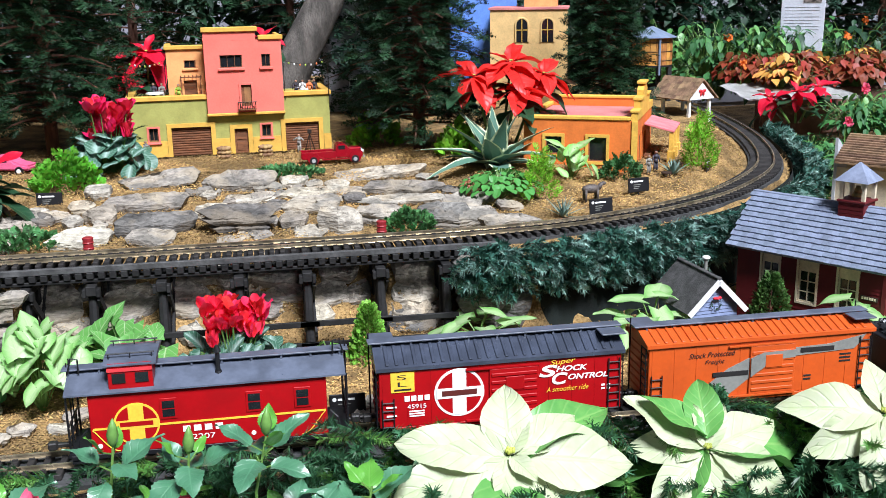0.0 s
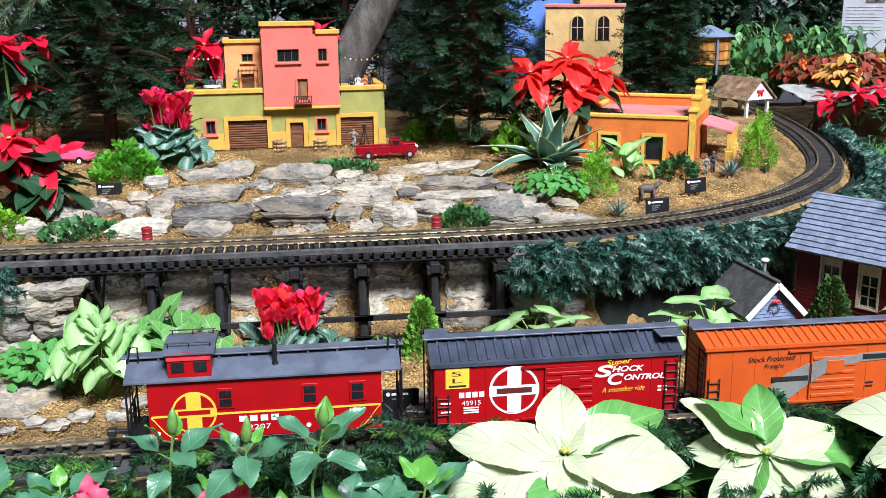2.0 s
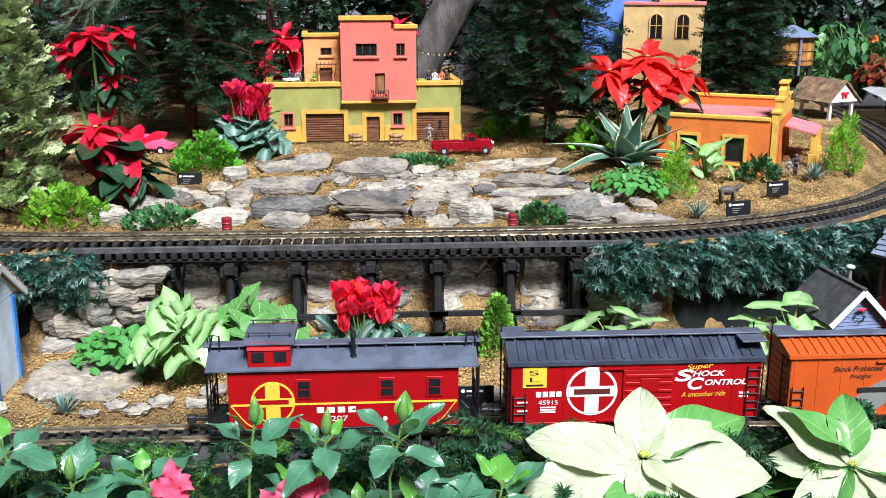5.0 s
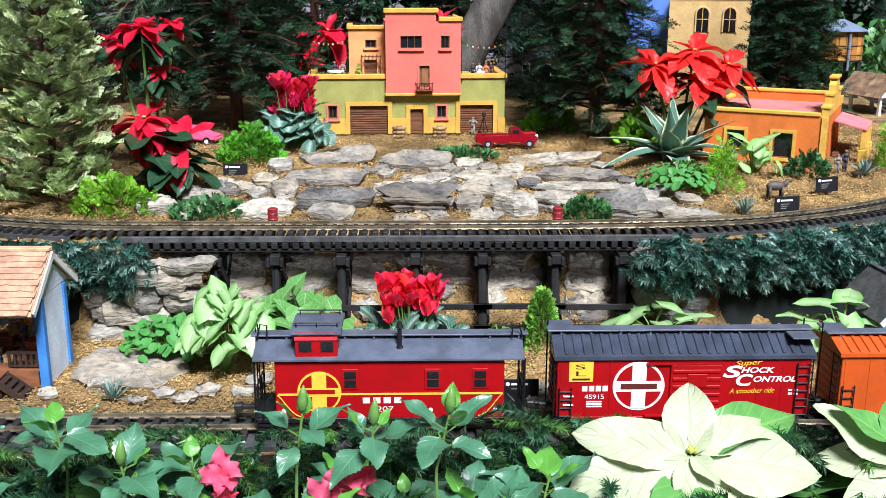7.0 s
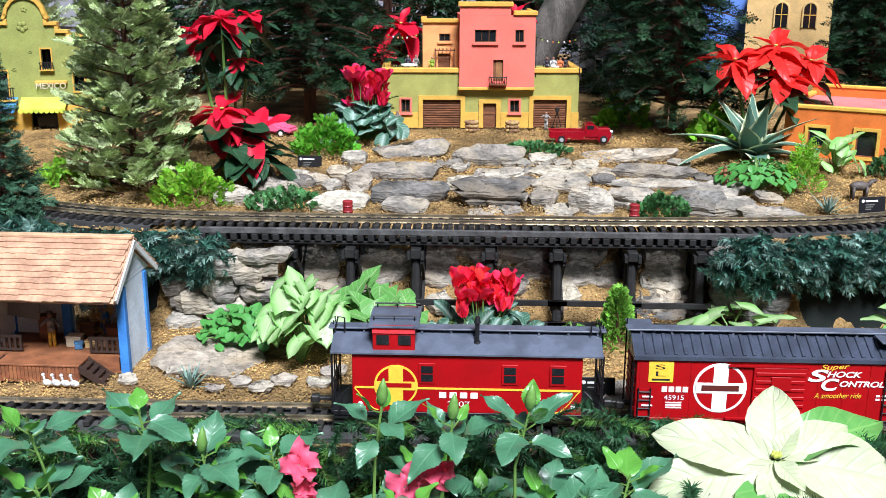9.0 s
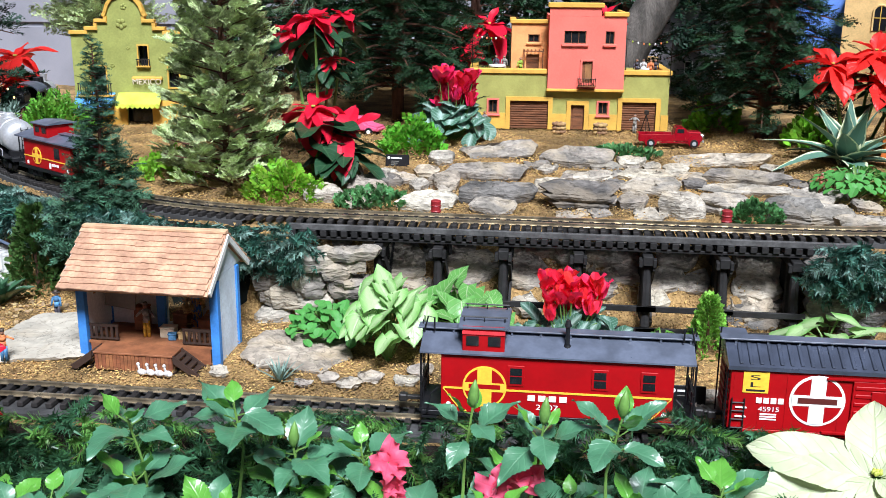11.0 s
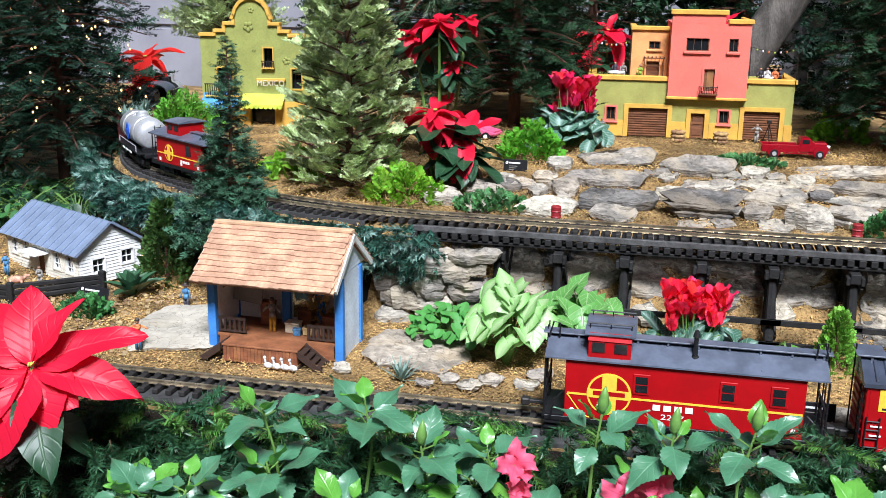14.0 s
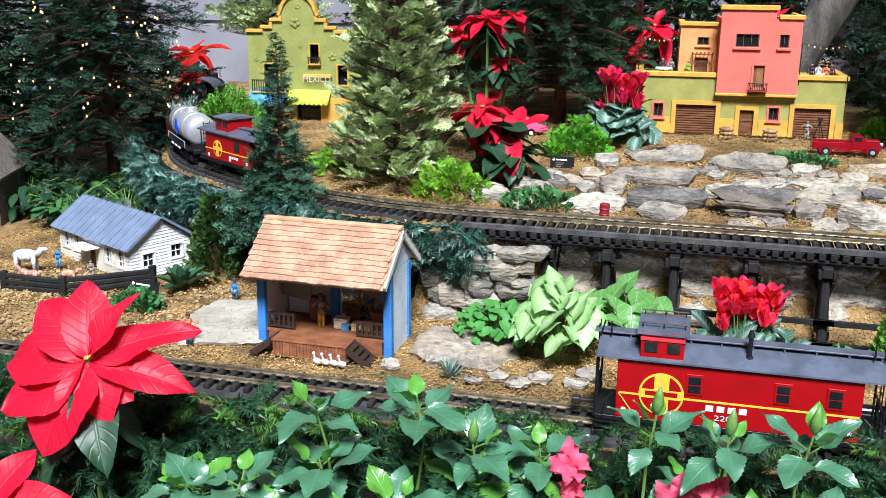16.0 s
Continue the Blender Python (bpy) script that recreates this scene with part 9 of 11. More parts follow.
# arrowhead vines and other leafy plants of the valley
leafy("arrowhead_vine", "pale green arrowhead vine with broad leaves", -0.415, 1.78, 0, 58, 0.165, 0.075, 0.044, L_SYNG, 51, "arrow", 1.0, (-5, 60), group="arrowhead vines", face=-math.pi / 2, back=0.4)
leafy("arrowhead_vine", "pale green arrowhead vine with broad leaves", -0.29, 1.90, 0, 28, 0.11, 0.095, 0.052, L_SYNGDK, 52, "arrow", 1.0, (0, 40), group="arrowhead vines", face=-math.pi / 2, back=0.5)
leafy("arrowhead_vine", "pale green arrowhead vine with broad leaves", 0.405, 1.90, 0, 13, 0.085, 0.08, 0.065, L_SYNG, 53, "arrow", 0.72, (-20, 25), group="arrowhead vines")
leafy("arrowhead_vine", "pale green arrowhead vine with broad leaves", 0.745, 1.83, 0, 16, 0.11, 0.07, 0.06, L_SYNG, 54, "arrow", 0.8, (-20, 30), group="arrowhead vines")
leafy("arrowhead_vine", "pale green arrowhead vine with broad leaves", 1.13, 1.72, 0, 14, 0.115, 0.06, 0.055, L_SYNG, 55, "arrow", 0.8, (-20, 30), group="arrowhead vines")
leafy("geranium_plant", "low bright green plant with rounded leaves", -0.545, 1.87, 0, 120, 0.07, 0.085, 0.019, L_CLOVER, 56, "heart", 1.0, (0, 50), group="low plants", face=-math.pi / 2, nv=5)
leafy("caladium", "caladium with white-hearted green leaves", 0.80, 2.56, None, 14, 0.105, 0.055, 0.055, L_CALAD, 57, "heart", 0.75, (10, 60), group="low plants", face=-math.pi / 2)
leafy("mint_plant", "low bright green leafy plant below the agave", 0.58, 2.44, None, 100, 0.075, 0.095, 0.021, L_CLOVER, 58, "heart", 0.95, (0, 50), group="low plants", nv=5)
leafy("small_green_plant", "small bright green seedling below the trestle", 0.10, 1.90, 0, 16, 0.045, 0.03, 0.022, L_HIBNEW, 59, "ovate", 0.7, (0, 50), group="low plants", nv=5)
rosette("large_agave", "large blue-green agave with cream-edged blades", 0.625, 2.70, None, 18, 0.225, 0.068, L_AGAVE, 61, "blade", 82, 18, (0.0, 0.7), "agaves")
rosette("small_agave", "small spiky grey-green agave in the mulch", -0.585, 1.645, 0, 22, 0.055, 0.007, L_SPIKE, 62, "blade", 85, 25, (0, 0.1), "agaves")
rosette("small_agave", "small spiky grey-green agave in the mulch", 0.682, 2.235, None, 26, 0.062, 0.006, L_SPIKE, 63, "blade", 85, 20, (0, 0.1), "agaves")
rosette("small_agave", "small spiky grey-green agave in the mulch", 1.085, 2.55, None, 22, 0.06, 0.009, L_SPIKE, 64, "blade", 85, 25, (0, 0.1), "agaves")
rosette("broad_agave", "dark green broad-bladed agave by the farm sign", -1.275, 1.945, None, 19, 0.074, 0.030, leafmat("dark_agave_blade", (0.035, 0.105, 0.05), (0.06, 0.15, 0.08), None, 0.35, 0.05, veins=1, coat=0.5), 65, "bract", 86, 25, (0, 0.2), "agaves", fold=0.7)
rosette("grassy_plant", "dark green strap-leaved plant behind the farmhouse", -1.60, 2.32, None, 18, 0.10, 0.014, L_DARKLEAF, 66, "blade", 80, 25, (0, 0.5), "agaves")
rosette("grassy_plant", "dark green strap-leaved plant below the lit fir", -1.90, 2.46, None, 18, 0.11, 0.016, L_DARKLEAF, 67, "blade", 80, 25, (0, 0.5), "agaves")
rosette("grassy_plant", "dark green strap-leaved plant below the lit fir", -1.80, 2.60, None, 18, 0.11, 0.016, L_DARKLEAF, 68, "blade", 80, 25, (0, 0.5), "agaves")
leafy("green_shrub", "leafy green shrub below the lit fir", -2.12, 2.62, None, 40, 0.13, 0.11, 0.06, L_DARKLEAF, 771, "ovate", 0.5, (-10, 60), group="green shrubs", nv=5, merge=True, dome=False)
leafy("green_shrub", "leafy green shrub below the lit fir", -2.02, 2.44, None, 50, 0.12, 0.12, 0.06, L_DARKLEAF, 772, "ovate", 0.5, (-10, 60), group="green shrubs", nv=5, merge=True, dome=False)
# added dark shrubs stand in for the firs' shade on the ground
for i in range(12):
    rr = random.Random(780 + i)
    leafy("green_shrub", "low dark green shrub added in place of shade below the lit firs", rr.uniform(-2.3, -1.62), rr.uniform(2.3, 2.62), None, 60, rr.uniform(0.07, 0.12), 0.11, 0.05, L_DARKLEAF if i % 3 else L_UNDER, 780 + i, "ovate", 0.5, (-10, 60), group="green shrubs", nv=5, merge=True, dome=False)
leafy("green_shrub", "leafy green shrub below the lit fir", -1.66, 2.36, None, 50, 0.10, 0.10, 0.05, L_DARKLEAF, 773, "ovate", 0.5, (-10, 60), group="green shrubs", nv=5, merge=True, dome=False)
clump("lime_fern", "bright lime-green selaginella fern among the rocks", -0.735, 2.25, None, 170, 0.075, 0.055, 0.075, 0.036, 0.009, M_LIME, 71, 0.5, group="ferns")
clump("lime_fern", "bright green frilly fern beside the black label", -0.50, 2.685, None, 180, 0.07, 0.05, 0.085, 0.036, 0.010, mat("frilly_fern", (0.13, 0.42, 0.03), 0.55, isl=0.35, trans=0.25, bump=0), 72, 0.6, group="ferns")
clump("feathery_fern", "upright feathery lime-green fern", 0.672, 2.40, None, 150, 0.035, 0.03, 0.125, 0.034, 0.004, M_LIME, 73, 1.4, group="ferns")
clump("feathery_fern", "upright feathery lime-green fern", 1.175, 2.585, None, 170, 0.035, 0.03, 0.15, 0.036, 0.004, M_LIME, 74, 1.6, group="ferns")
clump("boxwood_bush", "small round dark green bush by the cantina", 0.935, 2.545, None, 240, 0.05, 0.045, 0.06, 0.02, 0.006, mat("boxwood_leaf", (0.04, 0.14, 0.04), 0.5, isl=0.4, bump=0), 75, 0.6, group="bushes")
clump("baby_tears", "creeping mat of tiny green leaves on the stones", -0.525, 2.24, None, 260, 0.085, 0.055, 0.03, 0.02, 0.009, M_MOSS, 76, 0.7, group="creeping plants")
clump("baby_tears", "creeping mat of tiny green leaves on the stones", 0.315, 2.215, None, 260, 0.06, 0.05, 0.035, 0.018, 0.009, M_MOSS, 77, 0.7, group="creeping plants")
clump("baby_tears", "creeping mat of tiny green leaves on the stones", 0.05, 2.70, 0.236, 340, 0.10, 0.055, 0.016, 0.015, 0.009, M_MOSS, 78, 0.7, group="creeping plants")
clump("lime_fern", "bright green leafy plant beneath the evergreen", 0.345, 3.12, None, 130, 0.06, 0.05, 0.09, 0.035, 0.014, M_LIME, 79, 0.7, group="ferns")
clump("lime_fern", "bright lime-green fern below the juniper", -1.05, 2.42, None, 160, 0.09, 0.06, 0.05, 0.035, 0.009, M_LIME, 80, 0.5, group="ferns")
clump("lime_fern", "bright green arching fern beside the mission hotel", -1.56, 2.80, None, 220, 0.085, 0.07, 0.10, 0.045, 0.008, mat("arching_fern", (0.14, 0.38, 0.04), 0.55, isl=0.35, trans=0.25, bump=0), 81, 0.7, group="ferns")
clump("parsley_plant", "low dark green curly plant in the farmyard", -1.30, 1.80, None, 160, 0.045, 0.035, 0.03, 0.022, 0.008, mat("curly_leaf", (0.05, 0.2, 0.05), 0.5, isl=0.35, bump=0), 82, 0.6, group="low plants")
clump("lime_fern", "bright green leafy plant behind the agave", 0.56, 2.86, None, 120, 0.05, 0.05, 0.09, 0.035, 0.014, M_LIME, 83, 0.8, group="ferns")


def cone_bush(x, y, z, hgt, rad, material, seed, label):
    r = random.Random(seed)
    b = plant("conifer_bush", label, "shrub", x, y, z, "little conifers")
    hh = Heap()
    sh = [frond(5, 1.0, 0.3, r, 0.7, 0.1) for _ in range(4)]
    for i in range(900):
        t = r.random() ** 0.8
        a = r.uniform(0, 6.283)
        q = rad * (1 - t) ** 0.8 * r.uniform(0.6, 1.0) + 0.003
        d = Vector((math.cos(a) * 0.8, math.sin(a) * 0.8, r.uniform(0.2, 1.2))).normalized()
        V, F = sh[r.randrange(4)]
        hh.add(V, F, aim((math.cos(a) * q, math.sin(a) * q, t * hgt * 0.95), d, r.uniform(0, 6), hgt * 0.11 * r.uniform(0.7, 1.2)))
    part("trunk", tubed([(0, 0, -0.01), (0, 0, hgt * 0.9)], [0.005, 0.001], 6), M_BARK, b)
    hh.done("foliage", material, b)["kind"] = "stuff"


cone_bush(0.18, 1.87, 0, 0.125, 0.038, mat("golden_green_cypress", (0.24, 0.52, 0.07), 0.55, isl=0.35, bump=0, trans=0.2), 91, "bright green little cypress beside the caboose")
cone_bush(1.02, 1.865, 0, 0.13, 0.05, M_ARBOR, 92, "small dense arborvitae before the schoolhouse")
cone_bush(-1.25, 2.06, 0.0, 0.205, 0.062, M_ARBOR, 93, "small dense arborvitae between farmhouse and stage")
cone_bush(0.66, 1.36, -0.03, 0.14, 0.03, M_PINE, 94, "upright dark spruce sprig before the orange car")


# hibiscus in the front bed
def hibiscus(x, y, top, seed, bud=False, big=1.0, lean=0.0, nl=9):
    r = random.Random(seed)
    b = plant("hibiscus", "hibiscus shoot with glossy toothed leaves" + (" and a closed bud" if bud else ""), "plant", x, y, -0.13, "hibiscus shoots")
    H = top + 0.13
    pts = [Vector((lean * t * t + 0.012 * math.sin(5 * t + seed), 0.012 * math.cos(4 * t + seed), H * t)) for t in (0, 0.25, 0.5, 0.75, 1.0)]
    part("stem", tubed(pts, [0.0035, 0.003, 0.0026, 0.002, 0.0016], 6), M_STEM, b)
    for i in range(nl):
        low = i < nl // 4
        t = r.uniform(0.35, 0.7) if low else 0.80 + 0.18 * (i + 0.5) / nl
        k = min(3, int(t * 4))
        p = pts[k].lerp(pts[k + 1], t * 4 - k)
        a = i * 2.4 + seed
        top_ = i >= nl - 2
        el = r.uniform(-40, 5) if low else r.uniform(35, 65) if top_ else (r.uniform(-28, 18) if math.sin(a) < 0 else r.uniform(0, 50))
        s = big * (r.uniform(0.022, 0.034) if top_ else r.uniform(0.036, 0.06))
        q = p + Vector((math.cos(a), math.sin(a), 0.5)) * 0.016
        part("leaf_stalk", tubed([p, q], 0.0011, 4), M_STEM, b)
        hp = Heap()
        hp.put(leaf(s * 1.2, s * 0.88, 4, 22, "ovate", r.uniform(0.05, 0.35), r.uniform(0.0, 0.35), 0.06, 0.006, 0.055, r.uniform(-0.3, 0.3), r.randrange(999)), np.array(Matrix.Translation(q) @ Matrix.Rotation(a - math.pi / 2, 4, "Z") @ Matrix.Rotation(radians(el), 4, "X")))
        hp.done("leaf", L_HIBNEW if top_ or r.random() < 0.12 else L_HIB, b)
    if bud:
        bm = bmesh.new()
        p = pts[-1]
        tube(bm, [p, p + Vector((0, 0, 0.006)), p + Vector((0.001, 0, 0.016)), p + Vector((0.002, 0, 0.028)), p + Vector((0.003, 0, 0.038))], [0.002, 0.006, 0.0078, 0.005, 0.0008], 8)
        part("bud", bm, mat("bud_green", (0.13, 0.27, 0.06), 0.45, var=0.2), b, smooth=True)
    return b


def hib_flower(x, y, z, size, seed, turn, tilt=65, petal=None, label="ruffled hot pink hibiscus flower"):
    r = random.Random(seed)
    f = thing("hibiscus_flower", label, "flower", pose(x, y, z), "hibiscus flowers")
    T = Matrix.Rotation(radians(turn), 4, "Z") @ Matrix.Rotation(radians(tilt), 4, "X")
    for k in range(5):
        hp = Heap()
        hp.put(leaf(size * 1.05, size * 0.85, 10, 14, "petal", -0.1, r.uniform(-0.3, 0.5), 0.24, 0.004, 0.015, r.uniform(-0.9, 0.9), k + seed), np.array(T @ Matrix.Rotation(k * 1.2566 + r.uniform(-0.2, 0.2), 4, "Z") @ Matrix.Rotation(radians(r.uniform(25, 70)), 4, "X")))
        hp.done("petal", petal or L_PINKPETAL, f)
    part("stalk", tubed([(0, 0, -0.09), (0, 0.005, -0.04), (0, 0, 0)], 0.002, 5), M_STEM, f)
    return f


hibiscus(-0.036, 1.22, 0.163, 1, True, 1.1, 0.02)
hibiscus(-0.206, 1.22, 0.163, 2, True, 0.9, -0.012, 7)
hibiscus(-0.13, 1.22, 0.145, 3, True, 0.9)
hibiscus(-0.53, 1.22, 0.155, 4, False, 1.15)
hibiscus(-0.66, 1.21, 0.14, 5, False, 1.15)
hibiscus(-0.44, 1.25, 0.085, 6, True, 1.0)
r = random.Random(99)
for i in range(38):
    x = -0.89 + 1.05 * (i + r.random()) / 38
    y = r.uniform(1.03, 1.28)
    top = 0.068 * r.random() ** 1.3 + (0.012 if x < -0.3 else 0.0) + (y - 1.2) * 0.25
    hibiscus(x, y, top, 10 + i, False, r.uniform(0.85, 1.15), r.uniform(-0.03, 0.03), 9)
for i, (x, z, s, a) in enumerate(((-0.32, 0.072, 0.034, 20), (-0.13, 0.066, 0.036, -30), (-0.175, 0.045, 0.036, 10), (-0.31, 0.035, 0.026, -10))):
    hib_flower(x, 1.225, z + 0.008, s * 0.88, i, a)

# plants in the depth on the eastern side
for i in range(26):
    rr = random.Random(500 + i)
    x, y = 2.0 + 0.034 * i, 3.95 + rr.uniform(-0.12, 0.2)
    leafy("coleus", "copper and bronze leaved coleus", x, y, 0.275, 60, 0.15, 0.09, 0.045, L_COPPER if i % 7 != 3 else L_GOLD, 500 + i, "ovate", 0.75, (0, 60), group="coleus bed", nv=5, merge=True)
for i in range(9):
    rr = random.Random(600 + i)
    leafy("variegated_shrub", "tall shrub with broad pale green leaves", 1.85 + 0.1 * i, 4.35 + rr.uniform(-0.1, 0.1), 0.2, 120, 0.34, 0.16, 0.06, (L_SYNGDK, L_UNDER, L_DARKLEAF)[i % 3], 600 + i, "ovate", 0.55, (-10, 60), group="variegated shrubs", nv=5, merge=True, dome=False)
for i in range(20):
    rr = random.Random(700 + i)
    x, y = 1.60 + 0.045 * i, 2.65 + rr.uniform(0, 0.9)
    x += max(0.0, 0.26 + float(line_side(x, y)[0]))
    leafy("green_shrub", "leafy green shrub beyond the curve", x, y, None, 90, 0.17, 0.11, 0.05, L_UNDER, 700 + i, "blade" if i % 2 else "ovate", 0.4, (-10, 60), group="green shrubs", nv=5, merge=True, dome=False)
for i in range(4, 16):
    rr = random.Random(740 + i)
    leafy("green_shrub", "leafy green shrub before the coleus bed", 1.96 + 0.05 * i, 3.5 + rr.uniform(-0.12, 0.2), 0.14, 80, 0.15, 0.10, 0.045, L_UNDER if i % 3 else L_SYNGDK, 740 + i, "ovate", 0.5, (-10, 60), group="green shrubs", nv=5, merge=True, dome=False)
for i, (x, y, z) in enumerate(((2.17, 3.4, 0.32), (2.05, 3.3, 0.22), (2.3, 3.6, 0.3), (2.25, 3.5, 0.2))):
    hib_flower(x, y, z, 0.024, 20 + i, 10 * i)

# rumpled pale sheet laid beside the line before the coleus bed
bm = bmesh.new()
for i in range(25):
    for j in range(11):
        u, v = i / 24, j / 10
        bm.verts.new((1.86 + 0.46 * u, 3.66 + 0.30 * v + 0.03 * math.sin(5 * u), 0.262 + 0.035 * v + 0.010 * noise.noise(Vector((u * 5, v * 3, 0.3))) + 0.006 * noise.noise(Vector((u * 14, v * 8, 2.3)))))
bm.verts.ensure_lookup_table()
for i in range(24):
    for j in range(10):
        k = i * 11 + j
        bm.faces.new([bm.verts[q] for q in (k, k + 11, k + 12, k + 1)])
bmesh.ops.solidify(bm, geom=bm.faces[:], thickness=0.004)
tagged(part("ground_sheet", bm, mat("pale_sheet", (0.62, 0.62, 0.60), 0.7, var=0.15, scale=9, bump=0.3), smooth=True), "rumpled pale grey sheet laid beside the railway line", "sheet")
L_ORANGEPETAL = leafmat("orange_petal", (0.80, 0.20, 0.03), (0.85, 0.30, 0.05), None, 0.5, 0.2, veins=5)
for i, (x, y, z) in enumerate(((1.99, 4.15, 0.47), (1.96, 3.95, 0.38), (2.51, 4.10, 0.47), (2.65, 4.20, 0.53))):
    hib_flower(x, y, z, 0.024, 40 + i, 20 * i, 65, L_ORANGEPETAL, "bright orange flower on a thin stalk")

# wood shavings scattered over the bed
hh = Heap()
r = random.Random(5)
cand = []
while len(cand) < 165000:
    x = r.uniform(-1.9, 1.6)
    y = r.choice((r.uniform(1.56, 2.1), r.uniform(2.1, 3.1), r.uniform(2.1, 3.3)))
    cand.append((x, y))
C = np.array(cand)
CZ = land(C[:, 0], C[:, 1])
CD = np.abs(line_side(C[:, 0], C[:, 1]))
for (x, y), z, dl in zip(cand, CZ, CD):
    if dl < 0.062 and not -0.62 < x < 0.46:
        continue
    L, w_ = r.uniform(0.003, 0.0085), r.uniform(0.0006, 0.0013)
    b_ = r.uniform(-0.4, 0.4) * L
    hh.add([(-w_, 0, 0), (w_, 0, 0), (b_, L, 0.1 * L), (b_ * 0.5 - w_, L * 0.5, 0.3 * L)], [(0, 1, 2), (0, 2, 3)], np.array(pose(x, y, z + r.uniform(0.001, 0.008), r.uniform(-30, 30), r.uniform(-40, 40), r.uniform(0, 360))))
tagged(hh.done("wood_shavings", M_CHIP), "loose golden wood shavings strewn over the bed", "mulch", kind="stuff")

# ---- things in the depth ----
def tan_house():
    b = thing("tan_house", "tan stucco model house with arched windows and pink roof edge", "model house", pose(0.905, 3.98, 0.24, 0, 0, -18))
    part("front_wall", boxed(0.0, 0, 0, 0.30, 0.25, 0.378), M_TAN, b)
    part("coping", boxed(-0.006, -0.006, 0.3782, 0.306, 0.256, 0.388, 0.001), M_PINKROOF, b)
    for xx in (0.125, 0.225):
        bm = bmesh.new()
        pts = [(xx - 0.022, 0.255), (xx + 0.022, 0.255)] + [(xx + 0.022 * math.cos(k * math.pi / 10), 0.32 + 0.024 * math.sin(k * math.pi / 10)) for k in range(11)]
        prism(bm, pts, -0.003, 0.0005)
        w_ = part("arched_window", bm, M_GLASSDK, b)
        part("glazing_bar", boxed(xx - 0.0015, -0.0045, 0.255, xx + 0.0015, -0.003, 0.344), M_OCHRE, w_)
        part("glazing_bar", boxed(xx - 0.022, -0.0045, 0.300, xx + 0.022, -0.003, 0.303), M_OCHRE, w_)
        arc = [(xx + 0.025 * math.cos(k * math.pi / 12), -0.002, 0.32 + 0.027 * math.sin(k * math.pi / 12)) for k in range(13)]
        part("arch_moulding", tubed([(xx + 0.025, -0.002, 0.255)] + arc + [(xx - 0.025, -0.002, 0.255)], 0.004, 6), M_TAN, b)
    part("roof_house", boxed(0.13, 0.06, 0.3882, 0.26, 0.2, 0.47), M_PEACH, b)


tan_house()
b = thing("blue_house", "bright blue model house behind the tan one", "model house", pose(0.80, 4.28, 0.24, 0, 0, -12))
part("front_wall", boxed(0, 0, 0, 0.28, 0.2, 0.52), mat("periwinkle_stucco", (0.12, 0.25, 0.66), 0.75, var=0.08), b)
part("coping", boxed(-0.006, -0.006, 0.5202, 0.286, 0.206, 0.53), M_WPAINT, b)
b = thing("grey_house", "grey model house with small white-framed windows", "model house", pose(0.24, 3.90, 0.24, 0, 0, -6))
part("front_wall", boxed(0, 0, 0, 0.24, 0.16, 0.42), mat("lilac_grey_stucco", (0.36, 0.36, 0.40), 0.8), b)
for zz in (0.09, 0.22, 0.33):
    for xx in (0.11, 0.19):
        sash(b, xx - 0.015, zz, xx + 0.015, zz + 0.05, -0.004, M_WPAINT, M_GLASSDK, 1, 2, 0.004)

# water tower
b = thing("water_tower", "wooden water tower with conical grey roof on timber legs", "water tower", pose(1.545, 3.9, 0.24))
n = 22
for k in range(n):
    a = 2 * math.pi * k / n
    o = part("stave", boxed(-0.011, -0.004, 0.155, 0.011, 0.004, 0.262, 0.001), mat("honey_stave", (0.52, 0.23, 0.055), 0.6, rand=0.2, fine=0.2) if k == 0 else stave, b, m=Matrix.Rotation(a, 4, "Z") @ Matrix.Translation((0, -0.078, 0)))
    stave = o.data.materials[0]
part("tank_floor", cyled((0, 0, 0.15), (0, 0, 0.157), 0.084, n=24), M_TIMBER, b)
for zz in (0.175, 0.21, 0.245):
    part("hoop", tubed([(0.0835 * math.cos(k * math.pi / 16), 0.0835 * math.sin(k * math.pi / 16), zz) for k in range(33)], 0.0014, 5), M_DARKIRON, b)
part("conical_roof", cyled((0, 0, 0.263), (0, 0, 0.305), 0.10, 0.006, 20), M_TIN, b)
part("water_pipe", cyled((0.0, -0.088, 0.12), (0.0, -0.088, 0.26), 0.005, n=8), M_TIN, b)
for sx in (-1, 1):
    for sy in (-1, 1):
        part("leg", boxed(sx * 0.055 - 0.008, sy * 0.055 - 0.008, -0.02, sx * 0.055 + 0.008, sy * 0.055 + 0.008, 0.1498), M_TIMBER, b)
    part("brace", boxed(-0.06, sx * 0.055 - 0.003, 0.06, 0.06, sx * 0.055 + 0.003, 0.072), M_TIMBER, b)

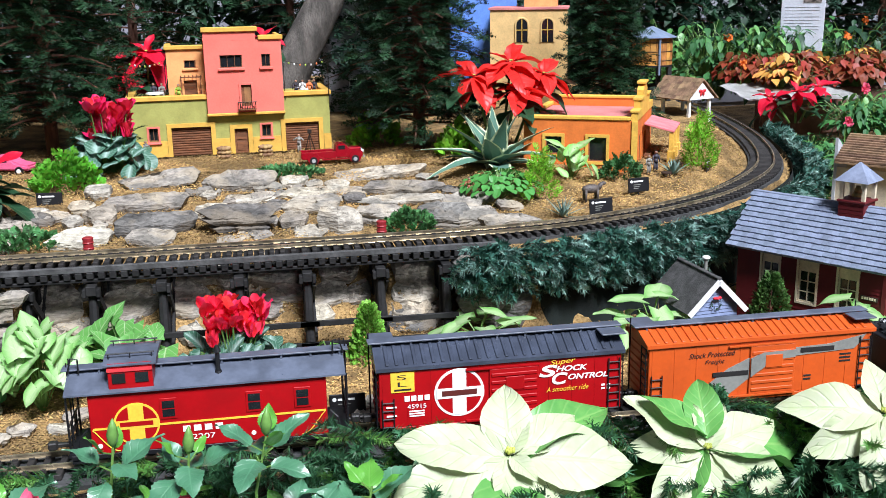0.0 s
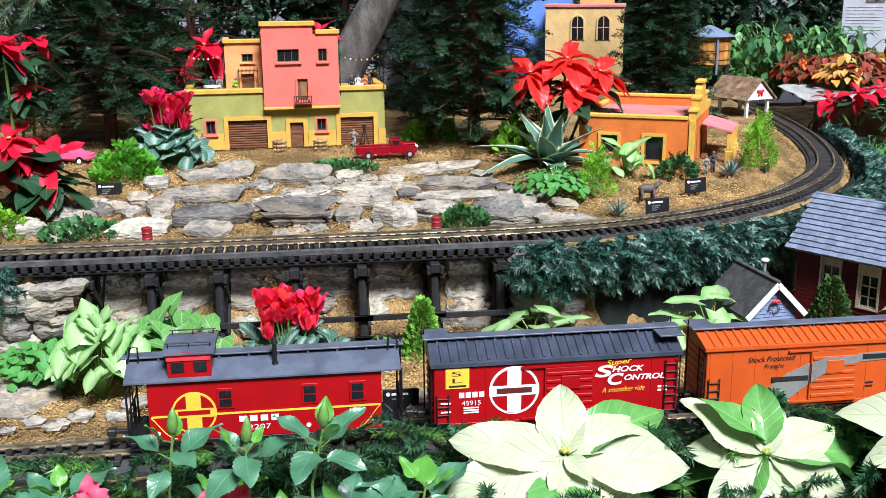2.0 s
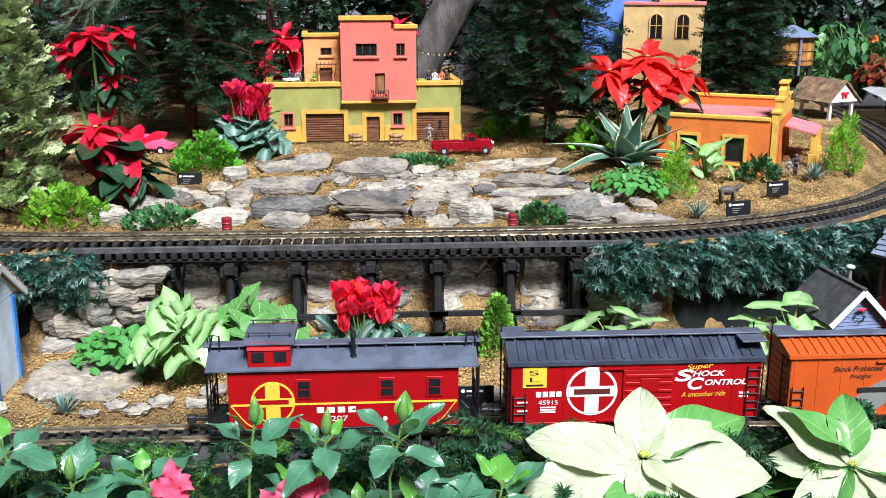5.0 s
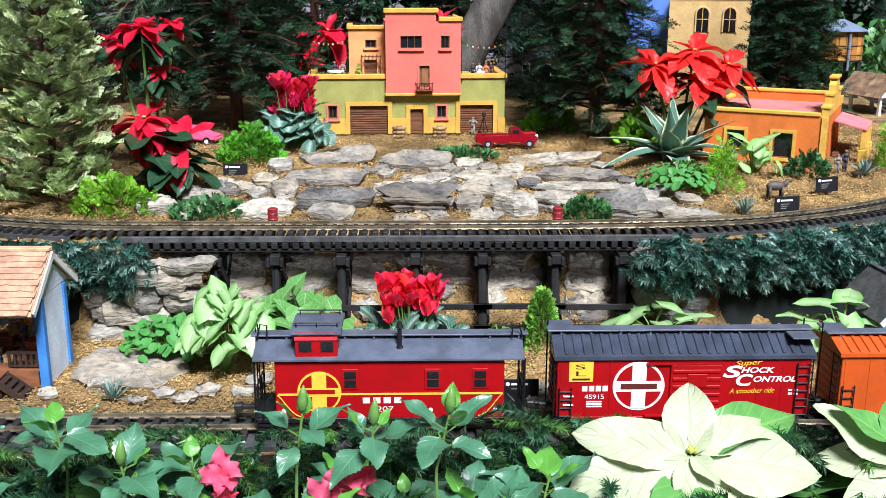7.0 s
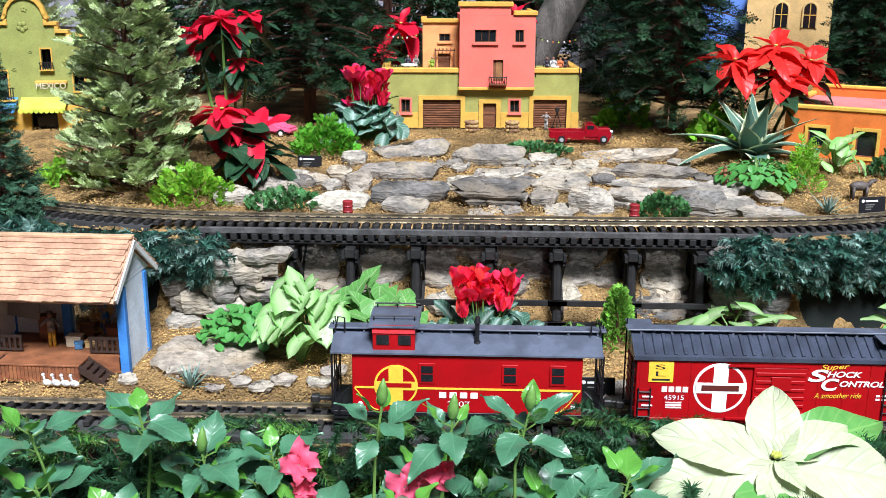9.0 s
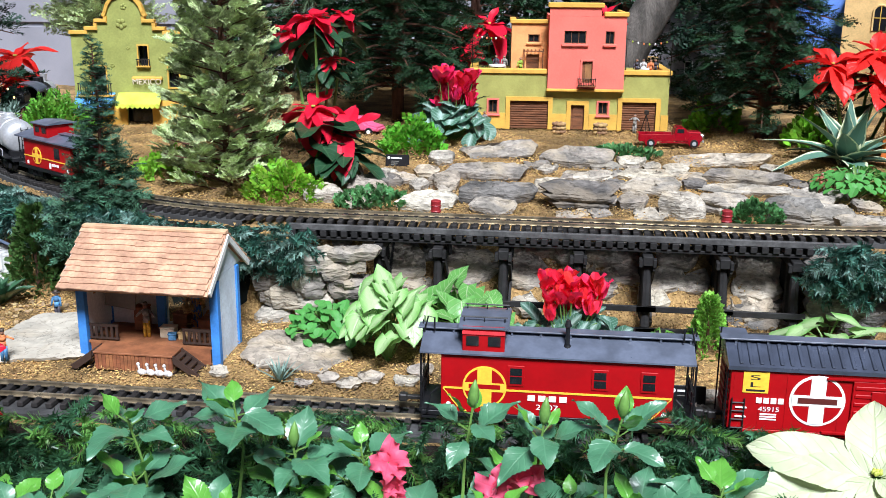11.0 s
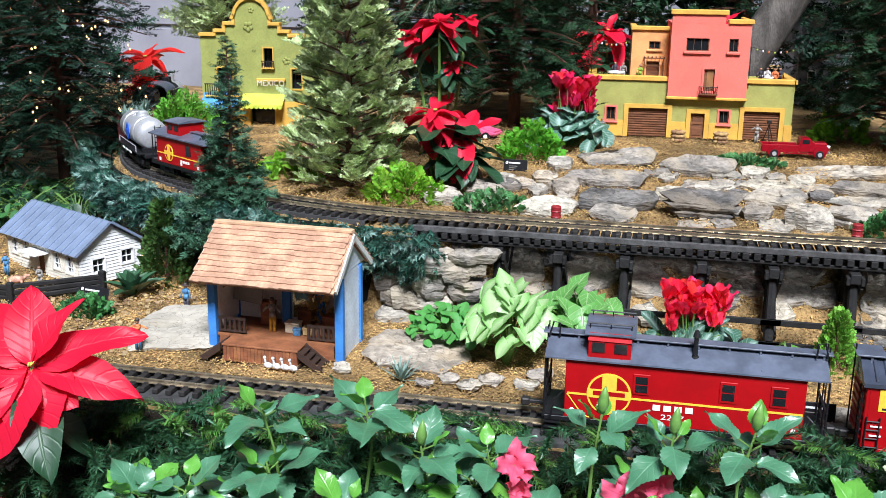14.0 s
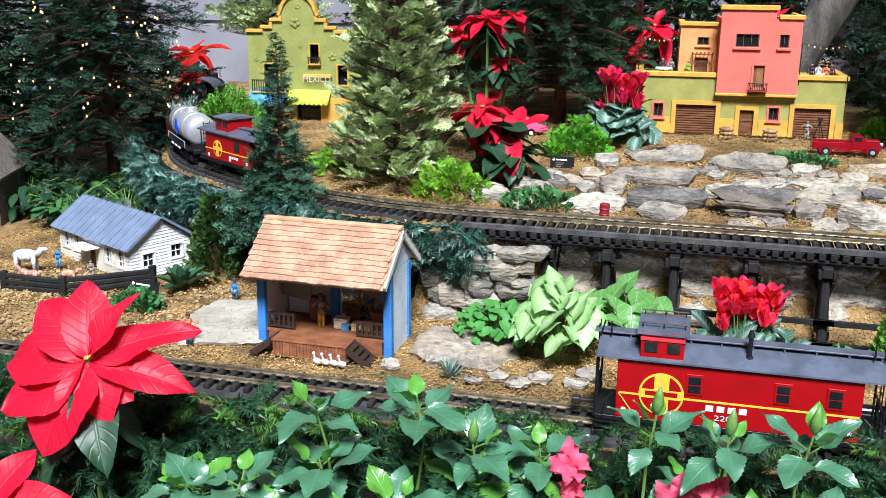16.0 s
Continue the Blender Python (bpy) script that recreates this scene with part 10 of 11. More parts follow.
# waiting shelter beside the line
b = thing("waiting_shelter", "little open shelter with shingled roof, white gable and wreath", "shelter", pose(1.555, 3.45, 0.2, 0, 0, 22))
for sx in (-1, 1):
    for yy_ in (0.0, 0.13):
        part("post", boxed(sx * 0.05 - 0.005, yy_ - 0.005, 0, sx * 0.05 + 0.005, yy_ + 0.005, 0.11), M_WPAINT, b)
part("gable", prismed([(-0.058, 0.111), (0.058, 0.111), (0.0, 0.165)], -0.012, -0.006), M_WPAINT, b)
part("tie_beam", boxed(-0.06, -0.014, 0.105, 0.06, -0.004, 0.1108), M_WPAINT, b)
for sx in (-1, 1):
    s_ = math.hypot(0.075, 0.07)
    m = Matrix.Translation((sx * 0.075, -0.02, 0.103)) @ (Matrix.Rotation(math.pi, 4, "Z") if sx > 0 else Matrix.Identity(4)) @ Matrix.Rotation(-math.atan2(0.07, 0.075), 4, "Y")
    rf = part("roof_slope", boxed(0, 0 if sx < 0 else -0.19, 0, s_, 0.19 if sx < 0 else 0, 0.004), M_CEDARD, b, m=m)
    for k in range(6):
        for j in range(9):
            yo = 0.002 + j * 0.021 + (k % 2) * 0.004
            part("shingle", boxed(k * s_ / 6 - 0.001, (yo if sx < 0 else -yo - 0.0195), 0.004, (k + 1) * s_ / 6 + 0.001, (yo + 0.0195 if sx < 0 else -yo), 0.0065 + 0.0006 * (k % 2)), M_CEDARD, rf)
bm = bmesh.new()
ball(bm, (0, -0.014, 0.132), 0.007)
for sx in (-1, 1):
    ball(bm, (sx * 0.009, -0.014, 0.135), 0.008, 1.2, 0.5, 0.7)
    ball(bm, (sx * 0.007, -0.014, 0.123), 0.006, 0.7, 0.5, 1.3)
part("bow", bm, mat("ribbon_scarlet", (0.65, 0.02, 0.03), 0.5), b, smooth=True)

# upright information board
M_FAINT = mat("faint_print", (0.50, 0.51, 0.56), 0.6, bump=0)
b = thing("info_board", "tall pale information board on a thin stake", "sign", pose(2.40, 4.28, 0.2, 8, 0, -28))
part("stake", boxed(-0.006, 0.004, -0.1, 0.006, 0.012, 0.4), M_DARKIRON, b)
bd = part("board", boxed(-0.092, -0.003, 0.205, 0.092, 0.003, 0.50, 0.002), mat("pale_board", (0.66, 0.68, 0.76), 0.5, var=0.05), b)
part("picture", boxed(0.0, -0.0045, 0.42, 0.075, -0.003, 0.485), mat("board_picture", (0.3, 0.26, 0.24), 0.6, var=0.6, scale=60), bd)
for k in range(9):
    part("text_bar", boxed(-0.075, -0.004, 0.40 - k * 0.014, 0.07 - 0.03 * (k % 3 == 2), -0.0031, 0.402 - k * 0.014), M_FAINT, bd)

# stone-edged planter in the depth on the eastern side
tagged(part("planter_wall", boxed(1.98, 3.80, 0.1, 3.3, 3.86, 0.285, 0.008), mat("brown_planter_stone", (0.15, 0.075, 0.05), 0.8, var=0.25, scale=14)), "low brown stone wall of the coleus bed", "planter wall", kind="structure")

# grey shed with thatched roof beside the schoolhouse
b = thing("grey_shed", "grey-walled shed with brown ribbed roof", "model house", pose(1.53, 2.50, 0.05, 0, 0, -52))
part("end_wall", prismed([(0, 0), (0.085, 0), (0.085, 0.19), (0.0, 0.25)], -0.004, 0.004, "x"), mat("pale_grey_panel", (0.45, 0.47, 0.50), 0.6, var=0.06), b)
part("front_wall", boxed(0.0042, 0.004, 0, 0.22, 0.010, 0.17), M_CREAM, b)
for k in range(12):
    part("roof_rib", boxed(0.0045, -0.02 + k * 0.0085, 0.19 + k * 0.0052, 0.24, -0.012 + k * 0.0085, 0.197 + k * 0.0052, 0.001), M_CEDARD, b)
part("roof_slope", prismed([(-0.02, 0.184), (-0.02, 0.189), (0.085, 0.254), (0.085, 0.249)], 0.0045, 0.24, "x"), M_CEDARD, b)
part("back_wall", boxed(0.0042, 0.078, 0, 0.22, 0.084, 0.18), M_CREAM, b)

# old grey barn by the farm
b = thing("barn", "weathered grey plank barn at the edge of the farm", "barn", pose(-2.10, 2.24, ground_at(-2.1, 2.3), 0, 0, 18))
mb_ = mat("weathered_plank", (0.16, 0.135, 0.115), 0.85, var=0.3, scale=25, fine=0.3, stretch=(6, 6, 0.8), rand=0.2, bump=0.5)
part("rear_frame", prismed([(-0.115, 0), (0.115, 0), (0.115, 0.14), (0.0, 0.262), (-0.115, 0.14)], 0.002, 0.22), mb_, b)
for k in range(12):
    x0 = -0.115 + k * 0.0192
    zt = lambda x: 0.14 + (0.115 - abs(x)) * 0.122 / 0.115
    part("plank", prismed([(x0 + 0.0004, 0), (x0 + 0.0188, 0), (x0 + 0.0188, zt(x0 + 0.0188) - 0.002), (x0 + 0.0004, zt(x0 + 0.0004) - 0.002)], -0.003, 0.0018), mb_, b)
for sx in (-1, 1):
    bm = bmesh.new()
    prism(bm, [(0, 0.268), (sx * 0.13, 0.13), (sx * 0.13, 0.136), (0, 0.275)], -0.015, 0.235)
    part("roof_slope", bm, mb_, b)
part("rail_board", boxed(-0.115, -0.006, 0.105, 0.115, -0.0032, 0.112), mb_, b)

# split rail fence
fence = thing("farm_fence", "dark split-rail fence round the farmyard", "fence", kind="thing")
fp = [(-1.62, 1.80), (-1.475, 1.80), (-1.335, 1.925)]
gz = ground_at(-1.45, 1.83)
for i, (x, y) in enumerate(fp):
    part("post", boxed(x - 0.007, y - 0.007, gz - 0.02, x + 0.007, y + 0.007, gz + 0.047, 0.002), M_TIMBER, fence)
    if i:
        xa, ya = fp[i - 1]
        L_, a = math.hypot(x - xa, y - ya), math.atan2(y - ya, x - xa)
        for k in range(3):
            part("rail", boxed(0, -0.004, -0.005, L_, 0.004, 0.006, 0.002), M_TIMBER, fence, m=Matrix.Translation((xa, ya, gz + 0.009 + k * 0.014)) @ Matrix.Rotation(a, 4, "Z") @ Matrix.Rotation(0.02 * (k - 1), 4, "Y"))


# ---- small things ----
def label_sign(x, y, z, turn, w=0.062, h=0.036, lean=6):
    b = thing("plant_label", "black plastic plant label with white lettering lines", "sign", pose(x, y, z, 0, 0, turn), "plant labels")
    part("stake", boxed(-0.002, 0.002, -0.03, 0.002, 0.005, 0.02), M_BLACK, b)
    pl = part("plate", boxed(-w / 2, -0.0015, 0.008, w / 2, 0.0015, 0.008 + h, 0.001), M_BLACK, b, m=Matrix.Rotation(radians(-lean), 4, "X"))
    part("logo_dot", cyled((-w * 0.36, -0.0025, 0.008 + h * 0.76), (-w * 0.36, -0.0014, 0.008 + h * 0.76), h * 0.1, n=10), M_WHITE, pl)
    part("title_bar", boxed(-w * 0.26, -0.0022, 0.008 + h * 0.70, w * 0.2, -0.0014, 0.008 + h * 0.80), M_WHITE, pl)
    for k in range(3):
        part("text_bar", boxed(-w * 0.26, -0.002, 0.008 + h * (0.5 - 0.13 * k), w * (0.08 - 0.06 * k), -0.0014, 0.008 + h * (0.545 - 0.13 * k)), M_GREYP, pl)
    return b


for (x, y, z, a) in ((0.763, 2.20, 0.19, 12), (0.925, 2.385, 0.197, 14), (-0.523, 2.56, 0.20, -4), (1.205, 2.59, 0.2, 55), (-1.445, 2.565, 0.205, -12), (0.115, 1.62, 0.0, 0)):
    label_sign(x, y, z, a)
label_sign(-1.322, 1.852, 0.010, -10, 0.08, 0.036, 20)


def barrel(x, y, z):
    bm = bmesh.new()
    prof = [(0.0105, 0), (0.0115, 0.004), (0.0105, 0.012), (0.0118, 0.014), (0.0105, 0.016), (0.0105, 0.024), (0.0118, 0.026), (0.0105, 0.028), (0.0112, 0.036), (0.0095, 0.0375)]
    n = 16
    R = [[bm.verts.new((math.cos(2 * math.pi * k / n) * a, math.sin(2 * math.pi * k / n) * a, c)) for k in range(n)] for a, c in prof]
    for A, B in zip(R, R[1:]):
        for k in range(n):
            bm.faces.new((A[k], A[(k + 1) % n], B[(k + 1) % n], B[k]))
    bm.faces.new(R[0][::-1])
    bm.faces.new(R[-1])
    tagged(part("barrel", bm, M_DRUM, m=pose(x, y, z)), "small dull red steel drum with ribbed sides", "barrel", "red drums")


M_DRUM = mat("dull_red_drum", (0.28, 0.02, 0.025), 0.5, var=0.15)
barrel(-0.372, 2.148, 0.186)
barrel(0.243, 2.148, 0.186)


def pickup():
    b = thing("pickup_truck", "glossy red vintage toy pickup truck parked by the hacienda", "toy truck", pose(0.185, 2.842, 0.241, 0, 0, 4) @ Matrix.Scale(0.95, 4))
    M = mat("toy_truck_red", (0.26, 0.003, 0.011), 0.25, var=0.05, bump=0, spec=0.5, coat=0.3)
    bm = bmesh.new()
    prism(bm, [(0.012, 0.014), (0.092, 0.014), (0.092, 0.03), (0.088, 0.036), (0.052, 0.038), (0.042, 0.054), (0.016, 0.055), (0.012, 0.036)], -0.026, 0.026)
    bmesh.ops.bevel(bm, geom=bm.edges[:], offset=0.003, segments=2, affect="EDGES")
    part("cab", bm, M, b, smooth=False)
    part("bonnet", boxed(0.05, -0.018, 0.034, 0.09, 0.018, 0.042, 0.004), M, b)
    for sy in (-1, 1):
        part("bed_side", boxed(-0.088, sy * 0.024 - 0.002, 0.014, 0.0118, sy * 0.024 + 0.002, 0.035, 0.001), M, b)
        part("side_window", boxed(0.019, sy * 0.0255 - 0.001, 0.039, 0.039, sy * 0.0255 + 0.001, 0.051, 0.0008), M_GLASSDK, b)
        for xx in (-0.055, 0.068):
            part("wheel_arch", cyled((xx, sy * 0.022, 0.016), (xx, sy * 0.031, 0.016), 0.0175, n=16), M, b)
            w_ = part("wheel", cyled((xx, sy * 0.0225, 0.0105), (xx, sy * 0.033, 0.0105), 0.0115, n=16), M_BLACK, b)
            part("hub_cap", cyled((xx, sy * 0.0325, 0.0105), (xx, sy * 0.0345, 0.0105), 0.006, n=12), M_SILVER, w_)
        part("running_board", boxed(-0.03, sy * 0.026, 0.011, 0.05, sy * 0.031, 0.014), M, b)
        part("headlight", cyled((0.088, sy * 0.018, 0.031), (0.0945, sy * 0.018, 0.031), 0.005, n=10), M_SILVER, b)
    part("bed_floor", boxed(-0.088, -0.022, 0.014, 0.0118, 0.022, 0.018), M, b)
    part("tail_gate", boxed(-0.09, -0.022, 0.016, -0.0865, 0.022, 0.035, 0.001), M, b)
    part("windscreen", boxed(0.0405, -0.02, 0.0395, 0.0445, 0.02, 0.051, 0, Matrix.Translation((0.046, 0, 0.038)) @ Matrix.Rotation(radians(-32), 4, "Y") @ Matrix.Translation((-0.041, 0, -0.038))), M_GLASSDK, b)
    part("bumper", boxed(0.0935, -0.026, 0.012, 0.097, 0.026, 0.018, 0.001), M_SILVER, b)


pickup()
b = thing("toy_car", "small pink rounded toy car under the evergreen", "toy car", pose(-0.70, 2.93, 0.235, 0, 0, -15))
mp_ = mat("toy_car_pink", (0.72, 0.12, 0.24), 0.3, var=0.05, bump=0)
bm = bmesh.new()
prism(bm, [(-0.075, 0.012), (0.078, 0.012), (0.08, 0.026), (0.04, 0.034), (0.02, 0.05), (-0.025, 0.051), (-0.05, 0.034), (-0.077, 0.028)], -0.028, 0.028)
bmesh.ops.bevel(bm, geom=bm.edges[:], offset=0.005, segments=2, affect="EDGES")
part("body", bm, mp_, b)
for sy in (-1, 1):
    part("side_window", boxed(-0.03, sy * 0.0275 - 0.001, 0.035, 0.018, sy * 0.0275 + 0.001, 0.047, 0.001), M_GLASSDK, b)
    for xx in (-0.048, 0.05):
        w_ = part("wheel", cyled((xx, sy * 0.022, 0.012), (xx, sy * 0.031, 0.012), 0.012, n=14), M_BLACK, b)
        part("hub_cap", cyled((xx, sy * 0.0305, 0.012), (xx, sy * 0.0325, 0.012), 0.006, n=10), M_WHITE, w_)


def figurine(x, y, z, h, material, label, turn=0.0, arms=0.0, legs=None, hat=0.0):
    """A plain standing doll in one mesh."""
    bm = bmesh.new()
    for sx in (-1, 1):
        cyl(bm, (sx * h * 0.06, 0, 0), (sx * h * 0.05, 0, h * 0.48), h * 0.045, h * 0.06, 7)
        cyl(bm, (sx * h * 0.12, 0, h * 0.76), (sx * h * (0.17 + 0.15 * arms), -h * 0.06, h * (0.48 + 0.2 * arms)), h * 0.04, h * 0.03, 6)
    cyl(bm, (0, 0, h * 0.44), (0, 0, h * 0.62), h * 0.095, h * 0.085, 9)
    cyl(bm, (0, 0, h * 0.62), (0, 0, h * 0.78), h * 0.085, h * 0.125, 9)
    cyl(bm, (0, 0, h * 0.78), (0, 0, h * 0.83), h * 0.125, h * 0.04, 9)
    ball(bm, (0, 0, h * 0.895), h * 0.07)
    if hat:
        cyl(bm, (0, 0, h * 0.935), (0, 0, h * 0.945), h * hat, h * hat, 12)
        cyl(bm, (0, 0, h * 0.945), (0, 0, h * 1.01), h * 0.075, h * 0.06, 10)
    ob = part("figurine", bm, material, m=pose(x, y, z, 0, 0, turn), smooth=True)
    ob.data.materials.append(F_SKIN)
    ob.data.materials.append(legs or material)
    ob.data.materials.append(F_HAT)
    for f in ob.data.polygons:
        f.material_index = 3 if f.center.z > h * 0.932 else 1 if f.center.z > h * 0.82 else 2 if f.center.z < h * 0.44 and abs(f.center.x) < h * 0.13 else 0
    tagged(ob, label, "figurine", "figurines")


def tint(n_, c_):
    return mat("doll_" + n_, c_, 0.6, var=0.3, scale=150)


F_HAT = tint("hat", (0.10, 0.075, 0.06))
F_SKIN = tint("skin", (0.42, 0.22, 0.14))
F_OR, F_BL, F_YE, F_WH, F_DK, F_GN, F_GY = tint("orange", (0.75, 0.22, 0.08)), tint("blue", (0.08, 0.24, 0.45)), tint("yellow", (0.70, 0.38, 0.04)), tint("white", (0.72, 0.70, 0.68)), tint("dark", (0.05, 0.045, 0.06)), tint("green", (0.35, 0.5, 0.06)), tint("grey", (0.30, 0.28, 0.25))
figurine(-1.104, 1.655, 0.008, 0.062, F_OR, "tiny standing figurine in orange and blue on the slab", 20, 1.0, F_BL, 0.08)
figurine(-1.128, 1.905, 0.0, 0.062, F_BL, "tiny standing figurine in blue beside the stage", 0, 0, F_DK, 0.14)
figurine(-0.868, 1.745, 0.034, 0.068, F_GY, "tiny standing figurine in grey and yellow on the stage", 0, 0.6, F_YE, 0.08)
for k in range(4):
    bm = bmesh.new()
    ball(bm, (0, 0, 0.006), 0.007, 1.5, 0.8, 0.85, 8, 6)
    cyl(bm, (-0.005, 0, 0.008), (-0.007, 0, 0.018), 0.0025, 0.002, 6)
    ball(bm, (-0.0075, 0, 0.0195), 0.0035, 1, 1, 1, 7, 5)
    tagged(part("goose_figurine", bm, F_WH, m=pose(-0.835 + k * 0.0165, 1.635 - 0.001 * k, 0.004, 0, 0, -20), smooth=True), "tiny white goose figurine before the stage", "figurine", "goose figurines")
HX, HY, HZ = -0.088, 3.06, 0.243 + 0.158 * 0.955
for (dx, dy, mt_) in ((-0.225, 0.10, F_DK), (-0.20, 0.09, F_GY), (-0.148, 0.035, F_GN), (0.195, 0.05, F_DK), (0.215, 0.06, F_WH), (0.235, 0.05, F_OR), (0.25, 0.06, F_DK)):
    figurine(HX + dx, HY + dy, HZ, 0.058, mt_, "tiny party figurine on the hacienda terrace")
for (dx, w_) in ((-0.22, 0.05), (0.222, 0.05)):
    t_ = thing("terrace_table", "tiny round terrace table with white cloth", "table", pose(HX + dx, HY + 0.07, HZ), "terrace tables")
    part("table_top", cyled((0, 0, 0.026), (0, 0, 0.030), 0.026, n=16), M_WHITE, t_)
    part("table_foot", cyled((0, 0, 0), (0, 0, 0.026), 0.004, 0.003, 8), M_DARKIRON, t_)
# strings of tiny lamps over the terraces
for (xa, xb, za) in ((-0.29, -0.18, 0.29), (0.16, 0.29, 0.28)):
    s_ = thing("lamp_string", "drooping string of tiny coloured lamps over the terrace", "string lights")
    pts = [(HX + xa + (xb - xa) * t, HY + 0.01, 0.243 + za * 0.955 - 0.012 * math.sin(math.pi * t)) for t in np.linspace(0, 1, 9)]
    part("wire", tubed(pts, 0.0008, 4), M_DARKIRON, s_)
    part("pole", tubed([(pts[0][0], HY + 0.01, HZ), pts[0]], 0.0012, 5), M_DARKIRON, s_)
    part("pole", tubed([(pts[-1][0], HY + 0.01, HZ), pts[-1]], 0.0012, 5), M_DARKIRON, s_)
    for i in range(1, 8):
        bm = bmesh.new()
        ball(bm, (pts[i][0], HY + 0.01, pts[i][2] - 0.003), 0.003, 1, 1, 1.2, 6, 5)
        part("lamp_bulb", bm, (F_OR, F_GN, F_WH)[i % 3], s_, smooth=True)
figurine(-0.335, 3.02, 0.24, 0.06, F_GY, "tiny figurine bending by the hacienda wall", 60, 0.6)
figurine(0.105, 3.03, 0.24, 0.06, F_GY, "tiny figurine beside a camera tripod", -30, 0.8)
tp = thing("camera_tripod", "tiny dark camera on a three-legged stand", "tripod", pose(0.137, 3.03, 0.24))
for k in range(3):
    a = k * 2.094 + 0.5
    part("leg", tubed([(math.cos(a) * 0.018, math.sin(a) * 0.018, 0), (0, 0, 0.058)], 0.0014, 5), M_DARKIRON, tp)
part("camera_box", boxed(-0.006, -0.008, 0.058, 0.006, 0.008, 0.07, 0.001), M_DARKIRON, tp)
M_POT = mat("pebble_pot", (0.36, 0.22, 0.10), 0.8, rand=0.4)
for x in (-0.115, 0.005):
    sp = thing("stone_pot", "small stacked pebble planter by the hacienda door", "planter", pose(x, 3.015, 0.238), "pebble planters")
    first = None
    for q in range(3):
        for k in range(7):
            a = k * 0.9 + q
            m = pose(math.cos(a) * 0.014, math.sin(a) * 0.014, 0.006 + q * 0.011)
            if first is None:
                bm = bmesh.new()
                ball(bm, (0, 0, 0), 0.0085, 1, 1, 0.7, 7, 5)
                first = part("pebble", bm, M_POT, sp, smooth=True, m=m)
            else:
                again("pebble", first, sp, m)
figurine(1.02, 2.565, 0.213, 0.055, F_GY, "tiny standing figurine in pale blue by the cantina")
figurine(1.05, 2.59, 0.213, 0.062, F_DK, "tiny dark figurine under the cantina porch")
figurine(0.495, 2.42, 0.205, 0.055, tint("rust", (0.35, 0.12, 0.06)), "tiny rust-coloured figurine on the stones", 0, 0.5)
lt = thing("stool", "little dark round stool beside the cantina", "stool", pose(1.055, 2.525, 0.205))
part("seat", cyled((0, 0, 0.016), (0, 0, 0.02), 0.014, n=14), M_DARKWOOD, lt)
for k in range(3):
    part("leg", tubed([(math.cos(k * 2.09) * 0.011, math.sin(k * 2.09) * 0.011, 0), (math.cos(k * 2.09) * 0.009, math.sin(k * 2.09) * 0.009, 0.016)], 0.0015, 5), M_DARKWOOD, lt)


def beast(x, y, z, L, material, label, turn, hgt=0.55, name="animal_figurine"):
    """A plain four-legged toy in one mesh."""
    bm = bmesh.new()
    ball(bm, (0, 0, L * hgt), L * 0.3, 1.45, 0.65, 0.66)
    for sx in (-1, 1):
        for sy in (-1, 1):
            cyl(bm, (sx * L * 0.28, sy * L * 0.1, 0), (sx * L * 0.27, sy * L * 0.1, L * hgt), L * 0.045, L * 0.07, 7)
    cyl(bm, (L * 0.33, 0, L * hgt), (L * 0.5, 0, L * (hgt + 0.2)), L * 0.12, L * 0.09, 8)
    ball(bm, (L * 0.56, 0, L * (hgt + 0.2)), L * 0.1, 1.6, 0.8, 0.8)
    tagged(part(name, bm, material, m=pose(x, y, z, 0, 0, turn), smooth=True), label, "figurine", "animal figurines")


beast(0.785, 2.345, 0.196, 0.058, tint("donkey", (0.11, 0.09, 0.08)), "small dark donkey figurine beside the black label", 8)
beast(-1.66, 1.93, 0.026, 0.075, F_WH, "small white cow figurine in the farmyard", 12, 0.5)
for (x, y, a) in ((-1.53, 1.90, 20), (-1.60, 1.875, -20), (-1.63, 1.88, 160)):
    beast(x, y, 0.024, 0.042, tint("pig", (0.70, 0.36, 0.25)) if a == 20 else F_PIG, "small pink pig figurine in the farmyard", a, 0.4)
    F_PIG = bpy.data.materials["doll_pig"]
figurine(-1.475, 1.905, 0.026, 0.05, F_GY, "tiny farmer figurine by the fence")
figurine(-1.60, 1.965, 0.026, 0.055, F_BL, "tiny farmer figurine by the farmhouse")

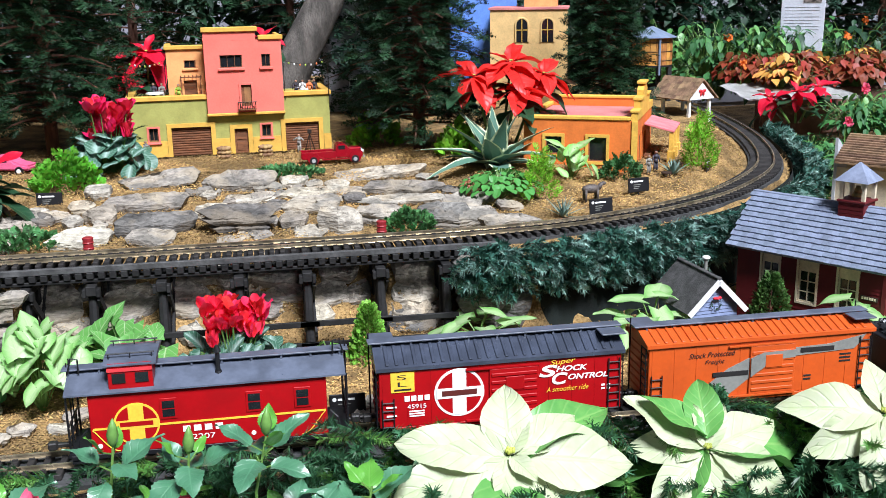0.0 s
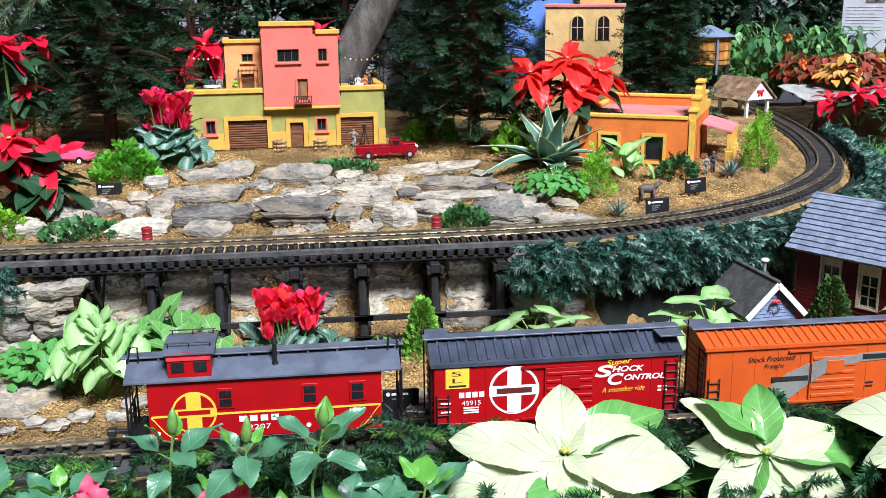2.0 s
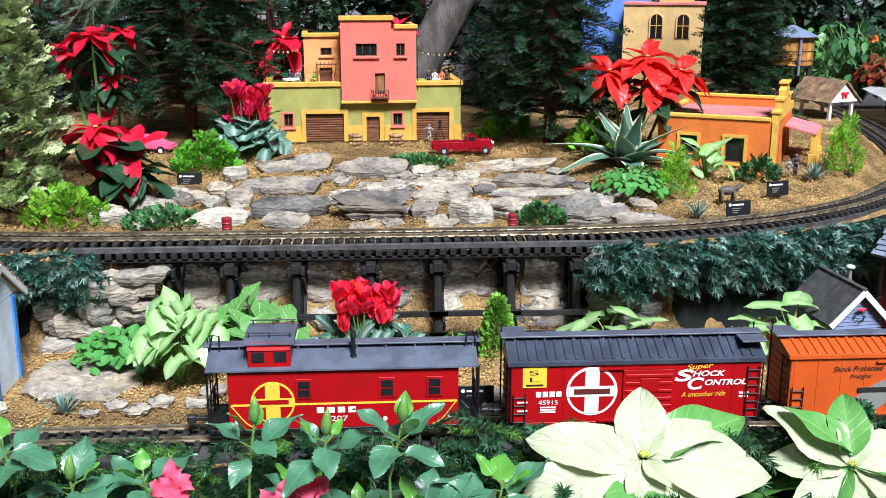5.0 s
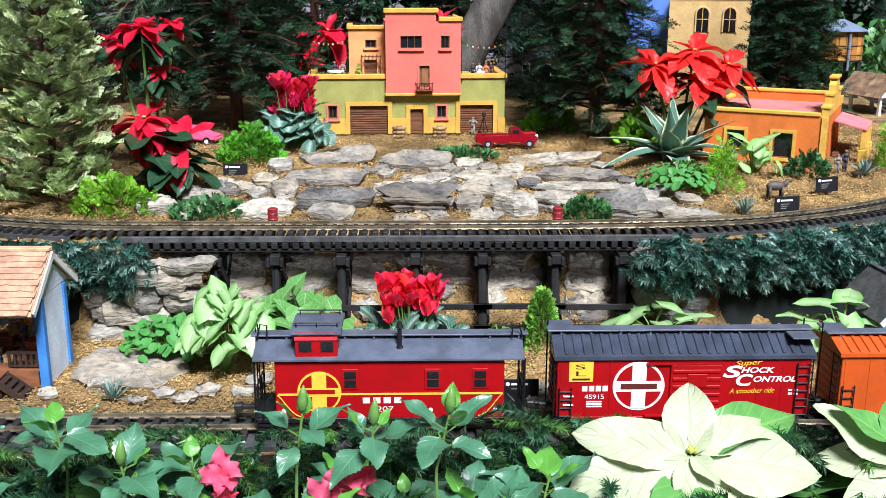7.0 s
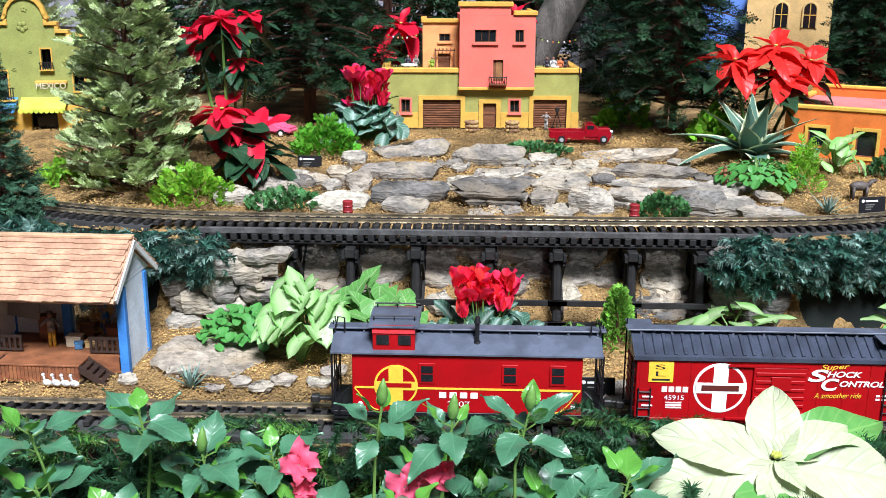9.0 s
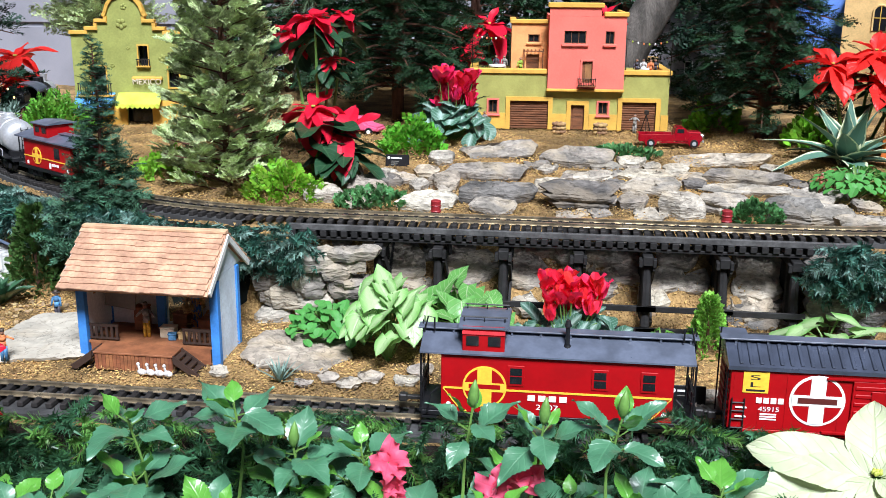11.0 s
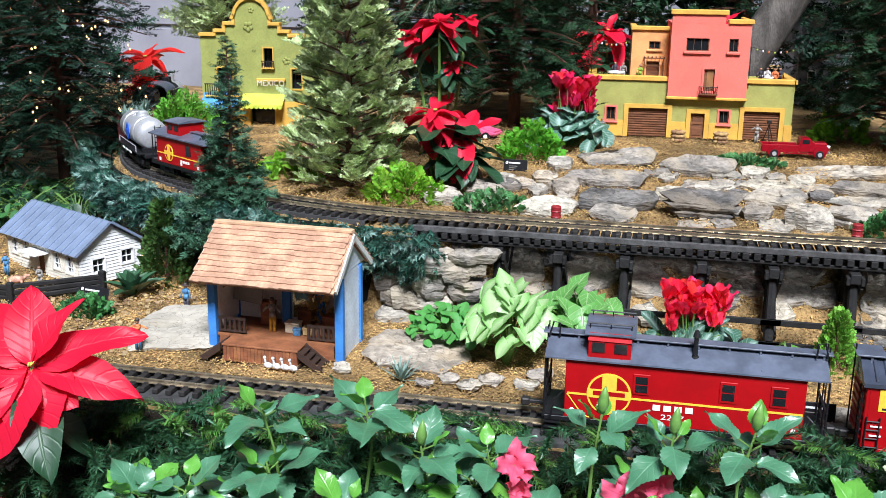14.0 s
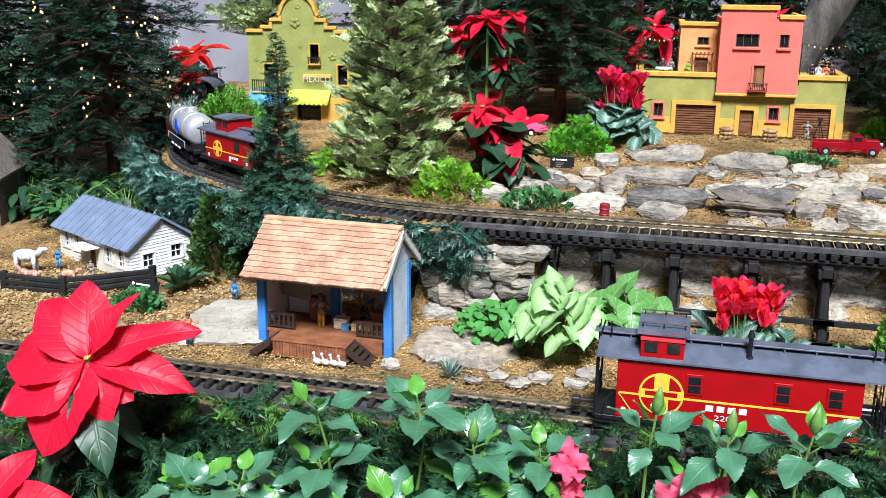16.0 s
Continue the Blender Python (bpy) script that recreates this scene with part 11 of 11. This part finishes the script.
# goods on the stage
for (x, y, w_, d_, h_, mt_, lb) in ((-0.828, 1.752, 0.028, 0.02, 0.018, M_CREAM, "small pale packing case on the stage"), (-0.795, 1.745, 0.02, 0.016, 0.012, M_STRAW, "small straw-coloured box on the stage"), (-0.778, 1.755, 0.018, 0.016, 0.014, M_CEDAR, "small wooden box on the stage"), (-0.812, 1.785, 0.032, 0.02, 0.034, M_BROWN, "small brown trunk on the stage"), (-0.752, 1.77, 0.04, 0.026, 0.030, M_BROWNF, "red-brown trunk on the stage"), (-0.815, 1.735, 0.014, 0.01, 0.011, F_BL, "tiny blue and white parcel on the stage"), (-0.892, 1.785, 0.026, 0.02, 0.044, M_BROWNF, "red-brown barrel chest on the stage"), (-0.742, 1.795, 0.02, 0.02, 0.05, M_CEDAR, "upright wooden crate on the stage")):
    o = thing("packing_case", lb, "box", pose(x, y, 0.0342, 0, 0, (x * 997) % 30 - 15), "stage goods")
    part("case", boxed(-w_ / 2, -d_ / 2, 0, w_ / 2, d_ / 2, h_, 0.0012), mt_, o)
    part("lid", boxed(-w_ / 2 - 0.001, -d_ / 2 - 0.001, h_, w_ / 2 + 0.001, d_ / 2 + 0.001, h_ + 0.003, 0.0006), mt_, o)
clump("hay_heap", "heap of straw and dried flowers at the back of the stage", -0.795, 1.80, 0.034, 110, 0.026, 0.012, 0.07, 0.022, 0.004, M_STRAW, 301, 0.8)

# tiny warm lamps on the firs
r = random.Random(77)
m_l = glow("warm_lamp", (1.0, 0.56, 0.22), 1.3)
ls = thing("fairy_lights", "tiny warm fairy lights strung through the firs", "string lights")
first = None
for (cx, cy, rad, top, n) in ((-1.92, 2.72, 0.34, 1.25, 64), (-2.35, 3.0, 0.5, 1.5, 75), (-2.42, 2.62, 0.33, 1.2, 45)):
    for i in range(n):
        t = r.uniform(0.12, 0.62)
        a = r.uniform(-2.6, 0.3)
        q = rad * (1 - t) * 0.92
        m = pose(cx + math.cos(a) * q, cy + math.sin(a) * q, 0.03 + top * (0.08 + 0.92 * t))
        if first is None:
            bm = bmesh.new()
            ball(bm, (0, 0, 0), 0.0026, 1, 1, 1.4, 6, 5)
            first = part("lamp_bulb", bm, m_l, ls, m=m)
        else:
            again("lamp_bulb", first, ls, m)

# pebbly gravel in the farmyard and gorge
hh = Heap()
r = random.Random(8)
for i in range(1500):
    x, y = (r.uniform(-1.75, -1.12), r.uniform(1.58, 1.98)) if i % 3 else (r.uniform(-0.15, 0.12), r.uniform(2.03, 2.2))
    s_ = r.uniform(0.002, 0.005)
    hh.add(np.array(cube) * [s_, s_ * r.uniform(0.6, 1), s_ * 0.5], cubef, np.array(pose(x, y, ground_at(x, y) + 0.003, r.uniform(-20, 20), r.uniform(-20, 20), r.uniform(0, 360))))
tagged(hh.done("gravel", M_GRAVEL), "pale tan pebbles strewn in the farmyard and gorge", "gravel", kind="stuff")
